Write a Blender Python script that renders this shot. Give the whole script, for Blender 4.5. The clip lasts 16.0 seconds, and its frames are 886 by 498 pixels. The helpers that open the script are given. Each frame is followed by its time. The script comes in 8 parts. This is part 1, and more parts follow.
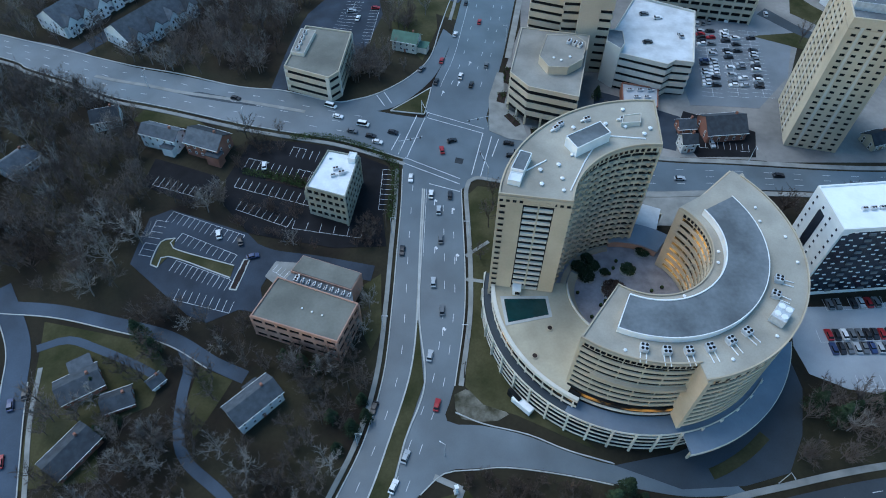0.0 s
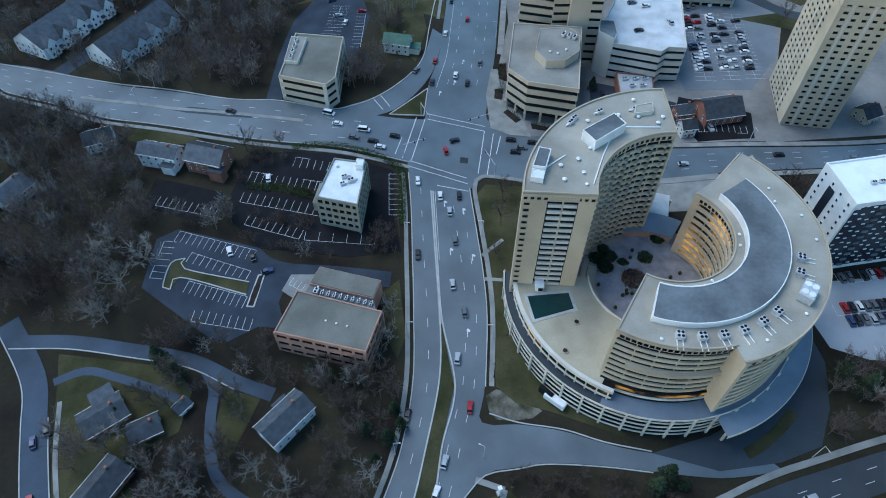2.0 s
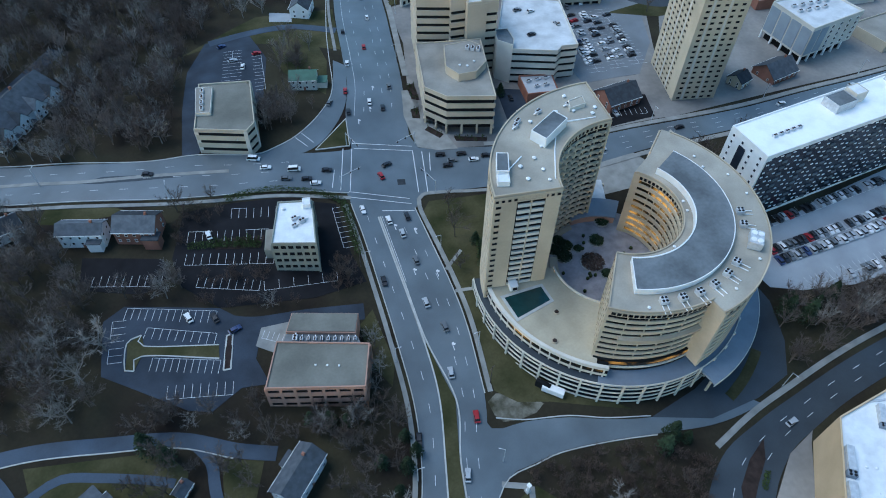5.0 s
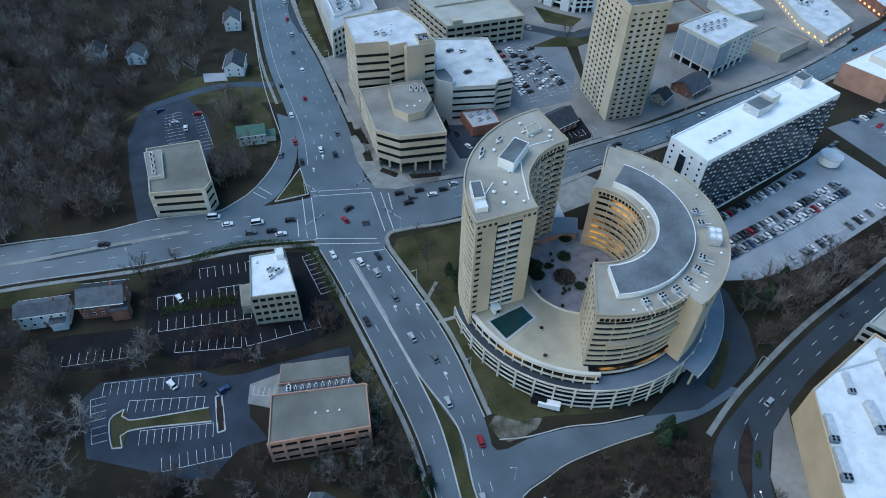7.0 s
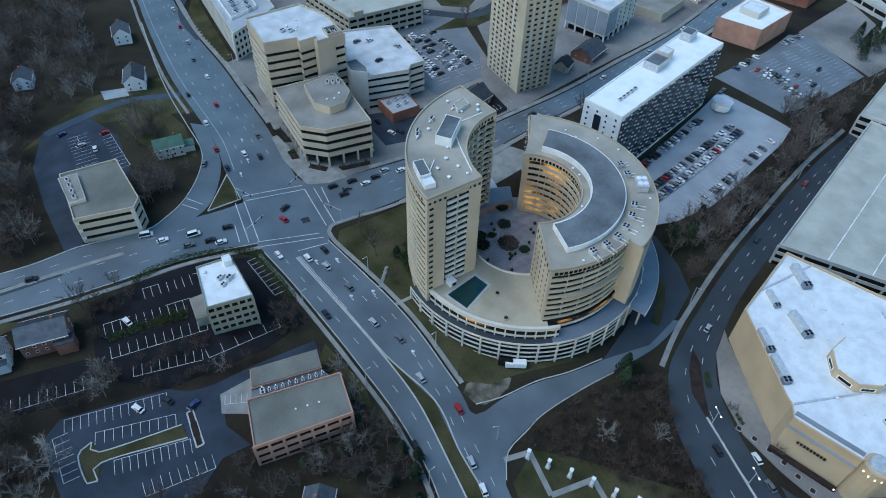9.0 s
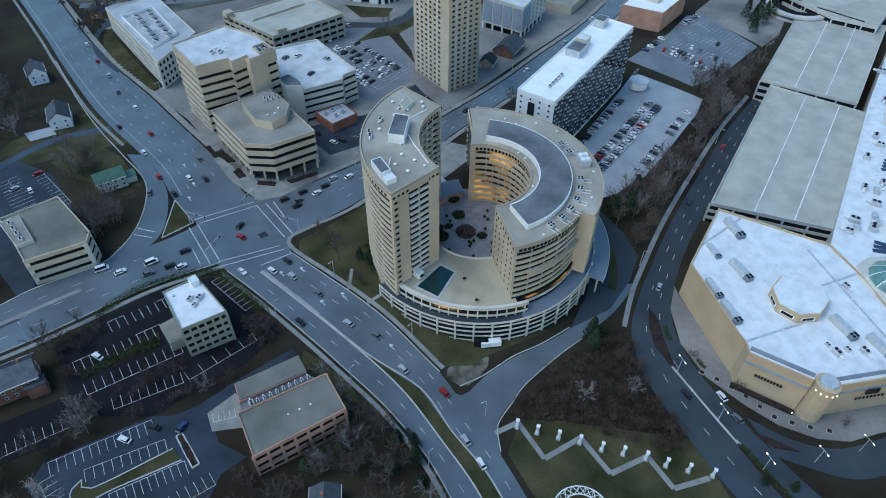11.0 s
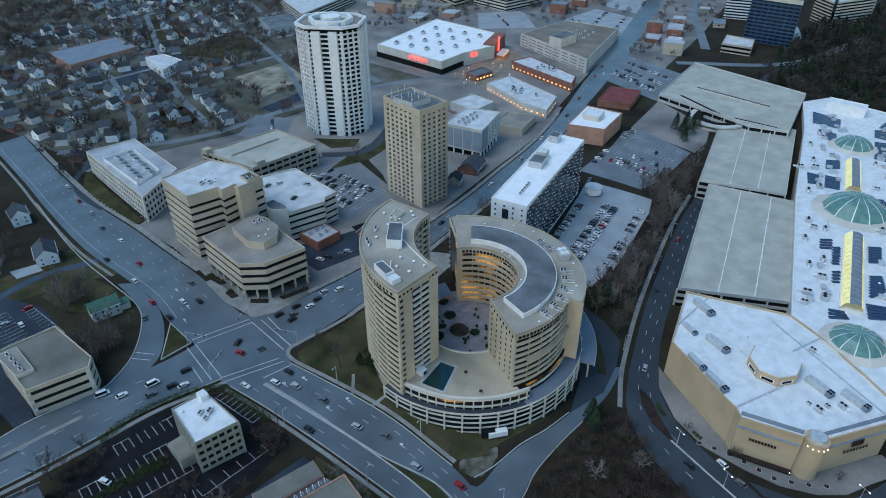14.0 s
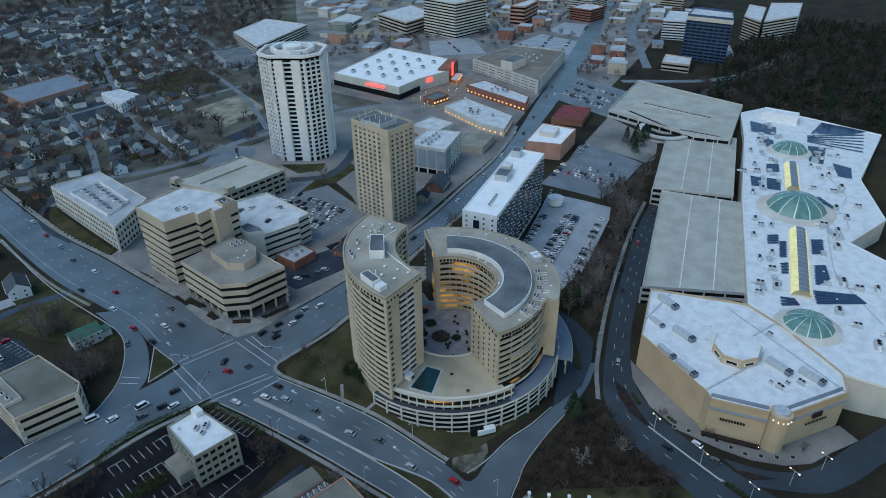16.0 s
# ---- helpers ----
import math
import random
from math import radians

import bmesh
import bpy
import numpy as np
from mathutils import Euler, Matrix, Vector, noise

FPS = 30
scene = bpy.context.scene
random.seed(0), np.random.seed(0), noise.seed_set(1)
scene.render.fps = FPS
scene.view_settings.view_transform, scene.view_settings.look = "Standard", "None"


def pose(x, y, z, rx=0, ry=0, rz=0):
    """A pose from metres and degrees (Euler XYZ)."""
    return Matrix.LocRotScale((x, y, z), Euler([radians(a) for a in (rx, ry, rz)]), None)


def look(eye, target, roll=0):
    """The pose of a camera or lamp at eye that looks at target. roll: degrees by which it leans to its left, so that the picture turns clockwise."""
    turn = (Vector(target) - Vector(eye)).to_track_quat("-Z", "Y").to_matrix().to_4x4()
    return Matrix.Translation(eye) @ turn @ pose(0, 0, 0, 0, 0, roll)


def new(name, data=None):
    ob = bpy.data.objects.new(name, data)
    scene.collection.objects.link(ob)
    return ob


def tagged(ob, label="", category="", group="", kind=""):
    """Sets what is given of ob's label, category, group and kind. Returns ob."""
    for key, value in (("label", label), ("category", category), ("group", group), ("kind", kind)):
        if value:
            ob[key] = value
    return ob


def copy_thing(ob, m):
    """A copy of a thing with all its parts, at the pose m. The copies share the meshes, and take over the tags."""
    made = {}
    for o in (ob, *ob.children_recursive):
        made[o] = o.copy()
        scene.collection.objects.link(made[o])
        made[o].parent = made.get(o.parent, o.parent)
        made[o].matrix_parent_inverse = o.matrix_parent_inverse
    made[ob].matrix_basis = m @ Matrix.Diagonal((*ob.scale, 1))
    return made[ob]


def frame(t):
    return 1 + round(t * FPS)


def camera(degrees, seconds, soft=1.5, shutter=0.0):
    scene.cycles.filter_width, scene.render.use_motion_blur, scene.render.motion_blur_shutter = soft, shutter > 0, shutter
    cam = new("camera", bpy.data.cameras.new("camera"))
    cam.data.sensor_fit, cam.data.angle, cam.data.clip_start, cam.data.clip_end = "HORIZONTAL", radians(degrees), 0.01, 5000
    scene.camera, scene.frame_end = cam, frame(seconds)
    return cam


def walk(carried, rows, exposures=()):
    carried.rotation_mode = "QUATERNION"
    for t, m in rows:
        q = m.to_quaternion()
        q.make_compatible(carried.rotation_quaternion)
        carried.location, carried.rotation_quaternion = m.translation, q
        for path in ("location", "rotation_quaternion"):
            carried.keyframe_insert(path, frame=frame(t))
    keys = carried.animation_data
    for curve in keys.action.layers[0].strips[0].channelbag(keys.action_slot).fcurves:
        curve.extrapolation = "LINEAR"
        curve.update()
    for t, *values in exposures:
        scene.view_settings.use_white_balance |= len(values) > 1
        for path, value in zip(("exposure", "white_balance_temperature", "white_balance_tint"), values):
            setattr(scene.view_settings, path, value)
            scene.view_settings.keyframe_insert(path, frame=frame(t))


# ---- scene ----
cam = camera(68.5, 16.0, soft=1.0)
PATH = [
    (0, (-2.188, 2.881, 187.793), (-2.211, 4.129, 186.23), 0.9),
    (0.5, (-5.299, 3.501, 187.695), (-5.302, 4.749, 186.133), 0.2),
    (1, (-8.904, 3.967, 187.714), (-8.886, 5.213, 186.15), -0.1),
    (1.5, (-13.124, 4.413, 187.808), (-13.085, 5.658, 186.243), -0.1),
    (2, (-17.865, 5.14, 187.817), (-17.805, 6.38, 186.249), -0.1),
    (2.5, (-22.774, 5.354, 187.893), (-22.673, 6.591, 186.325), 0.1),
    (3, (-27.815, 5.415, 188.073), (-27.656, 6.647, 186.505), 0.4),
    (3.5, (-32.919, 5.563, 188.347), (-32.685, 6.784, 186.78), 0.9),
    (4, (-37.833, 6.27, 188.402), (-37.53, 7.472, 186.832), 0.9),
    (6.5, (-63.638, 9.054, 188.702), (-63.017, 10.316, 187.28), 1.7),
    (7, (-68.304, 9.338, 188.802), (-67.621, 10.564, 187.377), 1.6),
    (7.5, (-72.466, 10.119, 188.78), (-71.723, 11.306, 187.352), 1.7),
    (8, (-76.702, 10.695, 188.807), (-75.903, 11.84, 187.374), 1.7),
    (8.5, (-81.097, 10.883, 188.868), (-80.242, 11.983, 187.433), 1.6),
    (9, (-85.337, 11.148, 188.861), (-84.426, 12.206, 187.429), 1.6),
    (9.5, (-89.824, 11.279, 188.916), (-88.862, 12.296, 187.488), 1.4),
    (12, (-111.78, 13.073, 188.701), (-110.619, 13.983, 187.351), 0.6),
    (12.5, (-116.318, 13.971, 188.766), (-115.116, 14.904, 187.469), 0.4),
    (13, (-120.652, 14.329, 189.043), (-119.403, 15.289, 187.81), 0.1),
    (13.5, (-124.922, 14.575, 189.348), (-123.608, 15.534, 188.185), -0.1),
    (14, (-129.546, 14.929, 189.502), (-128.167, 15.881, 188.41), -0.2),
    (14.5, (-134.336, 15.149, 189.438), (-132.899, 16.097, 188.419), -0.4),
    (15, (-138.981, 15.237, 189.261), (-137.523, 16.158, 188.249), -0.5),
    (15.5, (-143.271, 15.441, 189.139), (-141.795, 16.329, 188.124), -0.6),
    (16, (-147.413, 15.796, 189.017), (-145.921, 16.654, 187.998), -0.7),
]
walk(cam, [(t, look(eye, target, roll)) for t, eye, target, roll in PATH], [(0.0, 1.42, 6050, 8), (4.0, 1.42, 6050, 8), (9.0, 1.24, 6070, 7.5), (13.0, 1.09, 6060, 7.5), (16.0, 0.81, 6270, 7)])

# ---------- world and light: overcast dusk ----------
world = bpy.data.worlds.new("world")
scene.world = world
world.use_nodes = True
wn = world.node_tree
sky = wn.nodes.new("ShaderNodeTexSky")
sky.sky_type = 'NISHITA'
sky.sun_disc = False
sky.sun_elevation, sky.sun_rotation = radians(9), radians(236)
sky.air_density, sky.dust_density, sky.ozone_density = 1.5, 0.6, 5.0
wn.links.new(sky.outputs[0], wn.nodes["Background"].inputs[0])
wn.nodes["Background"].inputs[1].default_value = 0.15
sun = new("sun", bpy.data.lights.new("sun", 'SUN'))
sun.data.energy, sun.data.angle, sun.data.color = 0.9, radians(40), (0.90, 0.95, 1.0)
sun.matrix_world = look((-50, 35, 100), (0, 0, 0))


# ---------- materials ----------
def mat(name, col, rough=0.85, vary=0.25, scale=0.25, fine=6.0, metal=0.0, bump=0.15, emit=None, col2=None, per=0.0, patch=0.5, patchy=False, spec=None):
    m = bpy.data.materials.new(name)
    m.use_nodes = True
    nt = m.node_tree
    N, L = nt.nodes, nt.links
    b = N["Principled BSDF"]
    b.inputs["Roughness"].default_value, b.inputs["Metallic"].default_value = rough, metal
    geo = N.new("ShaderNodeNewGeometry")
    big, small = N.new("ShaderNodeTexNoise"), N.new("ShaderNodeTexNoise")
    big.inputs["Scale"].default_value, small.inputs["Scale"].default_value = scale, fine
    big.inputs["Detail"].default_value, small.inputs["Detail"].default_value = 5.0, 3.0
    for n in (big, small):
        L.new(geo.outputs["Position"], n.inputs["Vector"])
    mix = N.new("ShaderNodeMix")
    mix.data_type = 'RGBA'
    lo = [c * (1 - vary) for c in col]
    hi = list(col2) if col2 else [min(1, c * (1 + vary)) for c in col]
    mix.inputs[6].default_value, mix.inputs[7].default_value = (*lo, 1), (*hi, 1)
    ramp = N.new("ShaderNodeMapRange")
    ramp.inputs[1].default_value, ramp.inputs[2].default_value = patch - 0.17, patch + 0.17
    L.new(big.outputs["Fac"], ramp.inputs[0])
    L.new(ramp.outputs[0], mix.inputs[0])
    spread = N.new("ShaderNodeMapRange")
    spread.inputs[3].default_value, spread.inputs[4].default_value = 1 - 0.6 * vary, 1 + 0.6 * vary
    L.new(small.outputs["Fac"], spread.inputs[0])
    fin = N.new("ShaderNodeVectorMath")
    fin.operation = 'SCALE'
    L.new(mix.outputs[2], fin.inputs[0])
    L.new(spread.outputs[0], fin.inputs["Scale"])
    out = fin.outputs[0]
    if per:
        info = N.new("ShaderNodeObjectInfo")
        r = N.new("ShaderNodeMapRange")
        r.inputs[3].default_value, r.inputs[4].default_value = 1 - per, 1 + per
        L.new(info.outputs["Random"], r.inputs[0])
        sc = N.new("ShaderNodeVectorMath")
        sc.operation = 'SCALE'
        L.new(out, sc.inputs[0])
        L.new(r.outputs[0], sc.inputs["Scale"])
        out = sc.outputs[0]
    L.new(out, b.inputs["Base Color"])
    if bump:
        bp = N.new("ShaderNodeBump")
        bp.inputs["Strength"].default_value, bp.inputs["Distance"].default_value = bump, 0.05
        L.new(small.outputs["Fac"], bp.inputs["Height"])
        L.new(bp.outputs[0], b.inputs["Normal"])
    if emit:
        b.inputs["Emission Color"].default_value = (*emit[:3], 1)
        b.inputs["Emission Strength"].default_value = emit[3]
        if patchy:   # glow painted in noise patches, the rest left dark
            lit = N.new("ShaderNodeMapRange")
            lit.inputs[1].default_value, lit.inputs[2].default_value, lit.inputs[4].default_value = 0.45, 0.72, emit[3]
            L.new(big.outputs["Fac"], lit.inputs[0])
            L.new(lit.outputs[0], b.inputs["Emission Strength"])
    b.inputs["Specular IOR Level"].default_value = spec if spec is not None else (0.12 if rough >= 0.75 else 0.5)
    return m


GROUND = mat("leaf_litter_ground", (0.034, 0.025, 0.021), 0.95, 0.45, 0.035, 0.8, col2=(0.042, 0.038, 0.023), bump=0.4)
GRASS = mat("winter_grass", (0.048, 0.055, 0.02), 0.95, 0.45, 0.07, 1.2, col2=(0.085, 0.075, 0.038), bump=0.3)
DIRT = mat("bare_pale_soil", (0.09, 0.085, 0.05), 0.95, 0.5, 0.2, 1.5, col2=(0.22, 0.205, 0.17))
YARD = mat("winter_yards", (0.085, 0.083, 0.05), 0.95, 0.4, 0.03, 0.4, col2=(0.15, 0.152, 0.13), bump=0.3)
TOWNGROUND = mat("town_paving", (0.20, 0.195, 0.19), 0.85, 0.3, 0.03, 0.5, col2=(0.29, 0.275, 0.255))
PLOT = mat("cleared_pale_plot", (0.20, 0.185, 0.13), 0.95, 0.25, 0.09, 0.6, col2=(0.36, 0.34, 0.27))
BLUEGLASS = mat("blue_spandrel_glass", (0.045, 0.085, 0.16), 0.3, 0.2, 0.1, 1, bump=0, spec=0.3)
OLIVEROOF = mat("olive_grey_gravel_roof", (0.175, 0.17, 0.145), 0.95, 0.22, 0.08, 1.2)
PALELOT = mat("pale_car_park_surface", (0.31, 0.33, 0.35), 0.6, 0.14, 0.08, 2)
COURT = mat("purple_grey_court_paving", (0.30, 0.29, 0.31), 0.85, 0.2, 0.3, 2)
REDTILE = mat("dull_red_roof", (0.20, 0.06, 0.06), 0.85, 0.2, 0.3, 3)
MULCH = mat("dark_mulch", (0.035, 0.025, 0.022), 0.95, 0.3, 0.4, 3)
ROAD = mat("worn_asphalt", (0.108, 0.131, 0.147), 0.4, 0.2, 0.06, 2.5)
LANE = mat("blue_grey_lane_asphalt", (0.05, 0.07, 0.098), 0.7, 0.25, 0.08, 2.0, spec=0.2)
ROAD2 = mat("darker_asphalt", (0.042, 0.053, 0.064), 0.65, 0.2, 0.06, 2.0, spec=0.25)
LOT = mat("parking_asphalt", (0.032, 0.043, 0.06), 0.75, 0.28, 0.09, 2.0, spec=0.2)
GREYLOT = mat("faded_grey_car_park", (0.15, 0.165, 0.18), 0.6, 0.2, 0.06, 1.6)
BLACKTOP = mat("fresh_blacktop", (0.012, 0.012, 0.014), 0.8, 0.3, 0.15, 2.5)
# Real tar on the road; on the podium slabs it is painted shade.
TARSHADE = mat("tar_patch", (0.04, 0.045, 0.05), 0.8, 0.2, 0.5, 3)
WALKM = mat("pavement_concrete", (0.25, 0.25, 0.235), 0.85, 0.18, 0.2, 3)
KERB = mat("kerb_concrete", (0.42, 0.42, 0.40), 0.85, 0.12, 0.3, 3)
PAINT = mat("road_paint", (0.62, 0.63, 0.64), 0.7, 0.15, 0.8, 5, bump=0.05)
TAN = mat("tan_concrete", (0.50, 0.43, 0.32), 0.85, 0.13, 0.08, 1.2, bump=0.08)
TANDARK = mat("weathered_tan_concrete", (0.44, 0.37, 0.275), 0.85, 0.14, 0.08, 1.2, bump=0.08)
OFFICE = mat("beige_office_precast", (0.47, 0.41, 0.32), 0.85, 0.1, 0.08, 1.5, bump=0.08)
OFFICELT = mat("pale_office_precast", (0.58, 0.55, 0.49), 0.85, 0.1, 0.1, 1.5, bump=0.08)
CONC = mat("garage_concrete", (0.52, 0.51, 0.48), 0.85, 0.12, 0.12, 1.5, bump=0.1)
CONCRIM = mat("podium_concrete", (0.58, 0.55, 0.48), 0.85, 0.12, 0.12, 1.5, bump=0.1)
DECKM = mat("tan_roof_deck", (0.42, 0.37, 0.275), 0.9, 0.18, 0.07, 1.2)
GRAVEL = mat("tan_gravel_roof", (0.35, 0.32, 0.265), 0.95, 0.22, 0.07, 2.0)
GREYROOF = mat("grey_gravel_roof", (0.26, 0.245, 0.215), 0.95, 0.2, 0.08, 1.2)
DARKROOF = mat("dark_membrane_roof", (0.14, 0.155, 0.165), 0.75, 0.28, 0.1, 0.8)
# Whiter membrane for the farther blocks: distance haze put into the colour.
HAZEROOF = mat("white_roof_with_distance_haze", (0.80, 0.81, 0.81), 0.65, 0.08, 0.15, 1.0, patch=0.4)
WHITEROOF = mat("white_membrane_roof", (0.66, 0.675, 0.68), 0.7, 0.13, 0.2, 1.1, patch=0.42)
DECKTOP = mat("pale_parking_deck", (0.42, 0.415, 0.36), 0.85, 0.14, 0.1, 1.2)
PALEGREYROOF = mat("pale_grey_ballast_roof", (0.40, 0.42, 0.44), 0.85, 0.18, 0.07, 1.0)
SOILROOF = mat("soiled_white_roof", (0.55, 0.565, 0.575), 0.75, 0.15, 0.16, 0.8)
WHITEP = mat("white_paint", (0.78, 0.78, 0.77), 0.6, 0.06, 0.3, 4, bump=0.03)
GREYMET = mat("galvanised_metal", (0.50, 0.52, 0.54), 0.5, 0.15, 0.8, 5, metal=0.2)
CANOPYM = mat("slate_blue_canopy_roof", (0.20, 0.235, 0.28), 0.75, 0.12, 0.1, 1.2)
GLASS = mat("dark_window_glass", (0.011, 0.012, 0.014), 0.25, 0.3, 0.15, 1, bump=0, spec=0.2)
GLASSB = mat("blue_black_curtain_glass", (0.016, 0.022, 0.035), 0.2, 0.3, 0.12, 1, bump=0, spec=0.3)
# Gold emission: painted sunset reflections on the wing, lamplight in the strips below.
GOLDGLASS = mat("glass_glowing_for_sunset_and_lamps", (0.03, 0.022, 0.012), 0.25, 0.6, 0.11, 1.2, bump=0, emit=(1.0, 0.5, 0.11, 0.42), patchy=True, spec=0.2)
LAMPLIT = mat("lamp_glow", (0.9, 0.8, 0.6), 0.4, 0.1, emit=(1.0, 0.82, 0.55, 1.6))
REDLIT = mat("red_sign_glow", (0.8, 0.05, 0.04), 0.4, 0.1, emit=(1.0, 0.04, 0.03, 2.5))
SHOPLIT = mat("shop_window_glow", (0.6, 0.35, 0.12), 0.4, 0.4, 0.3, 1.0, emit=(1.0, 0.45, 0.16, 0.8))
# Shade of open interiors put into a near-black colour; also plain dark parts.
VOID = mat("near_black_shade_and_dark_parts", (0.012, 0.013, 0.014), 0.95, 0.3, 0.2, 1)
BRICK = mat("red_brick", (0.27, 0.125, 0.09), 0.9, 0.2, 0.15, 8)
BRICKP = mat("pink_brick", (0.42, 0.245, 0.185), 0.9, 0.15, 0.15, 8)
SIDING = mat("house_siding", (0.74, 0.74, 0.72), 0.8, 0.08, 0.3, 4, per=0.25)
SHINGLE = mat("asphalt_shingles", (0.07, 0.08, 0.092), 0.9, 0.2, 0.5, 6, per=0.5)
GREENROOF = mat("green_metal_roof", (0.05, 0.13, 0.09), 0.6, 0.15, 0.5, 5)
WATER = mat("pool_cover_green", (0.006, 0.035, 0.036), 0.12, 0.2, 0.3, 1, bump=0.02)
STUCCO = mat("peach_store_stucco", (0.52, 0.395, 0.255), 0.85, 0.08, 0.1, 2, bump=0.08)
GREENGLASS = mat("green_skylight_glass", (0.12, 0.24, 0.215), 0.2, 0.2, 0.3, 1, bump=0)
YELGLASS = mat("yellow_lit_skylight", (0.62, 0.58, 0.28), 0.25, 0.2, 0.3, 1, bump=0, emit=(1.0, 0.85, 0.3, 0.22))
SOLAR = mat("solar_cells", (0.025, 0.04, 0.09), 0.25, 0.2, 0.4, 3, bump=0)
BARK = mat("grey_brown_bark", (0.10, 0.085, 0.07), 0.95, 0.3, 1.0, 8)
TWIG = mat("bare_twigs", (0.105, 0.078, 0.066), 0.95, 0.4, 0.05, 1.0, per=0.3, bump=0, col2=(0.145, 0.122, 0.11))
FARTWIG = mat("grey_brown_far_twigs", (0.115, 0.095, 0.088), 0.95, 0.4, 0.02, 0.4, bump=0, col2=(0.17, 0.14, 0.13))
SHRUB = mat("brown_shrub_twigs", (0.095, 0.068, 0.056), 0.95, 0.4, 0.2, 1.0, bump=0)
PANELBLUE = mat("slate_blue_wall_panel", (0.27, 0.32, 0.37), 0.7, 0.08, 0.2, 2, bump=0.05)
BROWNDECK = mat("brown_parking_deck", (0.21, 0.185, 0.155), 0.9, 0.2, 0.06, 1.2)
STONE = mat("grey_green_stone_wall", (0.27, 0.275, 0.235), 0.85, 0.14, 0.15, 2, bump=0.1)
# The tan tint holds the warm shop light that falls on the paving.
PLAZA = mat("plaza_paving_with_warm_light", (0.24, 0.20, 0.155), 0.85, 0.2, 0.15, 2)
PALETWIG = mat("pale_bare_twigs", (0.21, 0.195, 0.18), 0.95, 0.25, 0.05, 2.0, per=0.25, bump=0)
NEEDLE = mat("evergreen_needles", (0.035, 0.055, 0.03), 0.9, 0.35, 0.3, 3, per=0.3, bump=0)
HEDGE = mat("clipped_hedge_leaves", (0.045, 0.068, 0.024), 0.9, 0.4, 0.6, 4, bump=0)
RUBBER = mat("tyre_rubber", (0.02, 0.02, 0.02), 0.9, 0.1)
PAINTS = [mat("car_paint_" + n, c, 0.35, 0.06, bump=0) for n, c in (("white", (0.7, 0.7, 0.7)), ("silver", (0.38, 0.40, 0.42)), ("black", (0.02, 0.02, 0.024)),
          ("grey", (0.12, 0.13, 0.14)), ("red", (0.30, 0.015, 0.02)), ("blue", (0.03, 0.05, 0.13)))]


# ---------- small builders ----------
def tri_mesh(name, verts, faces, material):
    me = bpy.data.meshes.new(name)
    me.from_pydata(verts, [], faces)
    me.update()
    if material:
        me.materials.append(material)
    return me


def part(name, bm, material, parent, label=""):
    """One mesh object under a thing; bm is a bmesh or a finished mesh."""
    if isinstance(bm, bmesh.types.BMesh):
        me = bpy.data.meshes.new(name)
        bm.to_mesh(me)
        bm.free()
    else:
        me = bm
    if material and not me.materials:
        me.materials.append(material)
    ob = new(name, me)
    if parent:
        ob.parent = parent
        ob.matrix_parent_inverse = stands(parent).inverted()
    PLACED[ob.name] = Matrix()
    if label:
        ob["label"] = label
    return ob


PLACED = {}   # where parts lie in the world


def stands(ob):
    return PLACED[ob.name] if ob.name in PLACED else ob.matrix_world


def thing(name, label, category, x=0, y=0, z=0, rz=0, group="", kind=""):
    e = new(name)
    e.empty_display_size = 0.5
    e.matrix_world = pose(x, y, z, 0, 0, rz)
    return tagged(e, label, category, group, kind)


def prism(poly, z0, z1, holes=None):
    """A closed upright prism over an outline."""
    n = len(poly)
    if sum(poly[i][0] * poly[(i + 1) % n][1] - poly[(i + 1) % n][0] * poly[i][1] for i in range(n)) < 0:
        poly = poly[::-1]
    v = [(x, y, z0) for x, y in poly] + [(x, y, z1) for x, y in poly]
    f = [tuple(range(n))[::-1], tuple(range(n, 2 * n))] + [(i, (i + 1) % n, n + (i + 1) % n, n + i) for i in range(n)]
    return v, f


def prism_part(name, poly, z0, z1, material, parent, label=""):
    return part(name, tri_mesh(name, *prism(poly, z0, z1), material), None, parent, label)


def ring_band(poly, z0, z1, t):
    """A wall of thickness t that runs round an outline."""
    inn = inset(poly, t)
    n = len(poly)
    v = [(x, y, z) for z in (z0, z1) for p in (ccw(poly), inn) for x, y in p]
    f = []
    for i in range(n):
        j = (i + 1) % n
        f += [(i, j, 2 * n + j, 2 * n + i), (n + j, n + i, 3 * n + i, 3 * n + j), (2 * n + i, 2 * n + j, 3 * n + j, 3 * n + i), (j, i, n + i, n + j)]
    return v, f


def ccw(poly):
    n = len(poly)
    a = sum(poly[i][0] * poly[(i + 1) % n][1] - poly[(i + 1) % n][0] * poly[i][1] for i in range(n))
    return list(poly) if a > 0 else list(poly)[::-1]


def inset(poly, d):
    """The outline moved inwards by d."""
    poly = ccw(poly)
    n, out = len(poly), []
    for i in range(n):
        p, q, r = (Vector(poly[k % n]) for k in (i - 1, i, i + 1))
        a, b = (q - p).normalized(), (r - q).normalized()
        na, nb = Vector((-a.y, a.x)), Vector((-b.y, b.x))
        m = na + nb
        m = m / max(0.35, m.dot(na)) if m.length > 1e-6 else na
        out.append(tuple(q + m * d))
    return out


def sector(c, r0, r1, a0, a1, n=40):
    """Outline of a ring sector, in degrees."""
    aa = [radians(a0 + (a1 - a0) * i / n) for i in range(n + 1)]
    return [(c[0] + r1 * math.cos(a), c[1] + r1 * math.sin(a)) for a in aa] + [(c[0] + r0 * math.cos(a), c[1] + r0 * math.sin(a)) for a in aa[::-1]]


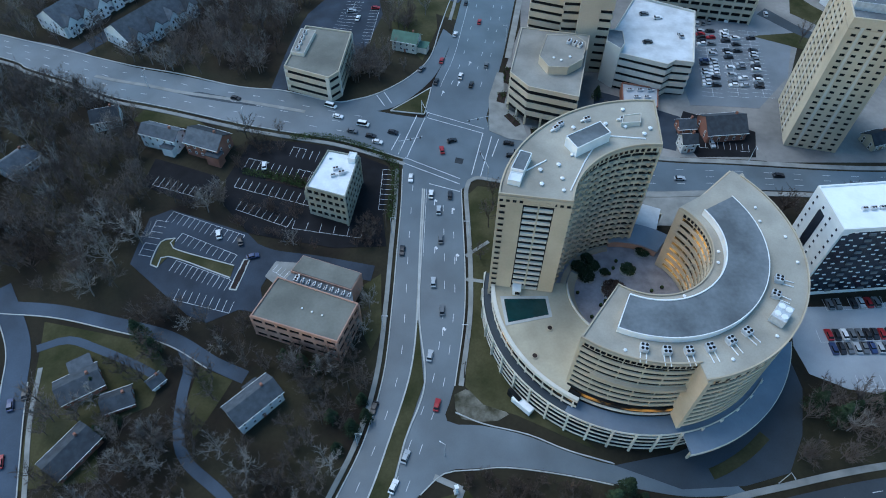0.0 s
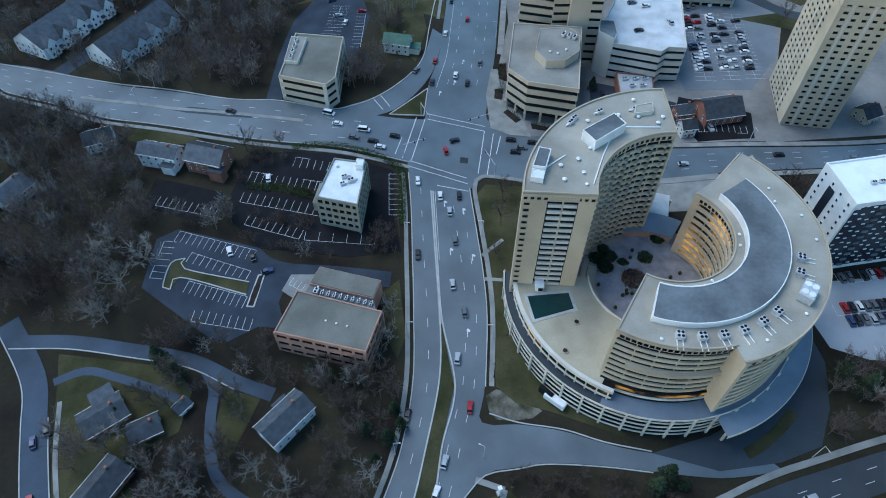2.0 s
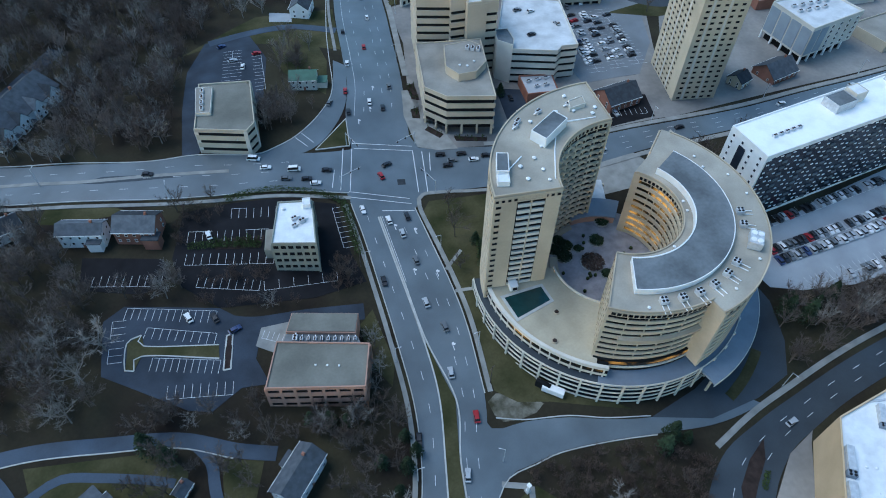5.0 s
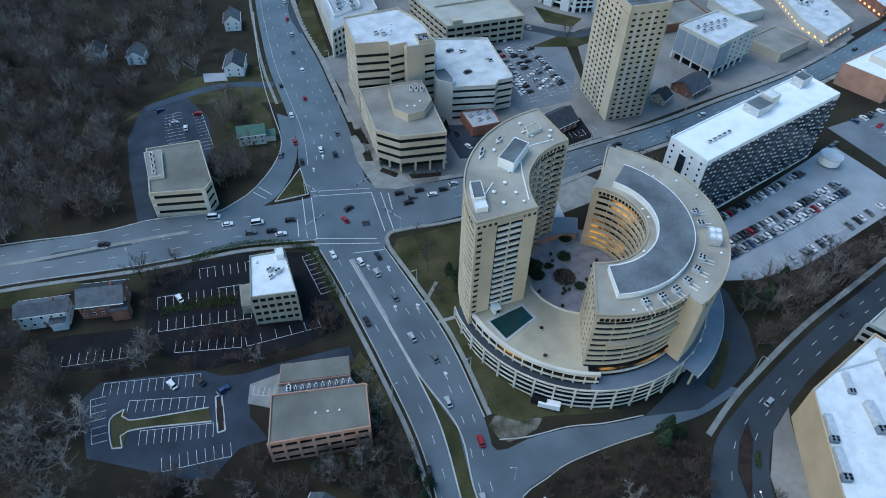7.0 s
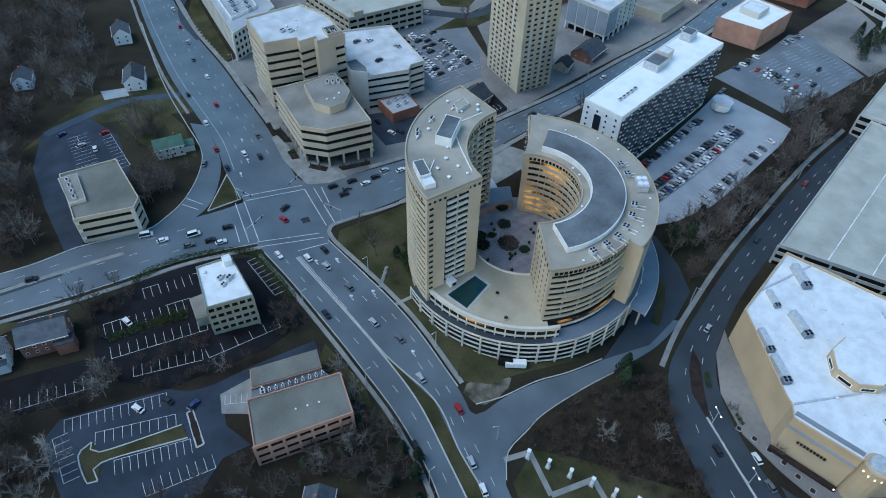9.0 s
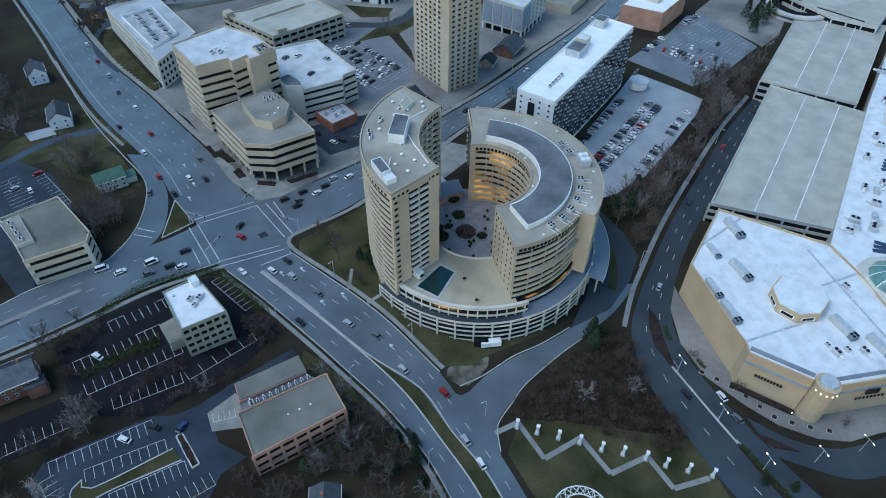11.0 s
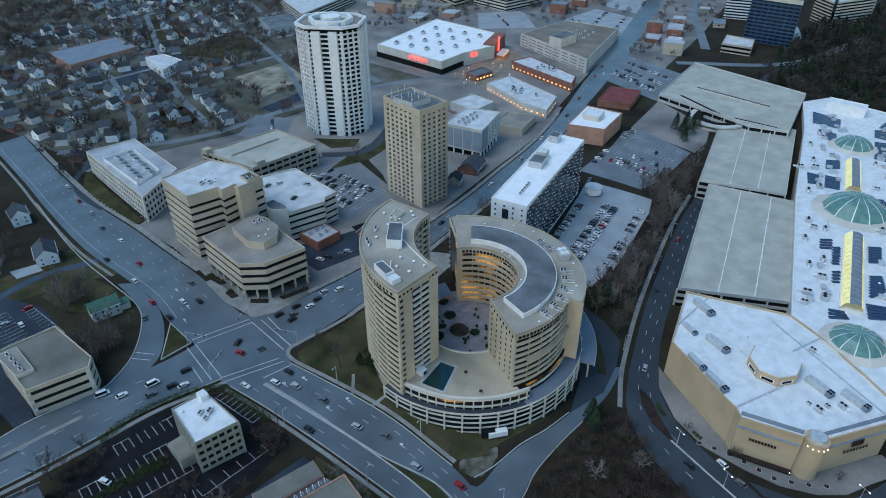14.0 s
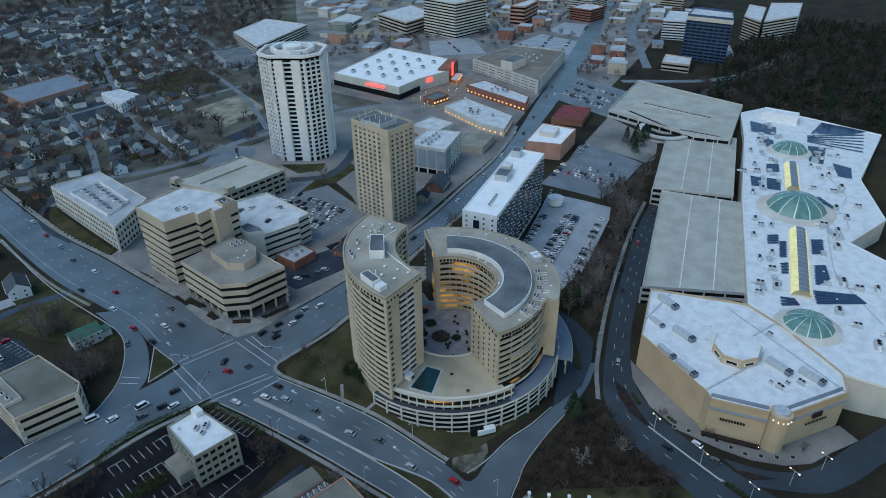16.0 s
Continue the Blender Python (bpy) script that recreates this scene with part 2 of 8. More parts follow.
def sector_solid(c, r0, r1, a0, a1, z0, z1, n=40):
    """A ring sector as quads, so that long arcs stay clean."""
    v, f = [], []
    for i in range(n + 1):
        a = radians(a0 + (a1 - a0) * i / n)
        for r, z in ((r0, z0), (r1, z0), (r1, z1), (r0, z1)):
            v.append((c[0] + r * math.cos(a), c[1] + r * math.sin(a), z))
    for i in range(n):
        k, m = 4 * i, 4 * i + 4
        for s in range(4):
            e = (s + 1) % 4
            f.append((k + s, k + e, m + e, m + s)[::-1])
    f += [(0, 1, 2, 3), (4 * n + 3, 4 * n + 2, 4 * n + 1, 4 * n)]
    return v, f


def sec_part(name, c, r0, r1, a0, a1, z0, z1, material, parent, n=40, label=""):
    return part(name, tri_mesh(name, *sector_solid(c, r0, r1, a0, a1, z0, z1, n), material), None, parent, label)


CUBES = {}


def cube_mesh(material, bevel=0.04):
    """A unit cube with softened edges, shared by all parts of one material."""
    if material.name not in CUBES:
        bm = bmesh.new()
        bmesh.ops.create_cube(bm, size=1)
        bmesh.ops.bevel(bm, geom=bm.edges[:], offset=bevel, segments=1, affect='EDGES')
        me = bpy.data.meshes.new("block")
        bm.to_mesh(me)
        bm.free()
        me.materials.append(material)
        CUBES[material.name] = me
    return CUBES[material.name]


def box(name, material, parent, centre, size, rz=0, label=""):
    """A block as a part, on a shared mesh."""
    ob = new(name, cube_mesh(material))
    m = pose(*centre, 0, 0, rz) @ Matrix.Diagonal((*size, 1))
    if parent:
        ob.parent = parent
        ob.matrix_parent_inverse = stands(parent).inverted()
    ob.matrix_basis = m
    PLACED[ob.name] = m
    if label:
        ob["label"] = label
    return ob


# ---------- the lie of the land ----------
AVOID = []   # outlines on which nothing grows

CTRL = np.array([(0,200,0),(0,150,-1.5),(-2,90,-7.8),(4,69,-9.5),(82,61,-13),(95,0,-14),(92,53,-14),(50,78,-6),(130,100,-2),(209,108,-1),
 (170,70,-13),(250,55,-14),(150,200,1),(50,215,-1),(35,300,-1),(40,340,-1),(-66,218,5),(-76,237,6),(-18,275,5),(-77,139,-1.6),
 (-108,160,3),(-56,167,1.5),(-37,108,-4.5),(-66,84,-9),(-120,90,-5),(300,150,0),(300,0,-12),(20,30,-14)], float)


def lie(x, y):
    """Ground height at arrays x, y."""
    x, y = np.asarray(x, float), np.asarray(y, float)
    w = np.exp(-((x[..., None] - CTRL[:, 0]) ** 2 + (y[..., None] - CTRL[:, 1]) ** 2) / (2 * 26.0 ** 2))
    return (w * CTRL[:, 2]).sum(-1) / (w.sum(-1) + 0.06)


def gz(x, y):
    return float(lie(x, y))


def axis_steps(lo, hi, far_lo, far_hi):
    core = list(np.arange(lo, hi + 1, 4.0))
    up, dn, s = [core[-1]], [core[0]], 4.0
    while up[-1] < far_hi:
        s *= 1.16
        up.append(up[-1] + s)
    s = 4.0
    while dn[-1] > far_lo:
        s *= 1.16
        dn.append(dn[-1] - s)
    return np.array(dn[:0:-1] + core + up[1:])


gx, gy = axis_steps(-240, 480, -3000, 4000), axis_steps(-60, 480, -3000, 4000)
GX, GY = np.meshgrid(gx, gy)
GZ = lie(GX, GY)
nx_, ny_ = len(gx), len(gy)
gv = np.stack([GX.ravel(), GY.ravel(), GZ.ravel()], 1).tolist()
gf = [(j * nx_ + i, j * nx_ + i + 1, (j + 1) * nx_ + i + 1, (j + 1) * nx_ + i) for j in range(ny_ - 1) for i in range(nx_ - 1)]
ground_ob = tagged(new("ground", tri_mesh("ground", gv, gf, GROUND)), "brown leaf-littered winter ground with thin grass", "ground", kind="structure")


def sheet(name, poly, dz, material, label="", kind="structure", category="", step=4.0, skirt=0.35, parent=None):
    """A flat-laid surface that follows the ground, with its edges turned down."""
    bm = bmesh.new()
    bm.faces.new([bm.verts.new((x, y, 0)) for x, y in ccw(poly)])
    bmesh.ops.triangulate(bm, faces=bm.faces[:])
    xs, ys = [p[0] for p in poly], [p[1] for p in poly]
    for lo, hi, no in ((min(xs), max(xs), (1, 0, 0)), (min(ys), max(ys), (0, 1, 0))):
        st = step if hi - lo < 260 else 2 * step
        for k in range(math.ceil(lo / st), math.floor(hi / st) + 1):
            co = (k * st, 0, 0) if no[0] else (0, k * st, 0)
            bmesh.ops.bisect_plane(bm, geom=bm.verts[:] + bm.edges[:] + bm.faces[:], plane_co=co, plane_no=no)
    pts = np.array([v.co[:2] for v in bm.verts])
    for v, z in zip(bm.verts, lie(pts[:, 0], pts[:, 1])):
        v.co.z = z + dz
    if skirt:
        edge = [e for e in bm.edges if len(e.link_faces) == 1]
        new_geo = bmesh.ops.extrude_edge_only(bm, edges=edge)["geom"]
        for v in new_geo:
            if isinstance(v, bmesh.types.BMVert):
                v.co.z -= dz + skirt
    ob = part(name, bm, material, parent)
    if "lawn" not in name and "grass" not in name:
        AVOID.append(ccw(poly))
    return ob if parent else tagged(ob, label, category or name.split("_")[0], kind=kind)


def smooth(pts, step=4.0):
    """Catmull-Rom points along a line, about step apart."""
    P = [Vector((*p, 0)) for p in pts]
    P = [2 * P[0] - P[1]] + P + [2 * P[-1] - P[-2]]
    out = []
    for i in range(1, len(P) - 2):
        a, b, c, d = P[i - 1:i + 3]
        n = max(1, round((c - b).length / step))
        for k in range(n):
            t = k / n
            q = 0.5 * (2 * b + (c - a) * t + (2 * a - 5 * b + 4 * c - d) * t * t + (3 * b - a - 3 * c + d) * t ** 3)
            out.append((q.x, q.y))
    return out + [tuple(P[-2][:2])]


def offset_line(pts, d):
    """A line moved to its left by d."""
    out = []
    for i in range(len(pts)):
        a, b = Vector(pts[max(0, i - 1)]), Vector(pts[min(len(pts) - 1, i + 1)])
        t = (b - a).normalized()
        out.append((pts[i][0] - t.y * d, pts[i][1] + t.x * d))
    return out


def ribbon(left, right, dz, cross=1, drop=0.4):
    """Vertices and faces of a strip between two lines of equal length, laid on the ground."""
    v, f, n = [], [], len(left)
    rows = cross + 1
    for l, r in zip(left, right):
        for k in range(rows):
            x, y = l[0] + (r[0] - l[0]) * k / cross, l[1] + (r[1] - l[1]) * k / cross
            v.append((x, y, gz(x, y) + dz))
        v.append((l[0], l[1], gz(*l) + dz - drop))
        v.append((r[0], r[1], gz(*r) + dz - drop))
    w = rows + 2
    for i in range(n - 1):
        a, b = i * w, (i + 1) * w
        for k in range(cross):
            f.append((a + k, b + k, b + k + 1, a + k + 1)[::-1])
        f.append((a, a + rows, b + rows, b))
        f.append((a + cross, b + cross, b + rows + 1, a + rows + 1))
    return v, f


def strip(name, line, width, dz, material, label, kind="structure", cat="", shift=0.0):
    pts = smooth(line, 3.0)
    v, f = ribbon(offset_line(pts, shift + width / 2), offset_line(pts, shift - width / 2), dz)
    AVOID.append(offset_line(pts, width / 2 + 0.5) + offset_line(pts, -width / 2 - 0.5)[::-1])
    return tagged(new(name, tri_mesh(name, v, f, material)), label, cat or name.split("_")[0], kind=kind)


def resampled(pts, n):
    P = np.array(pts)
    s = np.r_[0, np.cumsum(np.hypot(*np.diff(P, axis=0).T))]
    u = np.linspace(0, s[-1], n)
    return list(zip(np.interp(u, s, P[:, 0]), np.interp(u, s, P[:, 1])))


def carriageway(name, left, right, dz, material, label):
    """A road between two kerb lines."""
    l, r = smooth(left), smooth(right)
    n = max(len(l), len(r))
    v, f = ribbon(resampled(l, n), resampled(r, n), dz, 5, 0.5)
    AVOID.append(l + r[::-1])
    return tagged(new(name, tri_mesh(name, v, f, material)), label, "road", kind="structure")


def quad_on_ground(v, f, x, y, length, width, ang, dz):
    """Adds one painted bar to lists of vertices and faces."""
    c, s = math.cos(ang), math.sin(ang)
    k = len(v)
    for a, b in ((-1, -1), (1, -1), (1, 1), (-1, 1)):
        px, py = x + c * a * length / 2 - s * b * width / 2, y + s * a * length / 2 + c * b * width / 2
        v.append((px, py, gz(px, py) + dz))
    f.append((k, k + 1, k + 2, k + 3))


def dashes(name, line, shift, dz, length=3.2, gap=8.5, width=0.16, solid=False):
    pts = offset_line(smooth(line, 2.0), shift)
    v, f = [], []
    if solid:
        for p, q in zip(pts, pts[1:]):
            quad_on_ground(v, f, (p[0] + q[0]) / 2, (p[1] + q[1]) / 2, math.dist(p, q) + 0.05, width, math.atan2(q[1] - p[1], q[0] - p[0]), dz)
    else:
        s = np.r_[0, np.cumsum([math.dist(p, q) for p, q in zip(pts, pts[1:])])]
        P = np.array(pts)
        for d in np.arange(2, s[-1] - length, length + gap):
            x, y = (np.interp([d, d + length], s, P[:, k]) for k in (0, 1))
            quad_on_ground(v, f, x.mean(), y.mean(), length, width, math.atan2(y[1] - y[0], x[1] - x[0]), dz)
    return tagged(new(name, tri_mesh(name, v, f, PAINT)), "worn white lane lines painted on the asphalt", "road marking", kind="structure")


def stalls(name, p0, p1, n, depth, dz=0.2, both=False, base=True):
    """Parking bay lines from p0 to p1."""
    v, f = [], []
    a = math.atan2(p1[1] - p0[1], p1[0] - p0[0])
    for i in range(n + 1):
        x, y = p0[0] + (p1[0] - p0[0]) * i / n, p0[1] + (p1[1] - p0[1]) * i / n
        off = 0 if both else depth / 2
        quad_on_ground(v, f, x - math.sin(a) * off, y + math.cos(a) * off, abs(depth) * (2 if both else 1), 0.13, a + math.pi / 2, dz)
    if base:
        quad_on_ground(v, f, (p0[0] + p1[0]) / 2, (p0[1] + p1[1]) / 2, math.dist(p0, p1), 0.13, a, dz)
    return tagged(new(name, tri_mesh(name, v, f, PAINT)), "white painted parking bay lines", "road marking", kind="structure")

# ---------- roads ----------
BL_W = [(-50, 20), (-41, 45), (-33.4, 64.1), (-26.9, 82), (-22.8, 104), (-21.9, 130), (-21.8, 153), (-21.8, 175), (-22.5, 193)]
BL_E = [(-27, 20), (-18, 45), (-10.5, 64), (-4, 86), (0.4, 101), (3, 125), (3.2, 143), (2.2, 164), (1.2, 184)]
carriageway("road", BL_W, BL_E, 0.15, ROAD, "grey-blue asphalt boulevard with two carriageways")
NW_K = [(-330, 310), (-228, 280), (-196.6, 272), (-164, 259.8), (-133, 247.8), (-105.5, 239), (-78, 235), (-56, 229), (-30, 224.5), (-15, 224)]
SW_K = [(-318, 292), (-220, 262), (-203, 254), (-176, 243.5), (-155, 233.4), (-134.6, 226), (-98, 215), (-74.6, 210), (-48.5, 206), (-22, 199)]
carriageway("road", NW_K, SW_K, 0.15, ROAD, "wide grey asphalt road sloping towards the crossing")
sheet("road", [(-22.5, 192), (1.2, 183), (6, 190), (10, 191), (14, 216), (11.5, 228), (-1, 226), (-15, 225), (-24, 214), (-23, 199)], 0.155, ROAD, "asphalt of the wide road crossing", category="road")
N_W = [(-15, 223), (-13, 244), (-7, 267), (-3, 298), (3, 345), (15, 405), (24, 444), (40, 520)]
N_E = [(11.5, 226), (15, 245), (20, 270), (26.5, 314), (30, 340), (33, 375), (37, 404), (44, 440), (62, 520)]
carriageway("road", N_W, N_E, 0.15, ROAD, "grey asphalt avenue with many lanes")
carriageway("road", [(-56, 229), (-46.6, 231), (-35.5, 237), (-22.7, 250), (-14.5, 265), (-9, 290)], [(-50, 222), (-40, 224.4), (-30, 228), (-19, 239.5), (-10, 256), (-4, 284)], 0.13, ROAD, "curving asphalt slip lane")
carriageway("road", [(31, 372), (33, 398), (42, 420), (60, 436), (95, 446)], [(34, 372), (38, 404), (48, 422), (64, 430), (97, 438)], 0.155, ROAD2, "dark fresh asphalt slip road behind the white office")
sheet("verge", [(33.5, 340), (36, 378), (40.5, 404), (51, 422), (57, 424), (53, 415), (38, 340)], 0.3, GRASS, "brown planted verge beside the white office", category="verge")
E_N = [(11, 219), (42, 211), (75, 204.5), (113, 201), (163, 199), (208, 201.5), (266, 205), (322, 214), (400, 230), (498, 248), (640, 276), (900, 330)]
E_S = [(8, 191), (39, 186.5), (75, 186), (109, 187), (165, 187), (208, 189), (280, 194), (322, 201), (400, 212), (510, 230), (645, 256), (905, 310)]
carriageway("road", E_N, E_S, 0.15, ROAD, "grey asphalt street running between the towers")
M_W = [(560, 90), (495, 104), (380, 98), (261, 90), (187, 83.7), (130, 75.5), (100, 69.5), (84, 65.5), (66, 59), (50, 44), (39, 22), (30, 2), (15, -40)]
M_E = [(560, 80), (495, 94), (380, 88), (255, 79), (187, 72.5), (126, 64), (100, 57.5), (88, 53), (74, 42), (63, 24), (57, 8), (49, -12), (36, -50)]
carriageway("road", M_W, M_E, 0.15, ROAD2, "dark asphalt road curving past the department store")
carriageway("road", [(60, 10), (62, -6), (68, -18), (80, -27), (95, -36), (130, -60)], [(52, -4), (55, -14), (60, -26), (72, -36), (88, -46), (122, -72)], 0.13, ROAD2, "asphalt service road beside the store")
carriageway("road", [(-3, 100), (-1.5, 89), (10, 88), (24, 85), (36, 80.5), (50, 77), (68, 76), (82, 78)], [(-11, 64), (-2, 73), (8, 74.5), (17, 75.5), (33, 74), (49, 71.5), (70, 69), (90, 70.5)], 0.16, ROAD, "worn grey driveway rising to the podium")
sheet("road", [(50, 77), (70, 71), (90, 73), (104, 77), (110, 88), (113.5, 103), (112, 113), (100, 112), (88, 90), (70, 82)], 0.17, ROAD2, "dark asphalt forecourt curving round the podium", category="road")
sheet("grass_strip", sector((58, 130.5), 57, 60.5, 292, 314, 12), 0.3, GRASS, "small curved grass island in the forecourt", category="grass")
for line, w in (([(-157, 123), (-137, 122), (-116, 118), (-95.4, 113.4), (-79.6, 105.5), (-68, 101)], 4.6), ([(-92, 112), (-87.3, 104), (-87, 95), (-85, 82), (-80, 73), (-65, 62), (-50, 45)], 3.4),
                ([(-160, 130), (-146, 110), (-141, 95), (-137, 82), (-130, 62), (-120, 35)], 7.5), ([(-139, 108), (-129.5, 111.5), (-118, 108.4), (-105.6, 104), (-98, 100.6)], 2.8),
                ([(-66, 325), (-45, 328), (-22, 329), (-1, 321)], 6.0)):
    strip("lane", line, w, 0.14, LANE, "narrow blue-grey asphalt lane", cat="road")
for line, d in (([(-157, 123), (-137, 122), (-116, 118), (-95.4, 113.4), (-79.6, 105.5)], -2.5), ([(-141, 95), (-137, 82), (-130, 62), (-120, 35)], 4.0), ([(-160, 130), (-146, 110), (-141, 95), (-137, 82), (-130, 62), (-120, 35)], -4.0)):
    strip("lane_kerb", offset_line(line, d), 0.35, 0.26, KERB, "pale concrete kerb along the lane")
strip("pavement_15", offset_line([(-141, 100), (-137, 82), (-130, 62), (-120, 35)], 6.0), 1.5, 0.2, WALKM, "concrete pavement beside the lane", cat="pavement")
strip("lane", [(-30, 142), (-50, 145), (-68, 147), (-80, 152)], 6.5, 0.14, LOT, "asphalt drive to the brick office", cat="road")

sheet("town_ground", [(430, 182), (620, 190), (1250, 250), (1400, 1000), (800, 860), (480, 580), (352, 446), (500, 330)], 0.05, TOWNGROUND, "paved ground of the town centre", category="ground", step=16, skirt=0.05)
AVOID.pop()
sheet("town_ground", [(20, 216), (60, 208), (128, 204), (150, 250), (172, 300), (100, 300), (30, 300), (21, 262)], 0.04, TOWNGROUND, "paved ground among the offices", category="ground", step=8, skirt=0.05)
sheet("town_ground", [(30, 299), (100, 299), (172, 299), (236, 306), (340, 300), (345, 345), (300, 370), (150, 394), (60, 430), (52, 428), (60, 420), (42, 340), (32, 338)], 0.045, TOWNGROUND, "paved ground round the white tower", category="ground", step=8, skirt=0.05)
sheet("lawn", [(172, 318), (184, 306), (196, 312), (186, 326), (178, 340)], 0.12, GRASS, "trimmed lawn before the white tower", category="grass", skirt=0.05)
sheet("lawn", [(146, 296), (170, 300), (205, 296), (200, 286), (172, 284)], 0.14, GRASS, "sloping lawn below the tower drive", category="grass", skirt=0.05)
carriageway("road", [(160, 322), (180, 300), (206, 304), (226, 312)], [(154, 316), (178, 293), (208, 297), (230, 306)], 0.16, ROAD2, "curving drive to the white tower")
# medians, kerbs, pavements
sheet("grass_median", [(-30, 50), (-24, 64.5), (-19.2, 82), (-14, 104.5), (-12.9, 126), (-9.6, 101.5), (-14.8, 82.2), (-18.3, 64.8), (-25, 48)], 0.36, GRASS, "narrow winter-grass median with a pale kerb", category="median")
strip("median_kerb", [(-30.5, 50), (-24.3, 64.5), (-19.5, 82), (-14.3, 104.5), (-13.1, 126), (-13.6, 153), (-14.0, 183)], 0.5, 0.40, KERB, "pale concrete median kerb")
strip("median_kerb", [(-24.7, 48), (-18, 64.8), (-14.5, 82.2), (-9.3, 101.5), (-12.4, 126), (-12.9, 153), (-13.2, 183)], 0.5, 0.40, KERB, "pale concrete median kerb")
strip("median_strip", [(-13.0, 124), (-13.3, 153), (-13.7, 183)], 1.1, 0.38, WALKM, "narrow concrete median strip")
sheet("traffic_island", [(-13.1, 243.3), (-15.4, 226.3), (-30.2, 226.2), (-22, 235)], 0.36, GRASS, "triangular grass traffic island", category="island")
for a, b in (((-13.1, 243.3), (-15.4, 226.3)), ((-15.4, 226.3), (-30.2, 226.2)), ((-30.2, 226.2), (-13.1, 243.3))):
    strip("island_kerb", [a, b], 0.4, 0.42, KERB, "pale concrete kerb round the island")
strip("pavement_1", [(x - 2.4, y) for x, y in BL_W[1:]], 1.6, 0.32, WALKM, "concrete pavement beside the boulevard", cat="pavement")
strip("kerb_1", [(x - 0.2, y) for x, y in BL_W], 0.35, 0.34, KERB, "pale concrete kerb")
strip("kerb_2", [(x + 0.2, y) for x, y in BL_E[4:]], 0.35, 0.34, KERB, "pale concrete kerb")
strip("pavement_2", [(x + 2.2, y) for x, y in BL_E[4:]] + [(6.5, 190), (14, 189.5), (39, 184.5), (75, 184)], 1.7, 0.32, WALKM, "concrete pavement along the lawn", cat="pavement")
strip("kerb_3", [(x, y - 0.2) for x, y in SW_K], 0.35, 0.34, KERB, "pale concrete kerb")
strip("pavement_3", [(x, y - 3) for x, y in SW_K], 1.7, 0.32, WALKM, "concrete pavement beside the road", cat="pavement")
strip("kerb_4", [(-228, 280.2), (-164, 260.2), (-105.5, 239.3), (-78, 235.5), (-56, 229.4), (-46.6, 231.4), (-35.5, 237.5), (-22.7, 250.5), (-14.5, 265.4), (-10.5, 292), (-6, 322), (2, 362), (14, 410)], 0.4, 0.34, KERB, "pale concrete kerb")
strip("pavement_4", [(x - 3, y + 1) for x, y in N_W[3:]], 1.5, 0.32, WALKM, "concrete pavement beside the avenue", cat="pavement")
sheet("pavement_5", [(13, 219), (21, 214.5), (30, 213), (28, 224), (18, 233), (20, 258), (17, 258), (13, 240)], 0.3, WALKM, "concrete corner plaza by the office", category="pavement")
strip("pavement_5", [(x + 2.5, y) for x, y in N_E[2:]], 3.0, 0.3, WALKM, "concrete pavement beside the avenue", cat="pavement")
strip("pavement_6", [(x, y + 2) for x, y in E_N[1:8]], 2.4, 0.3, WALKM, "concrete pavement beside the street", cat="pavement")
strip("pavement_7", [(x, y - 2) for x, y in E_S[1:8]], 2.4, 0.3, WALKM, "concrete pavement beside the street", cat="pavement")
strip("pavement_8", [(x, y + 3.2) for x, y in M_W[3:9]], 2.0, 0.32, WALKM, "concrete path below the wooded bank", cat="pavement")
sheet("pavement_9", [(100, 57.5), (88, 53.2), (74.3, 42), (66.5, 28), (64.5, 12), (64.5, 0), (68, -12), (74, -20.7), (84, -27.3), (95, -36), (101, -29), (78, -4), (74, 20), (97, 54)], 0.32, TOWNGROUND, "wide concrete pavement round the department store", category="pavement")
strip("path", [(3.5, 151), (12, 158)], 1.3, 0.2, WALKM, "concrete footpath over the lawn")
strip("path", [(3.8, 141), (12, 140)], 1.3, 0.2, WALKM, "concrete footpath over the lawn")
sheet("mulch_median", [(82.5, 60), (74, 55.5), (66, 48.7), (61.4, 39), (62.6, 39), (72, 48), (79, 54)], 0.36, MULCH, "dark mulched road median", category="median")
strip("median_kerb", [(61.8, 39.5), (55, 24), (48, 8)], 0.7, 0.4, KERB, "pale concrete median kerb")
strip("median_planting", [(48, 7), (40, -10), (32, -28)], 2.2, 0.32, MULCH, "dark planted median")
sheet("traffic_island", [(55.5, 6), (57.5, 0), (58.8, -9), (54.5, -2)], 0.35, MULCH, "small triangular planted island", category="island")
sheet("dirt_patch", [(0.5, 98), (4, 100), (9, 98.5), (12, 98), (15.5, 95), (18, 92), (14.5, 89.8), (8, 89.2), (3, 90), (1, 93)], 0.07, DIRT, "bare pale soil beside the driveway", category="soil", skirt=0.05)
sheet("lawn", [(4, 101), (4.6, 125), (4.8, 145), (4.2, 165), (3.2, 180), (8, 186), (24, 184), (40, 182.5), (56, 181), (20, 162), (9, 140), (9, 118), (16, 98), (20, 92), (10, 95)], 0.08, GRASS, "dull winter lawn round the round tower", category="grass", skirt=0.05)
sheet("lawn", [(4.4, 122), (4, 101), (8, 99.5), (18, 93), (34, 86), (45, 81.5), (38, 88), (26, 96), (16, 106), (11, 118), (8, 134)], 0.075, GRASS, "worn grass below the podium", category="grass", skirt=0.05)
for line in ([(1, 92), (10, 88.6), (24, 85.6), (36, 81), (50, 77.5)], [(-9, 66), (-2, 72.6), (8, 74.1), (17, 75.1), (33, 73.6), (49, 71.1)]):
    strip("driveway_kerb", line, 0.35, 0.3, KERB, "pale concrete kerb of the driveway")
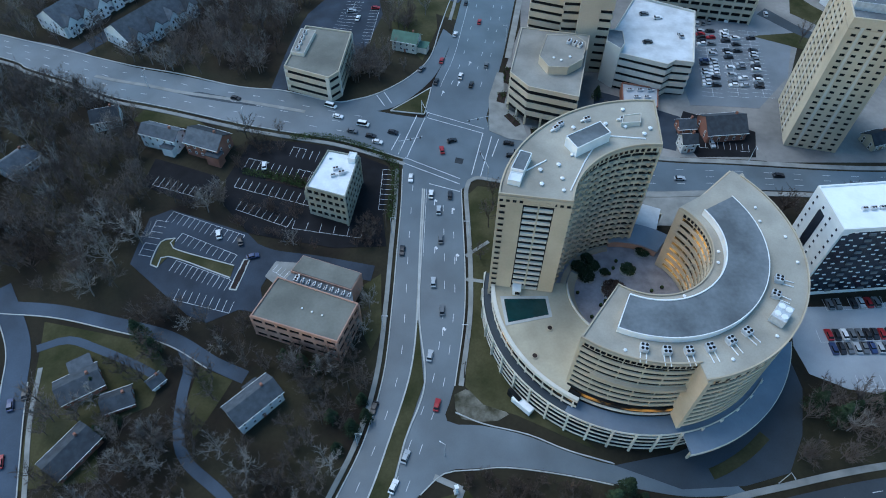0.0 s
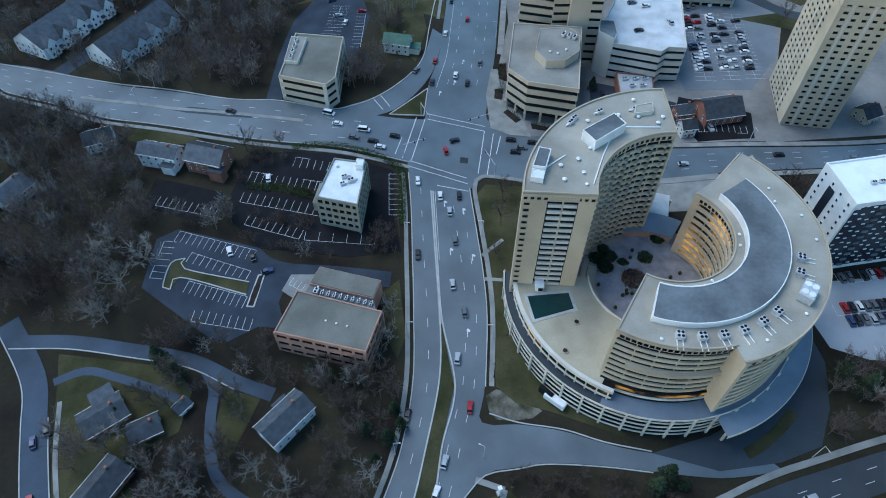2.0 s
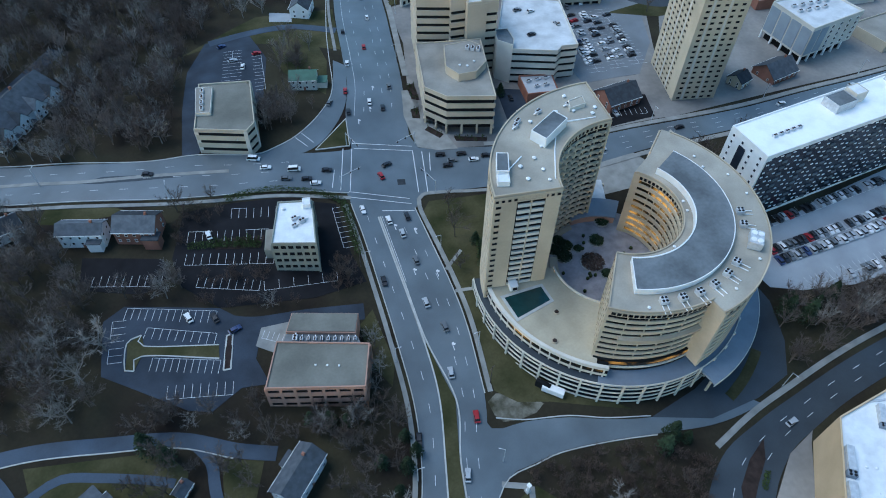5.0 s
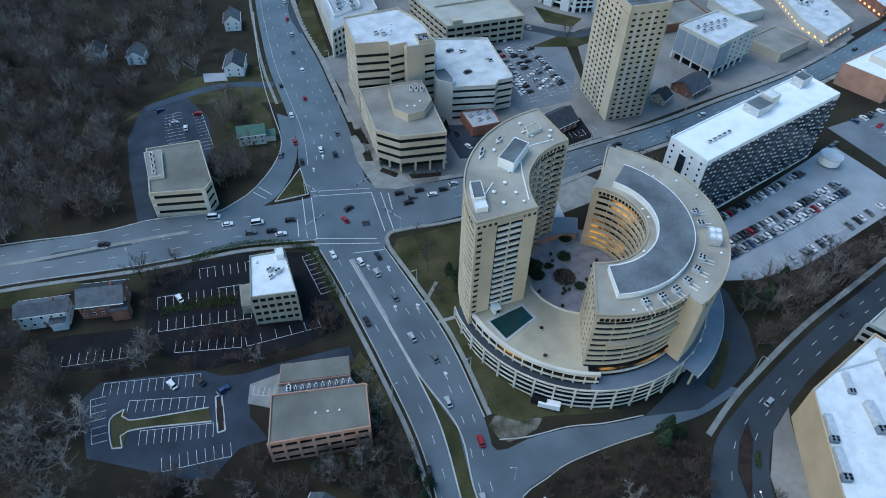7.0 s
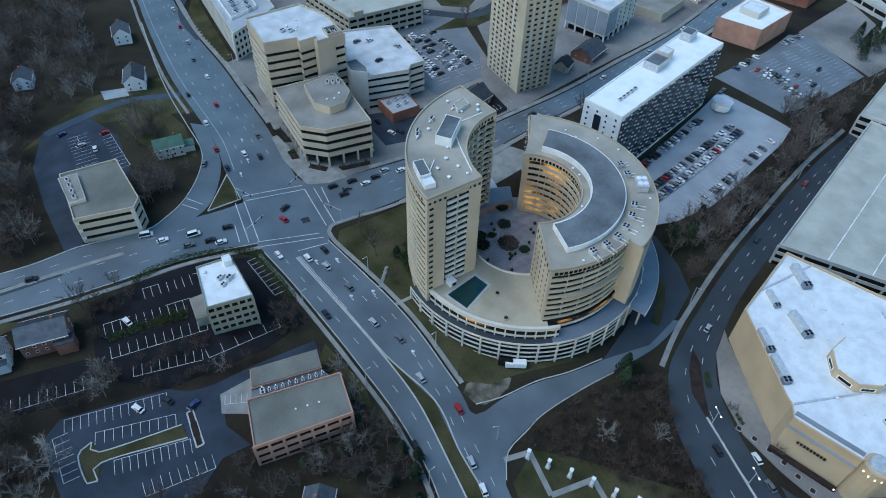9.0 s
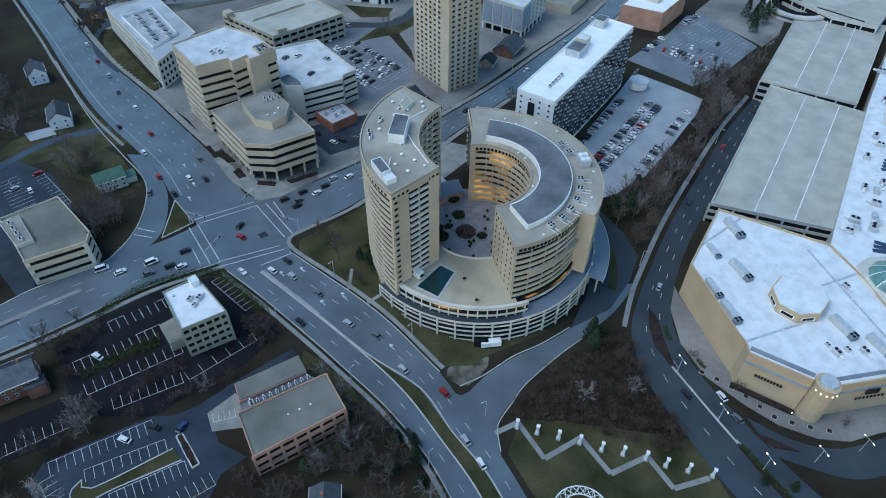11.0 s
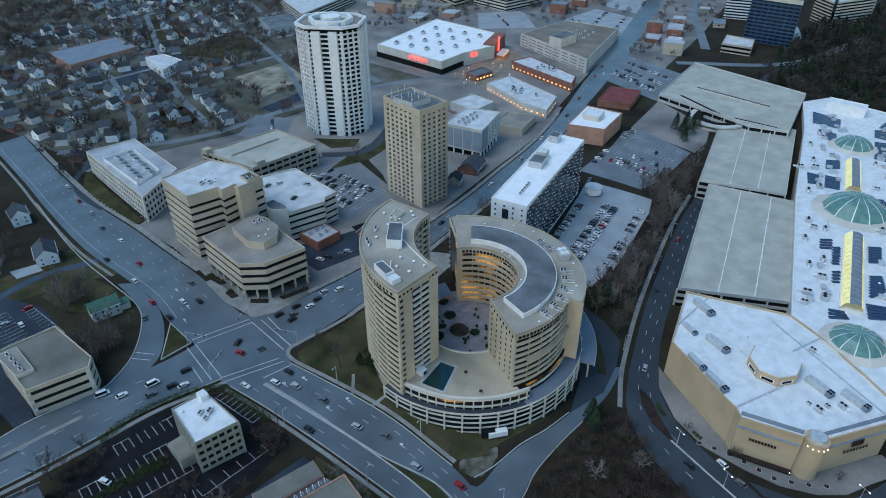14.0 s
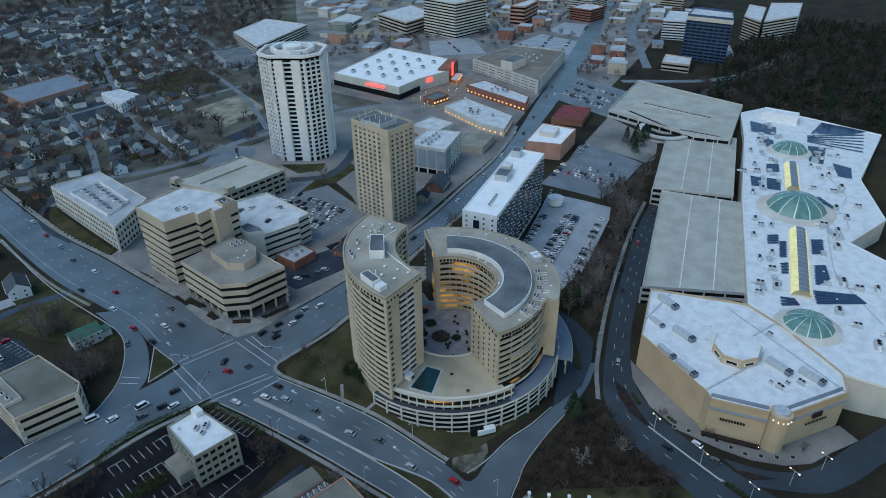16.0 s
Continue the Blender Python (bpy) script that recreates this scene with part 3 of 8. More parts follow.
sheet("lawn", [(-3, 300), (-60, 322), (-80, 318), (-40, 346), (2, 345)], 0.06, GRASS, "dull winter lawn", category="grass", skirt=0.05)
sheet("lawn", [(-18, 262), (-34, 285), (-36, 310), (-14, 315), (-12, 290)], 0.06, GRASS, "dull winter lawn beside the green-roofed house", category="grass", skirt=0.05)
sheet("lawn", [(-140, 118), (-100, 111), (-94, 103), (-96, 90), (-110, 82), (-104, 66), (-126, 62), (-134, 90)], 0.06, GRASS, "patchy winter garden lawn", category="grass", skirt=0.05)
sheet("lawn", [(-84, 104), (-72, 100), (-75, 92), (-80, 80), (-85, 92)], 0.06, GRASS, "patchy winter garden lawn", category="grass", skirt=0.05)
sheet("lawn", [(-137, 223), (-112, 215.5), (-104, 210), (-130, 212), (-140, 216)], 0.06, GRASS, "strip of lawn before the white house", category="grass", skirt=0.05)
sheet("lawn", [(-27, 142), (-25, 120), (-28, 112), (-33, 122), (-33, 137)], 0.06, GRASS, "small lawn beside the brick office", category="grass", skirt=0.05)
sheet("lawn", [(-8, 64), (5, 68), (14, 58), (40, 20), (20, -10), (-22, 26), (-15, 46)], 0.06, GRASS, "lawn round the memorial columns", category="grass", skirt=0.05)

# markings
dashes("lane_marking", [(-28.7, 64), (-23, 82), (-18.2, 104), (-17.4, 126), (-17.8, 153), (-18, 185)], 0, 0.22)
for off in (-3.5, -7.2):
    dashes("lane_marking", BL_E, -off, 0.22)
dashes("lane_marking", [(-12, 150), (-12.2, 183)], 0.2, 0.22, solid=True)
for k in (0.25, 0.5, 0.75):
    line = [(a[0] + (b[0] - a[0]) * k, a[1] + (b[1] - a[1]) * k) for a, b in zip(NW_K, SW_K)][:-1]
    dashes("lane_marking", line, 0, 0.22)
strip("median_strip", [(-169.5, 249.1), (-145.5, 241.4), (-124.4, 233.7), (-93.9, 227.6), (-66.6, 222.0)], 1.8, 0.24, WALKM, "pale concrete strip in the middle of the road")
sheet("tar_patch", [(-124.6, 232.8), (-115.6, 233.7), (-100.1, 229.7), (-84.6, 224.0), (-102.6, 226.9), (-117.8, 230.2)], 0.2, ROAD2, "long dark asphalt patch beside the median", category="road", skirt=0.02)
for k in (0.14, 0.3, 0.62, 0.78):
    line = [(a[0] + (b[0] - a[0]) * k, a[1] + (b[1] - a[1]) * k) for a, b in zip(N_W, N_E)][1:]
    dashes("lane_marking", line, 0, 0.22, solid=(k == 0.14 or k == 0.46))
for k in (0.25, 0.5, 0.75):
    line = [(a[0] + (b[0] - a[0]) * k, a[1] + (b[1] - a[1]) * k) for a, b in zip(E_N, E_S)][1:9]
    dashes("lane_marking", line, 0, 0.22)
for k in (0.33, 0.66):
    line = [(a[0] + (b[0] - a[0]) * k, a[1] + (b[1] - a[1]) * k) for a, b in zip(M_W, M_E)][3:]
    dashes("lane_marking", line, 0, 0.22)
cw, cf = [], []
for a, b in (((-22, 199.5), (0.8, 189.5)), ((-22, 196.3), (0.8, 186.5)), ((-21.3, 200), (-15, 224)), ((-25, 201), (-18.6, 225)), ((-14, 224.3), (10.5, 217)), ((-14, 227.5), (10.8, 220)),
             ((10.3, 217.2), (5.5, 192)), ((14, 215.5), (9, 190.5)), ((17, 214), (14, 203)), ((-28, 203), (-25, 213)), ((-11.5, 186), (0.8, 182.5)), ((-34, 238), (-30, 231)), ((-37, 235.5), (-33, 229))):
    quad_on_ground(cw, cf, (a[0] + b[0]) / 2, (a[1] + b[1]) / 2, math.dist(a, b), 0.32, math.atan2(b[1] - a[1], b[0] - a[0]), 0.23)
tagged(new("crosswalk_marking", tri_mesh("crosswalk_marking", cw, cf, PAINT)), "white painted crosswalk and stop lines", "road marking", kind="structure")
av, af = [], []
for x, y, a in ((-9, 176, 90), (-2, 172, 90), (-8, 153, 90), (0, 150, 92), (-1, 247, 80), (4, 262, 80), (-8, 240, 80), (-4, 120, 90)):
    quad_on_ground(av, af, x, y, 2.6, 0.3, radians(a), 0.22)
    quad_on_ground(av, af, x + 0.5, y + 1.2, 1.3, 0.8, radians(a + 40), 0.22)
tagged(new("arrow_marking", tri_mesh("arrow_marking", av, af, PAINT)), "white painted turn arrows", "road marking", kind="structure")
sheet("tar_patch", [(-1.6, 198.4), (1.6, 197.8), (2.2, 201), (-1.1, 201.6)], 0.2, TARSHADE, "dark square tar patch in the crossing", category="road", skirt=0.02)

# ---------- parking lots ----------
sheet("parking_lot", [(-109, 166.5), (-78, 157), (-70, 149), (-60, 147), (-60, 141), (-66, 142.5), (-69, 134), (-66, 124), (-75, 125), (-85, 119.5), (-92, 122), (-117, 141), (-116, 162)], 0.13, LOT, "blue-grey asphalt car park with an island", category="car park")
for a, b, n, d in (((-108, 165.5), (-79, 156), 13, -4.8), ((-102, 155.5), (-80, 147), 9, -4.2), ((-101, 143.3), (-80, 136.5), 10, -4.8), ((-115, 145), (-113, 161), 6, -4.5), ((-98, 127.5), (-78, 123.5), 8, 4.5)):
    stalls("bay_marking", a, b, n, d)
isl = thing("car_park_island", "grassed car park island with a pale kerb", "island", -90, 143, gz(-90, 143))
sheet("island_bed", [(-108.5, 151), (-104, 153), (-103.4, 148.5), (-80, 142.5), (-80.4, 137.4), (-104.3, 145), (-107, 140), (-109.5, 141)], 0.3, GRASS, parent=isl)
for line in ([(-104, 153), (-103.4, 148.5), (-80, 142.4)], [(-80.4, 137.3), (-104.3, 144.8), (-107, 140)], [(-107, 140), (-109.7, 141), (-108.7, 151), (-104, 153)]):
    pts = smooth(line, 2)
    part("kerb", tri_mesh("kerb", *ribbon(offset_line(pts, 0.2), offset_line(pts, -0.2), 0.36), KERB), None, isl)
sheet("island_bed", [(-77, 145), (-75, 145), (-77.5, 132.6), (-79.6, 132.8)], 0.3, MULCH, "small planted island with a pale kerb", category="island")
for line in ([(-77, 145.2), (-74.8, 145.2)], [(-75, 145.2), (-77.4, 132.4)], [(-77.4, 132.5), (-79.8, 132.7)], [(-79.7, 132.7), (-77, 145.2)]):
    part("kerb", tri_mesh("kerb", *ribbon(offset_line(line, 0.25), offset_line(line, -0.25), 0.34), KERB), None, isl)
sheet("parking_lot", [(-69, 204), (-50, 202), (-28.5, 194), (-28.5, 168), (-26, 154), (-45, 152), (-78, 157), (-90, 170), (-92, 183), (-86, 204)], 0.12, BLACKTOP, "dark asphalt car park round the small office", category="car park")
for a, b, n, d in (((-68, 201), (-46, 196.5), 8, -5), ((-85, 194), (-56, 187.5), 11, -5), ((-88, 179), (-57, 171), 11, 5), ((-30.5, 192), (-30.5, 171), 8, 5), ((-85, 168), (-64, 160.5), 8, 4.5), ((-62, 160), (-36, 157), 5, 4)):
    stalls("bay_marking", a, b, n, d)
sheet("parking_lot", [(-123, 193), (-95, 184), (-93, 175), (-103, 170), (-124, 178)], 0.12, BLACKTOP, "dark asphalt car park behind the brick house", category="car park")
stalls("bay_marking", (-120, 178.5), (-97, 172), 9, 4.6)
sheet("parking_lot", [(-80, 229), (-84, 237), (-82, 268), (-78, 300), (-68, 326), (-46, 328), (-40, 300), (-46, 268), (-73, 268), (-77, 237)], 0.1, LOT, "blue-grey car park behind the office", category="car park")
stalls("bay_marking", (-60, 274), (-55, 312), 13, 4.5, both=True)
stalls("bay_marking", (-44, 274), (-42, 306), 11, 4.5)
sheet("parking_lot", [(117, 133), (114.5, 118), (117, 108), (128, 103), (150, 100), (214, 104), (230, 108), (228, 150), (206, 146), (160, 139), (146, 134.5)], 0.12, PALELOT, "pale grey car park beside the slab block", category="car park")
for a, b, n in (((124, 119.5), (206, 125), 30), ((132, 103), (206, 108), 27), ((130, 132), (196, 138), 22)):
    stalls("bay_marking", a, b, n, 4.8, both=(a[1] == 121))
sheet("parking_lot", [(238, 160), (238, 118), (262, 112), (306, 108), (324, 152), (316, 160), (286, 157)], 0.12, GREYLOT, "grey car park by the brick block", category="car park")
for k in (0.2, 0.45, 0.7, 0.95):
    stalls("bay_marking", (246 + 60 * k, 114), (250 + 62 * k, 150), 13, 4.6, both=True)
sheet("parking_lot", [(104, 240), (134, 238), (154, 262), (168, 300), (160, 320), (128, 314), (104, 300)], 0.12, GREYLOT, "grey car park beneath the tan tower", category="car park")
for k in (0.25, 0.5, 0.75):
    stalls("bay_marking", (104 + 46 * k, 246), (112 + 44 * k, 300), 18, 4.6, both=True)
sheet("parking_lot", [(100, 206), (124, 206), (128, 222), (100, 236), (94, 222)], 0.12, BLACKTOP, "dark asphalt car park by the street", category="car park")
stalls("bay_marking", (102, 212), (122, 209), 8, 4.6)
sheet("parking_lot", [(58, 222), (92, 210), (98, 232), (72, 246), (62, 250)], 0.1, LOT, "grey yard beside the octagonal office", category="car park")
sheet("pavement_13", [(-65.5, 145.1), (-54.5, 144.8), (-56, 139.3), (-60.5, 132.8), (-68.3, 138.6)], 0.2, WALKM, "pale concrete apron beside the brick office", category="pavement")
stalls("bay_marking", (-66, 141), (-60, 137.5), 4, 3.2, 0.26)
BEDS = ([(24.5, 263), (23.5, 250), (20, 251), (20.5, 262)], [(21.5, 245), (20, 237), (16.5, 238), (17.5, 244)], [(22, 231), (27, 224), (24.5, 222), (19.5, 229)], [(31, 221.5), (45, 216.6), (44, 214.6), (31, 218.5)])
for q in BEDS:
    sheet("planting_bed", q, 0.34, MULCH, "dark planted bed before the octagonal office", category="planting bed")
sheet("planting_bed", [(-76, 187.8), (-57.9, 184.9), (-60.5, 179.3), (-76.5, 183.1)], 0.2, MULCH, "dark planted bed between parking rows", category="planting bed")
sheet("parking_lot", [(390, 160), (470, 165), (500, 235), (420, 225)], 0.1, GREYLOT, "grey car park beside the street", category="car park")
for k in (0.15, 0.4, 0.65, 0.9):
    stalls("bay_marking", (398 + 75 * k, 166), (425 + 70 * k, 220), 20, 4.6, both=True)
sheet("parking_lot", [(160, 352), (196, 380), (186, 410), (150, 390)], 0.1, GREYLOT, "grey car park behind the white tower", category="car park")
sheet("pavement_10", [(100, 192), (110, 168), (72, 168), (64, 183)], 0.12, WALKM, "paved forecourt of the round complex", category="pavement")
sheet("pavement_11", [(128, 203), (300, 210), (334, 219), (338, 300), (250, 312), (236, 372), (232, 310), (180, 298), (160, 262), (140, 238), (128, 222)], 0.09, TOWNGROUND, "paved yards among the shops", category="pavement")
sheet("pavement_14", [(324, 158), (392, 160), (372, 132), (350, 108), (330, 104), (308, 106)], 0.09, TOWNGROUND, "paved yard behind the garage", category="pavement")
sheet("pavement_12", [(320, 220), (480, 245), (560, 330), (480, 460), (340, 440)], 0.08, TOWNGROUND, "paved yards round the big store", category="pavement")

# ---------- building parts ----------
PANES = {}


def window_mesh(frame_m, glass_m):
    """A unit window (1 x 1, facing -y) with a proud frame and a set-back pane."""
    key = (frame_m.name, glass_m.name)
    if key not in PANES:
        v, f, mi = [], [], []

        def bx(x0, x1, y0, y1, z0, z1, m):
            k = len(v)
            v.extend([(x, y, z) for z in (z0, z1) for x, y in ((x0, y0), (x1, y0), (x1, y1), (x0, y1))])
            for q in ((0, 1, 5, 4), (1, 2, 6, 5), (2, 3, 7, 6), (3, 0, 4, 7), (4, 5, 6, 7), (3, 2, 1, 0)):
                f.append(tuple(k + i for i in q))
                mi.append(m)
        bx(-0.5, 0.5, -0.05, 0.06, -0.5, 0.5, 1)
        for s in (-1, 1):
            bx(s * 0.47 - 0.04, s * 0.47 + 0.04, -0.14, 0.05, -0.52, 0.52, 0)
            bx(-0.5, 0.5, -0.15, 0.05, s * 0.48 - 0.04, s * 0.48 + 0.04, 0)
        me = tri_mesh("window", v, f, frame_m)
        me.materials.append(glass_m)
        me.polygons.foreach_set("material_index", mi)
        PANES[key] = me
    return PANES[key]


def windows_on(parent, p, q, z0, z1, nx, nz, w, h, frame_m=None, glass_m=None, name="window"):
    """Rows of windows on the wall that runs from p to q (outside to the right of it)."""
    me = window_mesh(frame_m or WHITEP, glass_m or GLASS)
    a = math.degrees(math.atan2(q[1] - p[1], q[0] - p[0]))
    for i in range(nx):
        u = (i + 0.5) / nx
        for k in range(nz):
            z = z0 + (z1 - z0) * (k + 0.5) / nz
            ob = new(name, me)
            ob.parent = parent
            ob.matrix_parent_inverse = stands(parent).inverted()
            ob.matrix_basis = pose(p[0] + (q[0] - p[0]) * u, p[1] + (q[1] - p[1]) * u, z, 0, 0, a) @ Matrix.Diagonal((w, 1, h, 1))


def middle(poly):
    return sum(p[0] for p in poly) / len(poly), sum(p[1] for p in poly) / len(poly)


def base_z(poly):
    return min(gz(*p) for p in poly)


def parapet_roof(b, poly, z, roof_m, wall_m, t=0.4, h=0.7):
    prism_part("roof", inset(poly, t * 0.5), z - 0.4, z, roof_m, b)
    part("parapet", tri_mesh("parapet", *ring_band(poly, z - 0.4, z + h, t), wall_m), None, b)


def piers(b, poly, z0, z1, pitch, size, material, out=0.05):
    """Upright piers along every side of an outline."""
    poly = ccw(poly)
    for p, q in zip(poly, poly[1:] + poly[:1]):
        d = math.dist(p, q)
        n = max(1, round(d / pitch))
        a = math.degrees(math.atan2(q[1] - p[1], q[0] - p[0]))
        for i in range(n):
            x, y = p[0] + (q[0] - p[0]) * i / n, p[1] + (q[1] - p[1]) * i / n
            nx, ny = math.sin(radians(a)), -math.cos(radians(a))
            box("pier", material, b, (x - nx * (size / 2 - out), y - ny * (size / 2 - out), (z0 + z1) / 2), (size, size, z1 - z0), a)


def banded(name, label, poly, z0, z1, floors, wall_m, roof_m, glass_m=None, solid=0.5, depth=0.22, pitch=0, pier=0.6, category="building", crown=0.0, foot=3.0, h=0.9):
    """A block with a solid spandrel and a set-back strip on each floor: glass, near-black painted shade on garages."""
    poly = ccw(poly)
    c = middle(poly)
    b = thing(name, label, category, c[0], c[1], z0)
    AVOID.append(inset(poly, -1.5))
    prism_part("window_band", inset(poly, depth), z0 - 3, z1 - 0.6, glass_m or GLASS, b, "dark set-back strips of window glass or painted garage shade")
    fh = (z1 - z0) / floors
    for k in range(floors + 1):
        lo = z0 + k * fh - solid * fh / 2
        hi = min(z1 - 0.3, lo + solid * fh)
        if k == 0:
            lo -= foot
        prism_part("spandrel", poly, lo, hi, wall_m, b)
    if crown:
        prism_part("crown_storey", poly, z1 - 0.31, z1 + crown - 0.4, wall_m, b, "blank crown wall above the windows")
    parapet_roof(b, poly, z1 + crown, roof_m, wall_m, h=h)
    if pitch:
        piers(b, poly, z0 - 2, z1 - 0.3, pitch, pier, wall_m)
    return b


def walled(name, label, poly, z0, z1, wall_m, roof_m, category="building", h=0.7):
    poly = ccw(poly)
    c = middle(poly)
    b = thing(name, label, category, c[0], c[1], z0)
    AVOID.append(inset(poly, -1.5))
    prism_part("wall", poly, z0 - 3, z1 - 0.4, wall_m, b)
    parapet_roof(b, poly, z1, roof_m, wall_m, h=h)
    return b


UNIT = {}


def roof_unit(x, y, z, rz=0, s=1.0, style="fan"):
    """A rooftop air handler: case, two fan rings, duct and rails."""
    if style not in UNIT:
        e = thing("rooftop_unit", "grey metal rooftop air handler with fans" if style in ("fan", "railed") else "long grey rooftop air handler with fans at one end" if style == "long" else "low white rooftop vent cap on a curb", "air conditioner" if style != "cap" else "roof vent", group="rooftop equipment")
        if style == "fan":
            case = box("case", GREYMET, e, (0, 0, 0.75), (2.6, 1.8, 1.5))
            for sx in (-0.62, 0.62):
                bm = bmesh.new()
                bmesh.ops.create_cone(bm, cap_ends=True, segments=12, radius1=0.52, radius2=0.46, depth=0.22, matrix=Matrix.Translation((sx, 0, 1.62)))
                part("fan", bm, MULCH, case, "dark fan guard")
            box("duct", WHITEP, e, (2.0, 0, 0.7), (1.5, 0.6, 0.6))
        elif style == "railed":
            case = box("case", GREYMET, e, (0, 0, 1.0), (2.4, 2.2, 1.5))
            for sx in (-0.6, 0.6):
                for sy in (-0.55, 0.55):
                    bm = bmesh.new()
                    bmesh.ops.create_cone(bm, cap_ends=True, segments=10, radius1=0.45, radius2=0.42, depth=0.14, matrix=Matrix.Translation((sx, sy, 1.8)))
                    part("fan", bm, VOID, case, "dark fan guard")
            for sy in (-0.8, 0.8):
                box("rail", WHITEP, e, (1.6, sy, 0.24), (5.4, 0.2, 0.3))
            box("curb", CONC, e, (0, 0, 0.12), (2.0, 2.4, 0.25))
        elif style == "long":
            case = box("case", GREYMET, e, (0, 0, 1.0), (6.4, 1.9, 1.6), 0, "long ribbed metal case")
            box("curb", CONC, e, (0, 0, 0.12), (6.6, 2.1, 0.25))
            box("condenser", CANOPYM, e, (4.0, 0, 0.8), (1.6, 2.3, 1.5))
            for sx in (3.6, 4.4):
                for sy in (-0.55, 0.55):
                    bm = bmesh.new()
                    bmesh.ops.create_cone(bm, cap_ends=True, segments=10, radius1=0.38, radius2=0.34, depth=0.14, matrix=Matrix.Translation((sx, sy, 1.6)))
                    part("fan", bm, VOID, case, "dark fan guard")
        elif style == "cap":
            bm = bmesh.new()
            bmesh.ops.create_cone(bm, cap_ends=True, segments=12, radius1=0.5, radius2=0.42, depth=0.7, matrix=Matrix.Translation((0, 0, 0.35)))
            part("curb", bm, GREYMET, e)
            bm = bmesh.new()
            bmesh.ops.create_cone(bm, cap_ends=True, segments=12, radius1=0.75, radius2=0.3, depth=0.35, matrix=Matrix.Translation((0, 0, 0.85)))
            part("cap", bm, WHITEP, e)
        UNIT[style] = e
        e.matrix_basis = pose(x, y, z, 0, 0, rz) @ Matrix.Scale(s, 4)
        return e
    o = copy_thing(UNIT[style], pose(x, y, z, 0, 0, rz))
    o.scale = (s, s, s)
    return o


# ---------- the round complex ----------
CC, CT = (58.0, 130.5), (60.3, 125.8)


def pol(c, r, a):
    return c[0] + r * math.cos(radians(a)), c[1] + r * math.sin(radians(a))


def podium():
    b = thing("podium", "tan concrete podium with open parking levels and a roof deck", "parking podium", CC[0], CC[1], -7)
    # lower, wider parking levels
    # Solid core; the shade of the open levels is put into its colour.
    sec_part("parking_interior", CC, 30, 46.6, 168, 325, -9, 2.2, VOID, b, 60, "near-black solid core painted as the shaded parking interior")
    for k in range(4):
        # Slab tops take the dark tar colour to stand for parking shade.
        sec_part("parking_slab", CC, 46.5, 48.45, 168, 324, -7.35 + 2.6 * k, -7.1 + 2.6 * k, TARSHADE, b, 70)
        sec_part("parking_rail", CC, 48.4, 48.62, 168, 324, -7.1 + 2.6 * k, -6.3 + 2.6 * k, CONCRIM, b, 70)
    sec_part("terrace", CC, 40, 48.5, 240, 324, 2.2, 2.9, CANOPYM, b, 50, "slate-blue terrace roof")
    sec_part("open_parking_level", CC, 40, 48.5, 168, 240, 2.2, 2.86, ROAD2, b, 40, "dark open parking level")
    sec_part("terrace_rail", CC, 48.4, 48.64, 168, 324, 2.6, 3.5, CONCRIM, b, 70)
    for i in range(20):
        a = 169 + i * 8.1
        x, y = pol(CC, 48.75, a)
        box("column", CONCRIM, b, (x, y, -2.6), (0.6, 0.7, 12.2), a)
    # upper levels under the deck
    # Second solid core, painted near-black as shade behind the upper rails.
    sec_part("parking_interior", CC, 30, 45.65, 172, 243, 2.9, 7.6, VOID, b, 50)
    sec_part("lit_band", CC, 45.3, 45.85, 192, 241, 6.2, 7.2, GOLDGLASS, b, 40, "lamplit strip below the deck edge")
    sec_part("parking_rail", CC, 45.6, 45.85, 172, 243, 3.9, 4.9, CONCRIM, b, 50)
    for i in range(16):
        box("column", CONCRIM, b, (*pol(CC, 45.6, 174 + i * 4.5), 5), (0.5, 0.5, 5), 174 + i * 4.5)
    sec_part("deck_edge", CC, 44.8, 46.0, 172, 243, 7.3, 8.75, OFFICELT, b, 50)
    sec_part("deck", CC, 20.5, 45, 174, 238, 7.5, 8.35, DECKM, b, 50, "tan roof deck")
    sec_part("deck_kerb", CC, 20.2, 20.6, 174, 236, 4.0, 9.2, OFFICELT, b, 40, "pale low wall along the deck edge")
    sec_part("lower_walk", CC, 17.4, 20.3, 150, 238, 3.6, 4.7, DECKM, b, 40, "tan walk below the deck")
    # block under the curved wing, near-black as painted shade behind its rail
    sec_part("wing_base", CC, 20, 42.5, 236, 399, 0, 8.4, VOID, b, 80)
    sec_part("wing_base_rail", CC, 42.4, 42.8, 237, 330, 4.6, 5.7, CONCRIM, b, 60)
    sec_part("lit_band", CC, 42.3, 42.7, 238, 281, 6.6, 7.8, GOLDGLASS, b, 40)
    return b


podium()


def pool():
    b = thing("swimming_pool", "rectangular pool with a dark green winter cover on the deck", "swimming pool", 23.5, 122, 8.35)
    q = [(15.9, 125.6), (29.9, 126.3), (30.6, 120.0), (17.0, 116.4)]
    part("coping", tri_mesh("coping", *ring_band([(14.9, 126.6), (30.8, 127.3), (31.7, 119.2), (16.4, 115.2)], 8.35, 8.52, 1.0), KERB), None, b)
    prism_part("pool_cover", q, 8.2, 8.44, WATER, b, "dark green pool cover")


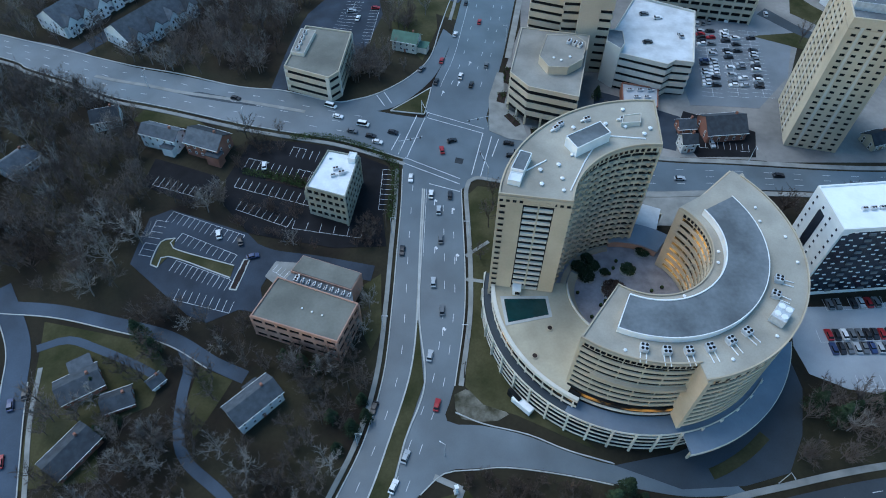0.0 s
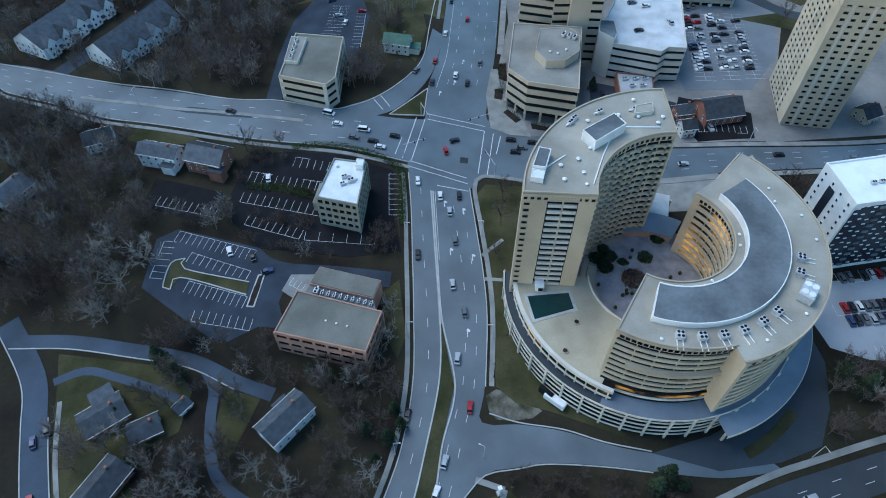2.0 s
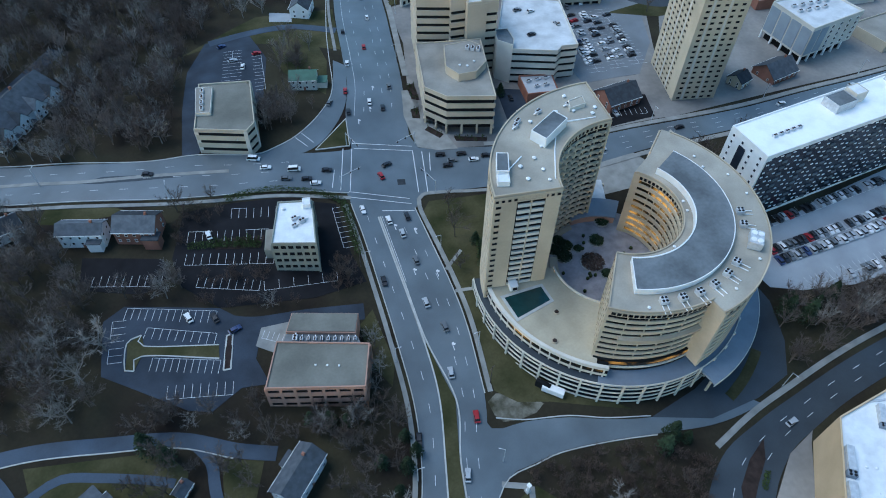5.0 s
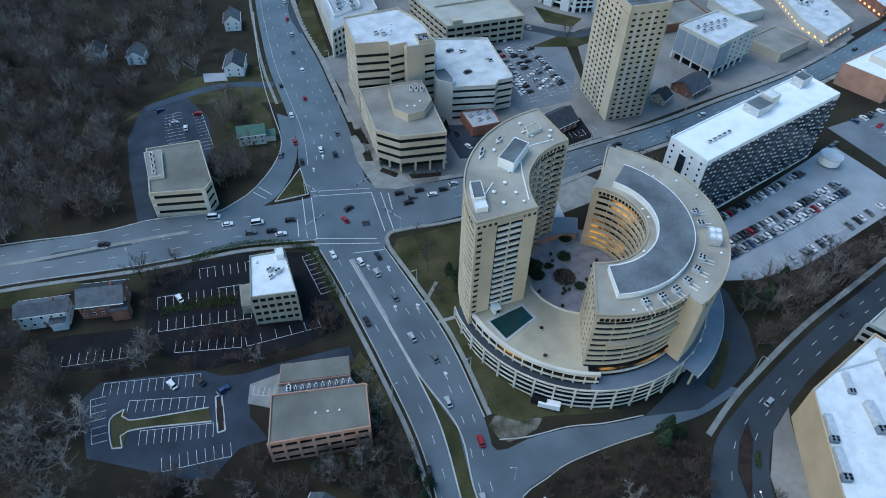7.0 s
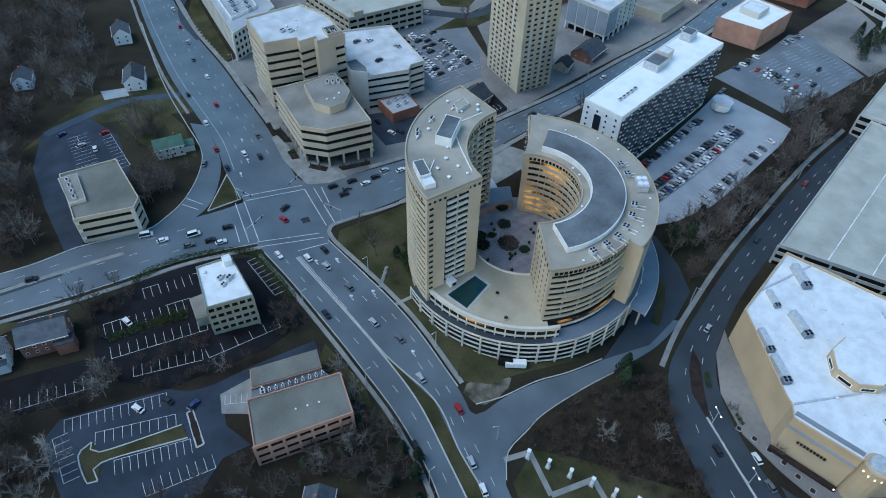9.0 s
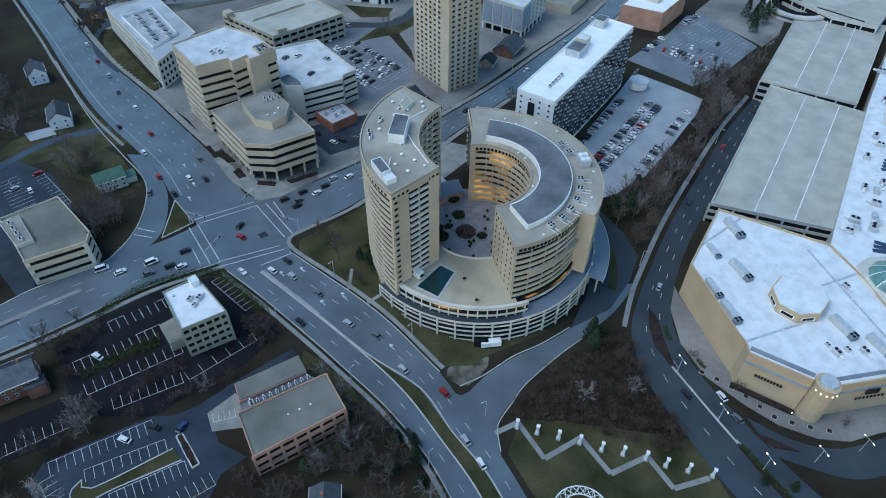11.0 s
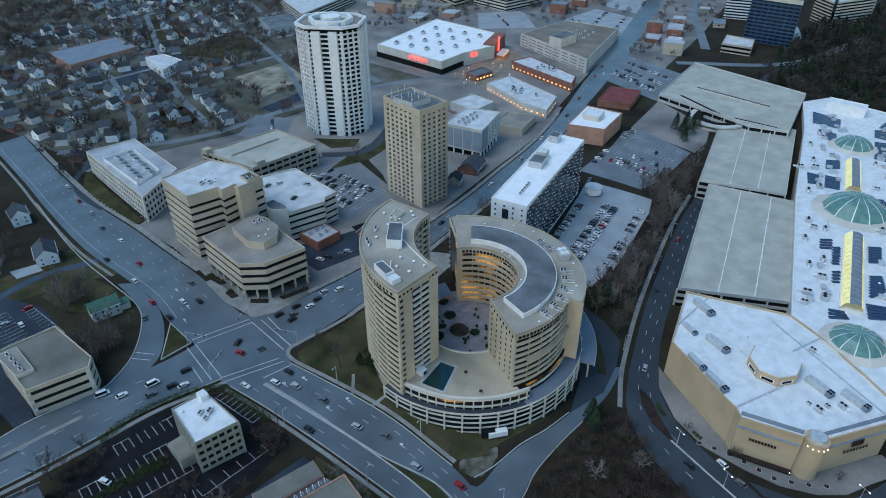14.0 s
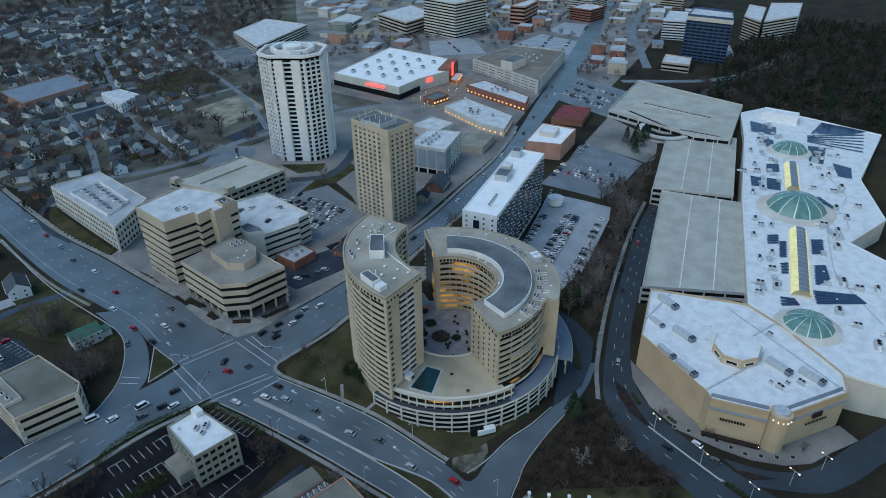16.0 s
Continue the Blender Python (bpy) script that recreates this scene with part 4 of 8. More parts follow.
pool()
hut = thing("pool_hut", "small white pump hut with a dark opening beside the pool", "hut", 20.3, 128.8, 8.35)
box("wall", WHITEP, hut, (20.3, 128.8, 9.6), (3.0, 2.6, 2.5), 84)
box("roof", WHITEP, hut, (20.3, 128.8, 10.95), (3.3, 2.9, 0.25), 84)
box("opening", VOID, hut, (20.3 + 0.2, 128.8 - 1.52, 9.5), (0.1, 1.6, 1.6), 84)
# Round deck drains, built as low tubs with a dark fill.
for x, y in ((30.5, 114.7), (25.1, 104.4)):
    dr = thing("deck_drain", "round dark drain on the tan deck, built as a low tub", "planter", x, y, 8.35, group="deck tubs")
    bm = bmesh.new()
    bmesh.ops.create_cone(bm, cap_ends=True, segments=14, radius1=0.95, radius2=1.05, depth=0.5, matrix=Matrix.Translation((x, y, 8.6)))
    part("tub", bm, TANDARK, dr)
    bm = bmesh.new()
    bmesh.ops.create_cone(bm, cap_ends=True, segments=14, radius1=0.8, radius2=0.7, depth=0.3, matrix=Matrix.Translation((x, y, 8.9)))
    part("soil", bm, MULCH, dr)


def curved_floors(b, c, r0, r1, a0, a1, z0, z1, floors, inner_m, outer_m, solid, n=48, deep_in=0.45, deep_out=0.4, wall_m=None, bay=8.4):
    """Core, floor bands inside and outside, and a top storey with square windows."""
    fh = (z1 - z0 - 3.0) / floors
    sec_part("inner_glazing", c, r0 + deep_in, (r0 + r1) / 2, a0 + 0.6, a1 - 0.6, z0, z1 - 0.5, inner_m, b, n)
    sec_part("outer_glazing", c, (r0 + r1) / 2, r1 - deep_out, a0 + 0.6, a1 - 0.6, z0, z1 - 0.5, outer_m, b, n)
    for k in range(floors):
        lo = z0 + k * fh
        sec_part("floor_band", c, r1 - deep_out - 0.1, r1, a0, a1, lo, lo + solid * fh, wall_m or TAN, b, n)
        sec_part("balcony", c, r0, r0 + deep_in + 0.1, a0, a1, lo, lo + solid * fh, wall_m or TAN, b, n)
    zt = z0 + floors * fh
    for i in range(1, int((a1 - a0) / bay)):   # party walls between the balconies
        a = a0 + i * bay
        box("party_wall", wall_m or TAN, b, (*pol(c, r1 - 0.28, a), (z0 + zt) / 2), (0.4, 0.3, zt - z0), a)
        box("party_wall", wall_m or TAN, b, (*pol(c, r0 + 0.3, a), (z0 + zt) / 2), (0.4, 0.3, zt - z0), a)
    sec_part("top_storey", c, r0 + 0.05, r1 - 0.05, a0, a1, zt, z1 - 0.5, wall_m or TAN, b, n)


def top_windows(b, c, r, a0, a1, z, n, w, h, inward=False):
    me = window_mesh(TANDARK, GLASS)
    for i in range(n):
        a = a0 + (a1 - a0) * (i + 0.5) / n
        x, y = pol(c, r, a)
        ob = new("window", me)
        ob.parent = b
        ob.matrix_parent_inverse = b.matrix_world.inverted()
        ob.matrix_basis = pose(x, y, z, 0, 0, a - 90 if inward else a + 90) @ Matrix.Diagonal((w, 1, h, 1))


def round_tower():
    b = thing("apartment_tower", "tall curved tan apartment tower with ribbon balconies", "apartment tower", CT[0], CT[1], 8)
    A0, A1, R0, R1, Z0, Z1 = 87, 173, 28.2, 49.6, 3.0, 52.6
    curved_floors(b, CT, R0, R1, A0 + 1, A1 - 1, Z0, Z1, 17, GLASS, GLASS, 0.46)
    sec_part("tower_foot", CT, R0 + 1, R1 - 0.5, A0 + 1, A1 - 1, -4, 3.2, TANDARK, b, 40)
    # solid ends with a balcony stack let into each
    fh = (Z1 - Z0 - 3.0) / 17
    for e, s in ((A1, 1), (A0, -1)):
        x0, x1 = (173.6, 172.2) if s > 0 else (86.4, 87.8)
        for ra, rb in ((28.2, 33.2), (42.2, 49.6)):
            sec_part("end_wall", CT, ra, rb, min(x0, x1), max(x0, x1), Z0, Z1 - 0.5, TAN, b, 3)
        sec_part("end_glazing", CT, 33.1, 42.3, min(x0, x1) + 0.3, max(x0, x1) - 0.3, Z0, Z1 - 3, GLASS, b, 3)
        for k in range(17):
            z = Z0 + k * fh
            for ra, rb in ((33.5, 37.4), (37.9, 41.9)):
                sec_part("end_balcony", CT, ra, rb, x1 if s > 0 else x0 - 0.5, x0 + 0.5 if s > 0 else x1, z + 0.4, z + 1.55, OFFICELT, b, 2)
        sec_part("end_wall", CT, 37.4, 37.9, min(x0, x1) - 0.25, max(x0, x1) + 0.25, Z0, Z1 - 2.9, TAN, b, 2)
        sec_part("end_wall", CT, 33.1, 42.3, min(x0, x1) - 0.2, max(x0, x1) + 0.2, Z1 - 3.0, Z1 - 0.5, TAN, b, 3)
    # small windows beside the balcony stack
    p, q = pol(CT, 49.5, 173.7), pol(CT, 46.6, 173.7)
    windows_on(b, p, q, Z0, Z1 - 3, 1, 17, 1.9, 1.25, TANDARK)
    p, q = pol(CT, 49.6, 173.7), pol(CT, 28.3, 173.7)
    windows_on(b, p, q, Z1 - 2.9, Z1 - 0.9, 11, 1, 1.2, 1.2, TANDARK)
    top_windows(b, CT, R1 - 0.05, A0 + 2, A1 - 2, Z1 - 1.9, 34, 1.4, 1.5)
    top_windows(b, CT, R0 + 0.05, A0 + 2, A1 - 2, Z1 - 1.9, 22, 1.3, 1.5, True)
    # jutting balcony fronts on the inner curve
    for k in range(17):
        for i in range(9):
            a = 92 + i * 9
            x, y = pol(CT, 28.35, a)
            box("balcony_front", TANDARK, b, (x, y, Z0 + k * fh + 0.62), (1.5, 1.5, 1.15), a + 45)
    sec_part("roof", CT, R0, R1, A0, A1 + 0.5, Z1 - 0.5, Z1, GRAVEL, b, 48, "tan gravel roof")
    for ra, rb in ((R0, R0 + 0.45), (R1 - 0.45, R1)):
        sec_part("parapet", CT, ra, rb, A0, A1 + 0.5, Z1, Z1 + 0.55, TANDARK, b, 48)
    for a in (A0, A1):
        sec_part("parapet", CT, R0 + 0.5, R1 - 0.5, a, a + 0.5, Z1, Z1 + 0.55, TANDARK, b, 2)
    return b


round_tower()


def roof_line(c, r0, a0, r1, a1, z):
    p, q = pol(c, r0, a0), pol(c, r1, a1)
    e = thing("roof_duct", "thin white duct lying across the roof", "duct", *p, z, group="roof ducts")
    box("duct_cover", WHITEP, e, ((p[0] + q[0]) / 2, (p[1] + q[1]) / 2, z + 0.18), (math.dist(p, q), 0.35, 0.36), math.degrees(math.atan2(q[1] - p[1], q[0] - p[0])))


def penthouse(name, label, poly, z0, z1, wall_m, roof_m, rim=None):
    b = thing(name, label, "roof house", *middle(poly), z0)
    prism_part("wall", poly, z0, z1 - 0.2, wall_m, b)
    prism_part("roof", inset(poly, 0.3), z1 - 0.2, z1, roof_m, b)
    part("parapet", tri_mesh("parapet", *ring_band(poly, z1 - 0.2, z1 + 0.22, 0.22), rim or wall_m), None, b)
    return b


penthouse("roof_penthouse", "white lift penthouse with a grey roof", [(42.8, 160.1), (45.4, 155.0), (34.5, 147.5), (31.6, 152.8)], 52.6, 56.2, WHITEP, DARKROOF)
penthouse("roof_penthouse", "dark roof plant room with white screen", [(17.6, 147.2), (21.1, 146.0), (18.4, 138.4), (14.6, 139.4)], 52.6, 55.2, WHITEP, DARKROOF)
penthouse("roof_plant_room", "white louvred plant screen", [(14.6, 139.0), (18.2, 138.0), (17.2, 134.6), (13.6, 135.6)], 52.6, 54.4, WHITEP, WHITEROOF)
penthouse("roof_plant_room", "low tan roof box", [(51.1, 165.9), (57.0, 167.1), (56.2, 162.8), (50.0, 162.0)], 52.6, 54.0, OFFICELT, GRAVEL)
for q in ((29.6, 165, 30.5, 140), (30.5, 140, 36, 118), (36, 118, 31, 96), (40, 150, 44, 160), (36, 118, 40, 112)):
    roof_line(CT, *q, 52.6)
for i, (r, a, s) in enumerate(((36, 150, 1), (40, 157, 1), (33, 158, 0.9), (38, 165, 1), (31.5, 166, 0.8), (35, 140, 0.8), (43, 126, 1), (40, 112, 1), (37, 104, 0.9), (33, 96, 1), (45, 101, 1), (42, 97, 0.8), (35.5, 92, 1))):
    roof_unit(*pol(CT, r, a), 52.6, a, 0.95 * s, "cap")
for r, a in ((46, 132), (44, 118), (40.5, 103), (46.5, 129)):
    roof_unit(*pol(CT, r, a), 52.6, a + 90, 0.8)


def curved_wing():
    b = thing("apartment_wing", "low curved tan apartment wing round a courtyard", "apartment block", CC[0] + 30, CC[1], 8)
    Z0, Z1, n = 8.4, 34.1, 8
    # Inner glass emits gold patches in place of sunset reflections.
    curved_floors(b, CC, 19.5, 41.8, 236, 281, Z0, Z1, n, GOLDGLASS, GLASS, 0.5, 30, wall_m=TAN)
    curved_floors(b, CC, 19.5, 47.0, 280.5, 405, Z0 - 4, Z1, n + 1, GOLDGLASS, GLASS, 0.5, 60, wall_m=TAN)
    sec_part("end_wall", CC, 19.5, 41.8, 235.2, 236.4, Z0 - 0.1, Z1 - 0.5, TAN, b, 3)
    sec_part("end_wall", CC, 41.0, 47.4, 280.0, 281.5, Z0 - 4, Z1 - 0.5, TAN, b, 3)
    # pointed far end
    prism_part("end_wall", [pol(CC, 19.6, 403), pol(CC, 19.6, 410), pol(CC, 48.8, 400.6), pol(CC, 47, 397)], 0, Z1 - 0.5, TAN, b)
    prism_part("roof", [pol(CC, 19.6, 403), pol(CC, 19.6, 410), pol(CC, 48.8, 400.6), pol(CC, 47, 397)], Z1 - 0.49, Z1 + 0.01, GRAVEL, b)
    p, q = pol(CC, 41.5, 235.15), pol(CC, 20, 235.15)
    windows_on(b, p, q, Z0 + 1.0, Z1 - 3.2, 5, n, 0.8, 1.0, TANDARK)
    windows_on(b, p, q, Z1 - 3.0, Z1 - 0.8, 8, 1, 1.1, 1.2, TANDARK)
    top_windows(b, CC, 41.75, 237, 280, Z1 - 1.9, 19, 1.5, 1.6)
    top_windows(b, CC, 46.95, 282, 398, Z1 - 1.9, 30, 1.5, 1.5)
    top_windows(b, CC, 19.55, 238, 404, Z1 - 1.9, 36, 1.2, 1.5, True)
    sec_part("roof", CC, 19.5, 41.8, 235.2, 281, Z1 - 0.5, Z1, GRAVEL, b, 30, "tan gravel roof")
    sec_part("roof", CC, 19.5, 47.0, 280, 404, Z1 - 0.5, Z1 + 0.004, GRAVEL, b, 60)
    for ra, rb, a0, a1 in ((19.5, 19.9, 235.2, 408), (41.4, 41.8, 235.2, 281), (46.6, 47.0, 280, 400)):
        sec_part("parapet", CC, ra, rb, a0, a1, Z1, Z1 + 0.5, TANDARK, b, 60)
    sec_part("parapet", CC, 20, 41.4, 235.2, 235.9, Z1, Z1 + 0.5, TANDARK, b, 2)
    # wider terrace storey half-way up the outer front
    sec_part("terrace_slab", CC, 41.6, 43.0, 243, 280.4, Z0 + 11.2, Z0 + 12.6, TANDARK, b, 30, "weathered terrace parapet")
    # raised dark roof with white upstands
    sec_part("raised_roof", CC, 23.0, 34.8, 247, 392, Z1, Z1 + 2.2, DARKROOF, b, 60, "raised dark membrane roof")
    sec_part("upstand", CC, 22.6, 23.0, 246.6, 392.4, Z1, Z1 + 2.5, WHITEP, b, 60, "white roof upstand")
    sec_part("upstand", CC, 34.8, 35.05, 246.6, 392.4, Z1, Z1 + 2.35, WHITEP, b, 60)
    sec_part("upstand", CC, 23.0, 34.8, 246.5, 247, Z1, Z1 + 2.4, WHITEP, b, 3)
    return b


curved_wing()
for a in (259, 268, 277, 286, 296, 305, 331, 340):
    roof_unit(*pol(CC, 38.2, a), 34.1, a, 1.0, "railed")
big = thing("cooling_unit", "large pale blue rooftop cooling unit with four fans", "air conditioner", *pol(CC, 41.5, 321), 34.1, 321)
x, y = pol(CC, 41.5, 321)
box("case", GREYMET, big, (x, y, 36.2), (4.2, 6.2, 2.6), 321, "pale blue metal case")
for i in (-1, 1):
    for j in (-1, 1):
        bm = bmesh.new()
        u, v_ = 1.0 * i, 1.5 * j
        ca, sa = math.cos(radians(321)), math.sin(radians(321))
        bmesh.ops.create_cone(bm, cap_ends=True, segments=16, radius1=0.95, radius2=0.9, depth=0.3, matrix=Matrix.Translation((x + u * ca - v_ * sa, y + u * sa + v_ * ca, 37.6)))
        part("fan", bm, WHITEP, big)
for i in (-1, 1):
    box("leg", GREYMET, big, (x + 2.6 * i * sa, y - 2.6 * i * ca, 34.5), (4.0, 0.3, 0.9), 321)
for r, a in ((40, 252), (43, 292), (44, 313), (44, 352), (43, 365), (21, 290), (21, 340), (21, 352), (38, 375), (40, 383)):
    roof_unit(*pol(CC, r, a), 34.1, a, 0.7, "cap")


def courtyard():
    b = thing("courtyard", "paved round courtyard with planters and benches", "courtyard", CC[0], CC[1], 3.8, kind="structure")
    sec_part("paving", CC, 0.01, 28.6, 40, 240, 3.0, 4.0, COURT, b, 50)
    sec_part("paving", CC, 0.01, 20, 240, 400, 3.0, 4.004, COURT, b, 50)
    sec_part("step", CC, 20.6, 22.5, 100, 172, 4.0, 4.5, TANDARK, b, 30)
    return b


courtyard()


def shrub_bed(x, y, r, h, material, label, z=4.0):
    e = thing("shrub_bed", label, "shrub", x, y, z)
    bm = bmesh.new()
    bmesh.ops.create_cone(bm, cap_ends=True, segments=18, radius1=r + 0.3, radius2=r + 0.3, depth=0.5, matrix=Matrix.Translation((x, y, z + 0.25)))
    part("planter", bm, KERB, e)
    v, f = [], []
    rnd = random.Random(int(x * 7 + y))
    for i in range(int(420 * r)):
        a, q = rnd.uniform(0, 6.283), r * math.sqrt(rnd.random())
        c = Vector((x + q * math.cos(a), y + q * math.sin(a), z + 0.4 + h * rnd.random() * (1.1 - q / r * 0.6)))
        k = len(v)
        for _ in range(3):
            v.append(c + Vector((rnd.uniform(-.5, .5), rnd.uniform(-.5, .5), rnd.uniform(-.3, .3))))
        f.append((k, k + 1, k + 2))
    part("foliage", tri_mesh("foliage", v, f, material), None, e)
    return e


for x, y, r, h in ((45.5, 139, 2.8, 2.2), (43, 143, 2.4, 2.2), (48, 143.5, 2.6, 2.0), (46.5, 147, 2.0, 1.8), (52, 141, 1.5, 1.4), (60.5, 142.5, 2.6, 1.8), (67, 151, 2.6, 2), (64, 158, 2.2, 1.6), (57, 127, 2.0, 1.2)):
    shrub_bed(x, y, r, h, NEEDLE, "dark evergreen shrubs in a round courtyard planter")
shrub_bed(54.5, 133.5, 4.3, 1.2, SHRUB, "round planter of bare brown shrubs")
rc = random.Random(3)
for k in range(22):
    a, q = rc.uniform(0, 6.283), rc.uniform(6.5, 17)
    x, y = 56 + q * math.cos(a), 134 + q * math.sin(a)
    if math.dist((x, y), CC) > 16.5:
        continue
    tb = thing("courtyard_tub", "small round dark plant tub in the courtyard", "planter", x, y, 4.0, group="courtyard tubs")
    bm = bmesh.new()
    bmesh.ops.create_cone(bm, cap_ends=True, segments=10, radius1=0.5, radius2=0.65, depth=0.6, matrix=Matrix.Translation((x, y, 4.3)))
    part("tub", bm, VOID, tb)
    bm = bmesh.new()
    bmesh.ops.create_icosphere(bm, subdivisions=1, radius=0.6, matrix=Matrix.Translation((x, y, 4.75)))
    part("shrub", bm, HEDGE, tb)
ent = thing("entrance_pavilion", "low curved entrance pavilion with a grey roof", "building", 68, 160, 0)
sec_part("wall", CC, 22.5, 31, 55, 98, -1, 7.2, BRICKP, ent, 24)
sec_part("roof", CC, 22, 31.5, 54, 99, 7.2, 7.8, CANOPYM, ent, 24)
prism_part("porch_roof", [pol(CC, 31, 62), pol(CC, 31, 80), pol(CC, 44, 76), pol(CC, 44, 65)], 5.6, 6.2, SOILROOF, ent)
for a in (64, 70, 76):
    box("column", TAN, ent, (*pol(CC, 42, a), 2.6), (0.8, 0.8, 6.5), a)
can = thing("entrance_canopy", "wide slate-blue canopy roof over the forecourt", "canopy", *pol(CC, 50, 312), -6)
sec_part("canopy_roof", CC, 42.0, 55.0, 283, 345, 1.2, 2.0, CANOPYM, can, 40)
sec_part("fascia", CC, 54.9, 55.1, 282.6, 345.4, 0.9, 2.15, CONCRIM, can, 40)
for i in range(9):
    a = 286 + i * 7
    box("column", TAN, can, (*pol(CC, 52.5, a), -3.5), (0.7, 0.7, 10), a)
gate = thing("loading_gate", "dark loading gate let into the podium foot", "gate", *pol(CC, 50.2, 222), -7)
box("door_leaf", VOID, gate, (*pol(CC, 50.6, 221), -5.4), (1.4, 5.2, 3.6), 221)
trl = thing("trailer", "white box trailer parked at the podium", "trailer", 22.3, 94.6, gz(22.3, 94.6))
tx, ty = 22.3, 94.6
box("trailer_box", WHITEP, trl, (tx, ty, gz(tx, ty) + 2.0), (2.4, 7.5, 2.5), 228)
for i in (-1, 1):
    box("wheel", RUBBER, trl, (tx - 2.2 * i * math.sin(radians(228)), ty + 2.2 * i * math.cos(radians(228)), gz(tx, ty) + 0.45), (2.3, 0.8, 0.8), 231)

# ---------- offices west of the boulevard ----------
def brick_office():
    q = [(-60.9, 132.4), (-32.2, 122.6), (-37.2, 107.6), (-66.9, 116.4)]
    b = banded("brick_office", "three-storey pink brick office with a grey flat roof", q, -4.6, 7.4, 3, BRICKP, OLIVEROOF, solid=0.55, depth=0.25, pitch=4.5, pier=0.9, h=0.5)
    low = [(-54.3, 143.6), (-32.8, 136.6), (-35.4, 129.2), (-57.5, 136.6)]
    prism_part("rear_wing", low, -5, 5.6, BRICKP, b)
    prism_part("rear_roof", inset(low, 0.3), 5.6, 5.9, OLIVEROOF, b)
    prism_part("link", [(-57.5, 136.6), (-35.4, 129.2), (-34.0, 122.5), (-60, 132)], -5, 4.4, DARKROOF, b)
    return b


brick_office()
for i in range(9):
    roof_unit(-53 + i * 2.1, 132.9 - i * 0.68, 4.4, 72, 0.55)
roof_unit(-55, 133.6, 4.4, 72, 0.9)
for u in (0.25, 0.5, 0.75):
    roof_unit(-52 + u * 14 - 2, 121.2 - u * 5, 7.4, 0, 0.5, "cap")


def white_roof_office():
    q = [(-50.4, 187.2), (-38.0, 184.4), (-40.7, 162.8), (-55.8, 167.4)]
    b = banded("small_office", "four-storey grey stone office with a white flat roof", q, 1.4, 15.4, 4, STONE, WHITEROOF, solid=0.5, depth=0.2, pitch=2.6, pier=0.8, h=0.6)
    prism_part("side_wing", [(-57, 184), (-50, 183), (-52.5, 172), (-59, 174)], 0, 6, STONE, b)
    prism_part("side_roof", [(-56.6, 183.6), (-50.4, 182.6), (-52.8, 172.4), (-58.6, 174.4)], 6, 6.3, GREYROOF, b)
    return b


white_roof_office()
for x, y, s in ((-46, 177, 0.8), (-43.5, 175, 0.9), (-46.5, 173.5, 0.7)):
    roof_unit(x, y, 15.4, 20, s)
penthouse("roof_hatch", "white roof stair hatch", [(-41.5, 184.5), (-38.6, 184), (-39.2, 180.5), (-42, 181)], 15.4, 17.6, WHITEP, WHITEROOF)
roof_unit(-49, 183, 15.4, 0, 0.9, "cap")


def nw_office():
    q = [(-71.7, 267), (-50, 263), (-52, 233.5), (-55.8, 229), (-76, 236.3)]
    b = banded("corner_office", "three-storey beige office with a cut corner and flat roof", q, 5.8, 17.5, 3, OFFICE, OLIVEROOF, solid=0.58, depth=0.3, h=0.7)
    for p in q:
        box("pier", OFFICELT, b, (p[0] + (0.6 if p[0] < -63 else -0.6), p[1] + (-0.6 if p[1] > 250 else 0.8), 11), (1.6, 1.6, 13), -10)
    return b


nw_office()
penthouse("roof_plant_room", "pale roof plant enclosure", [(-73, 263), (-66, 261.5), (-68.5, 244), (-74.5, 245)], 17.5, 19.0, OFFICELT, GREYROOF)
for k in range(4):
    roof_unit(-70.5 - k * 0.4, 259 - k * 4, 18.9, 80, 0.8)


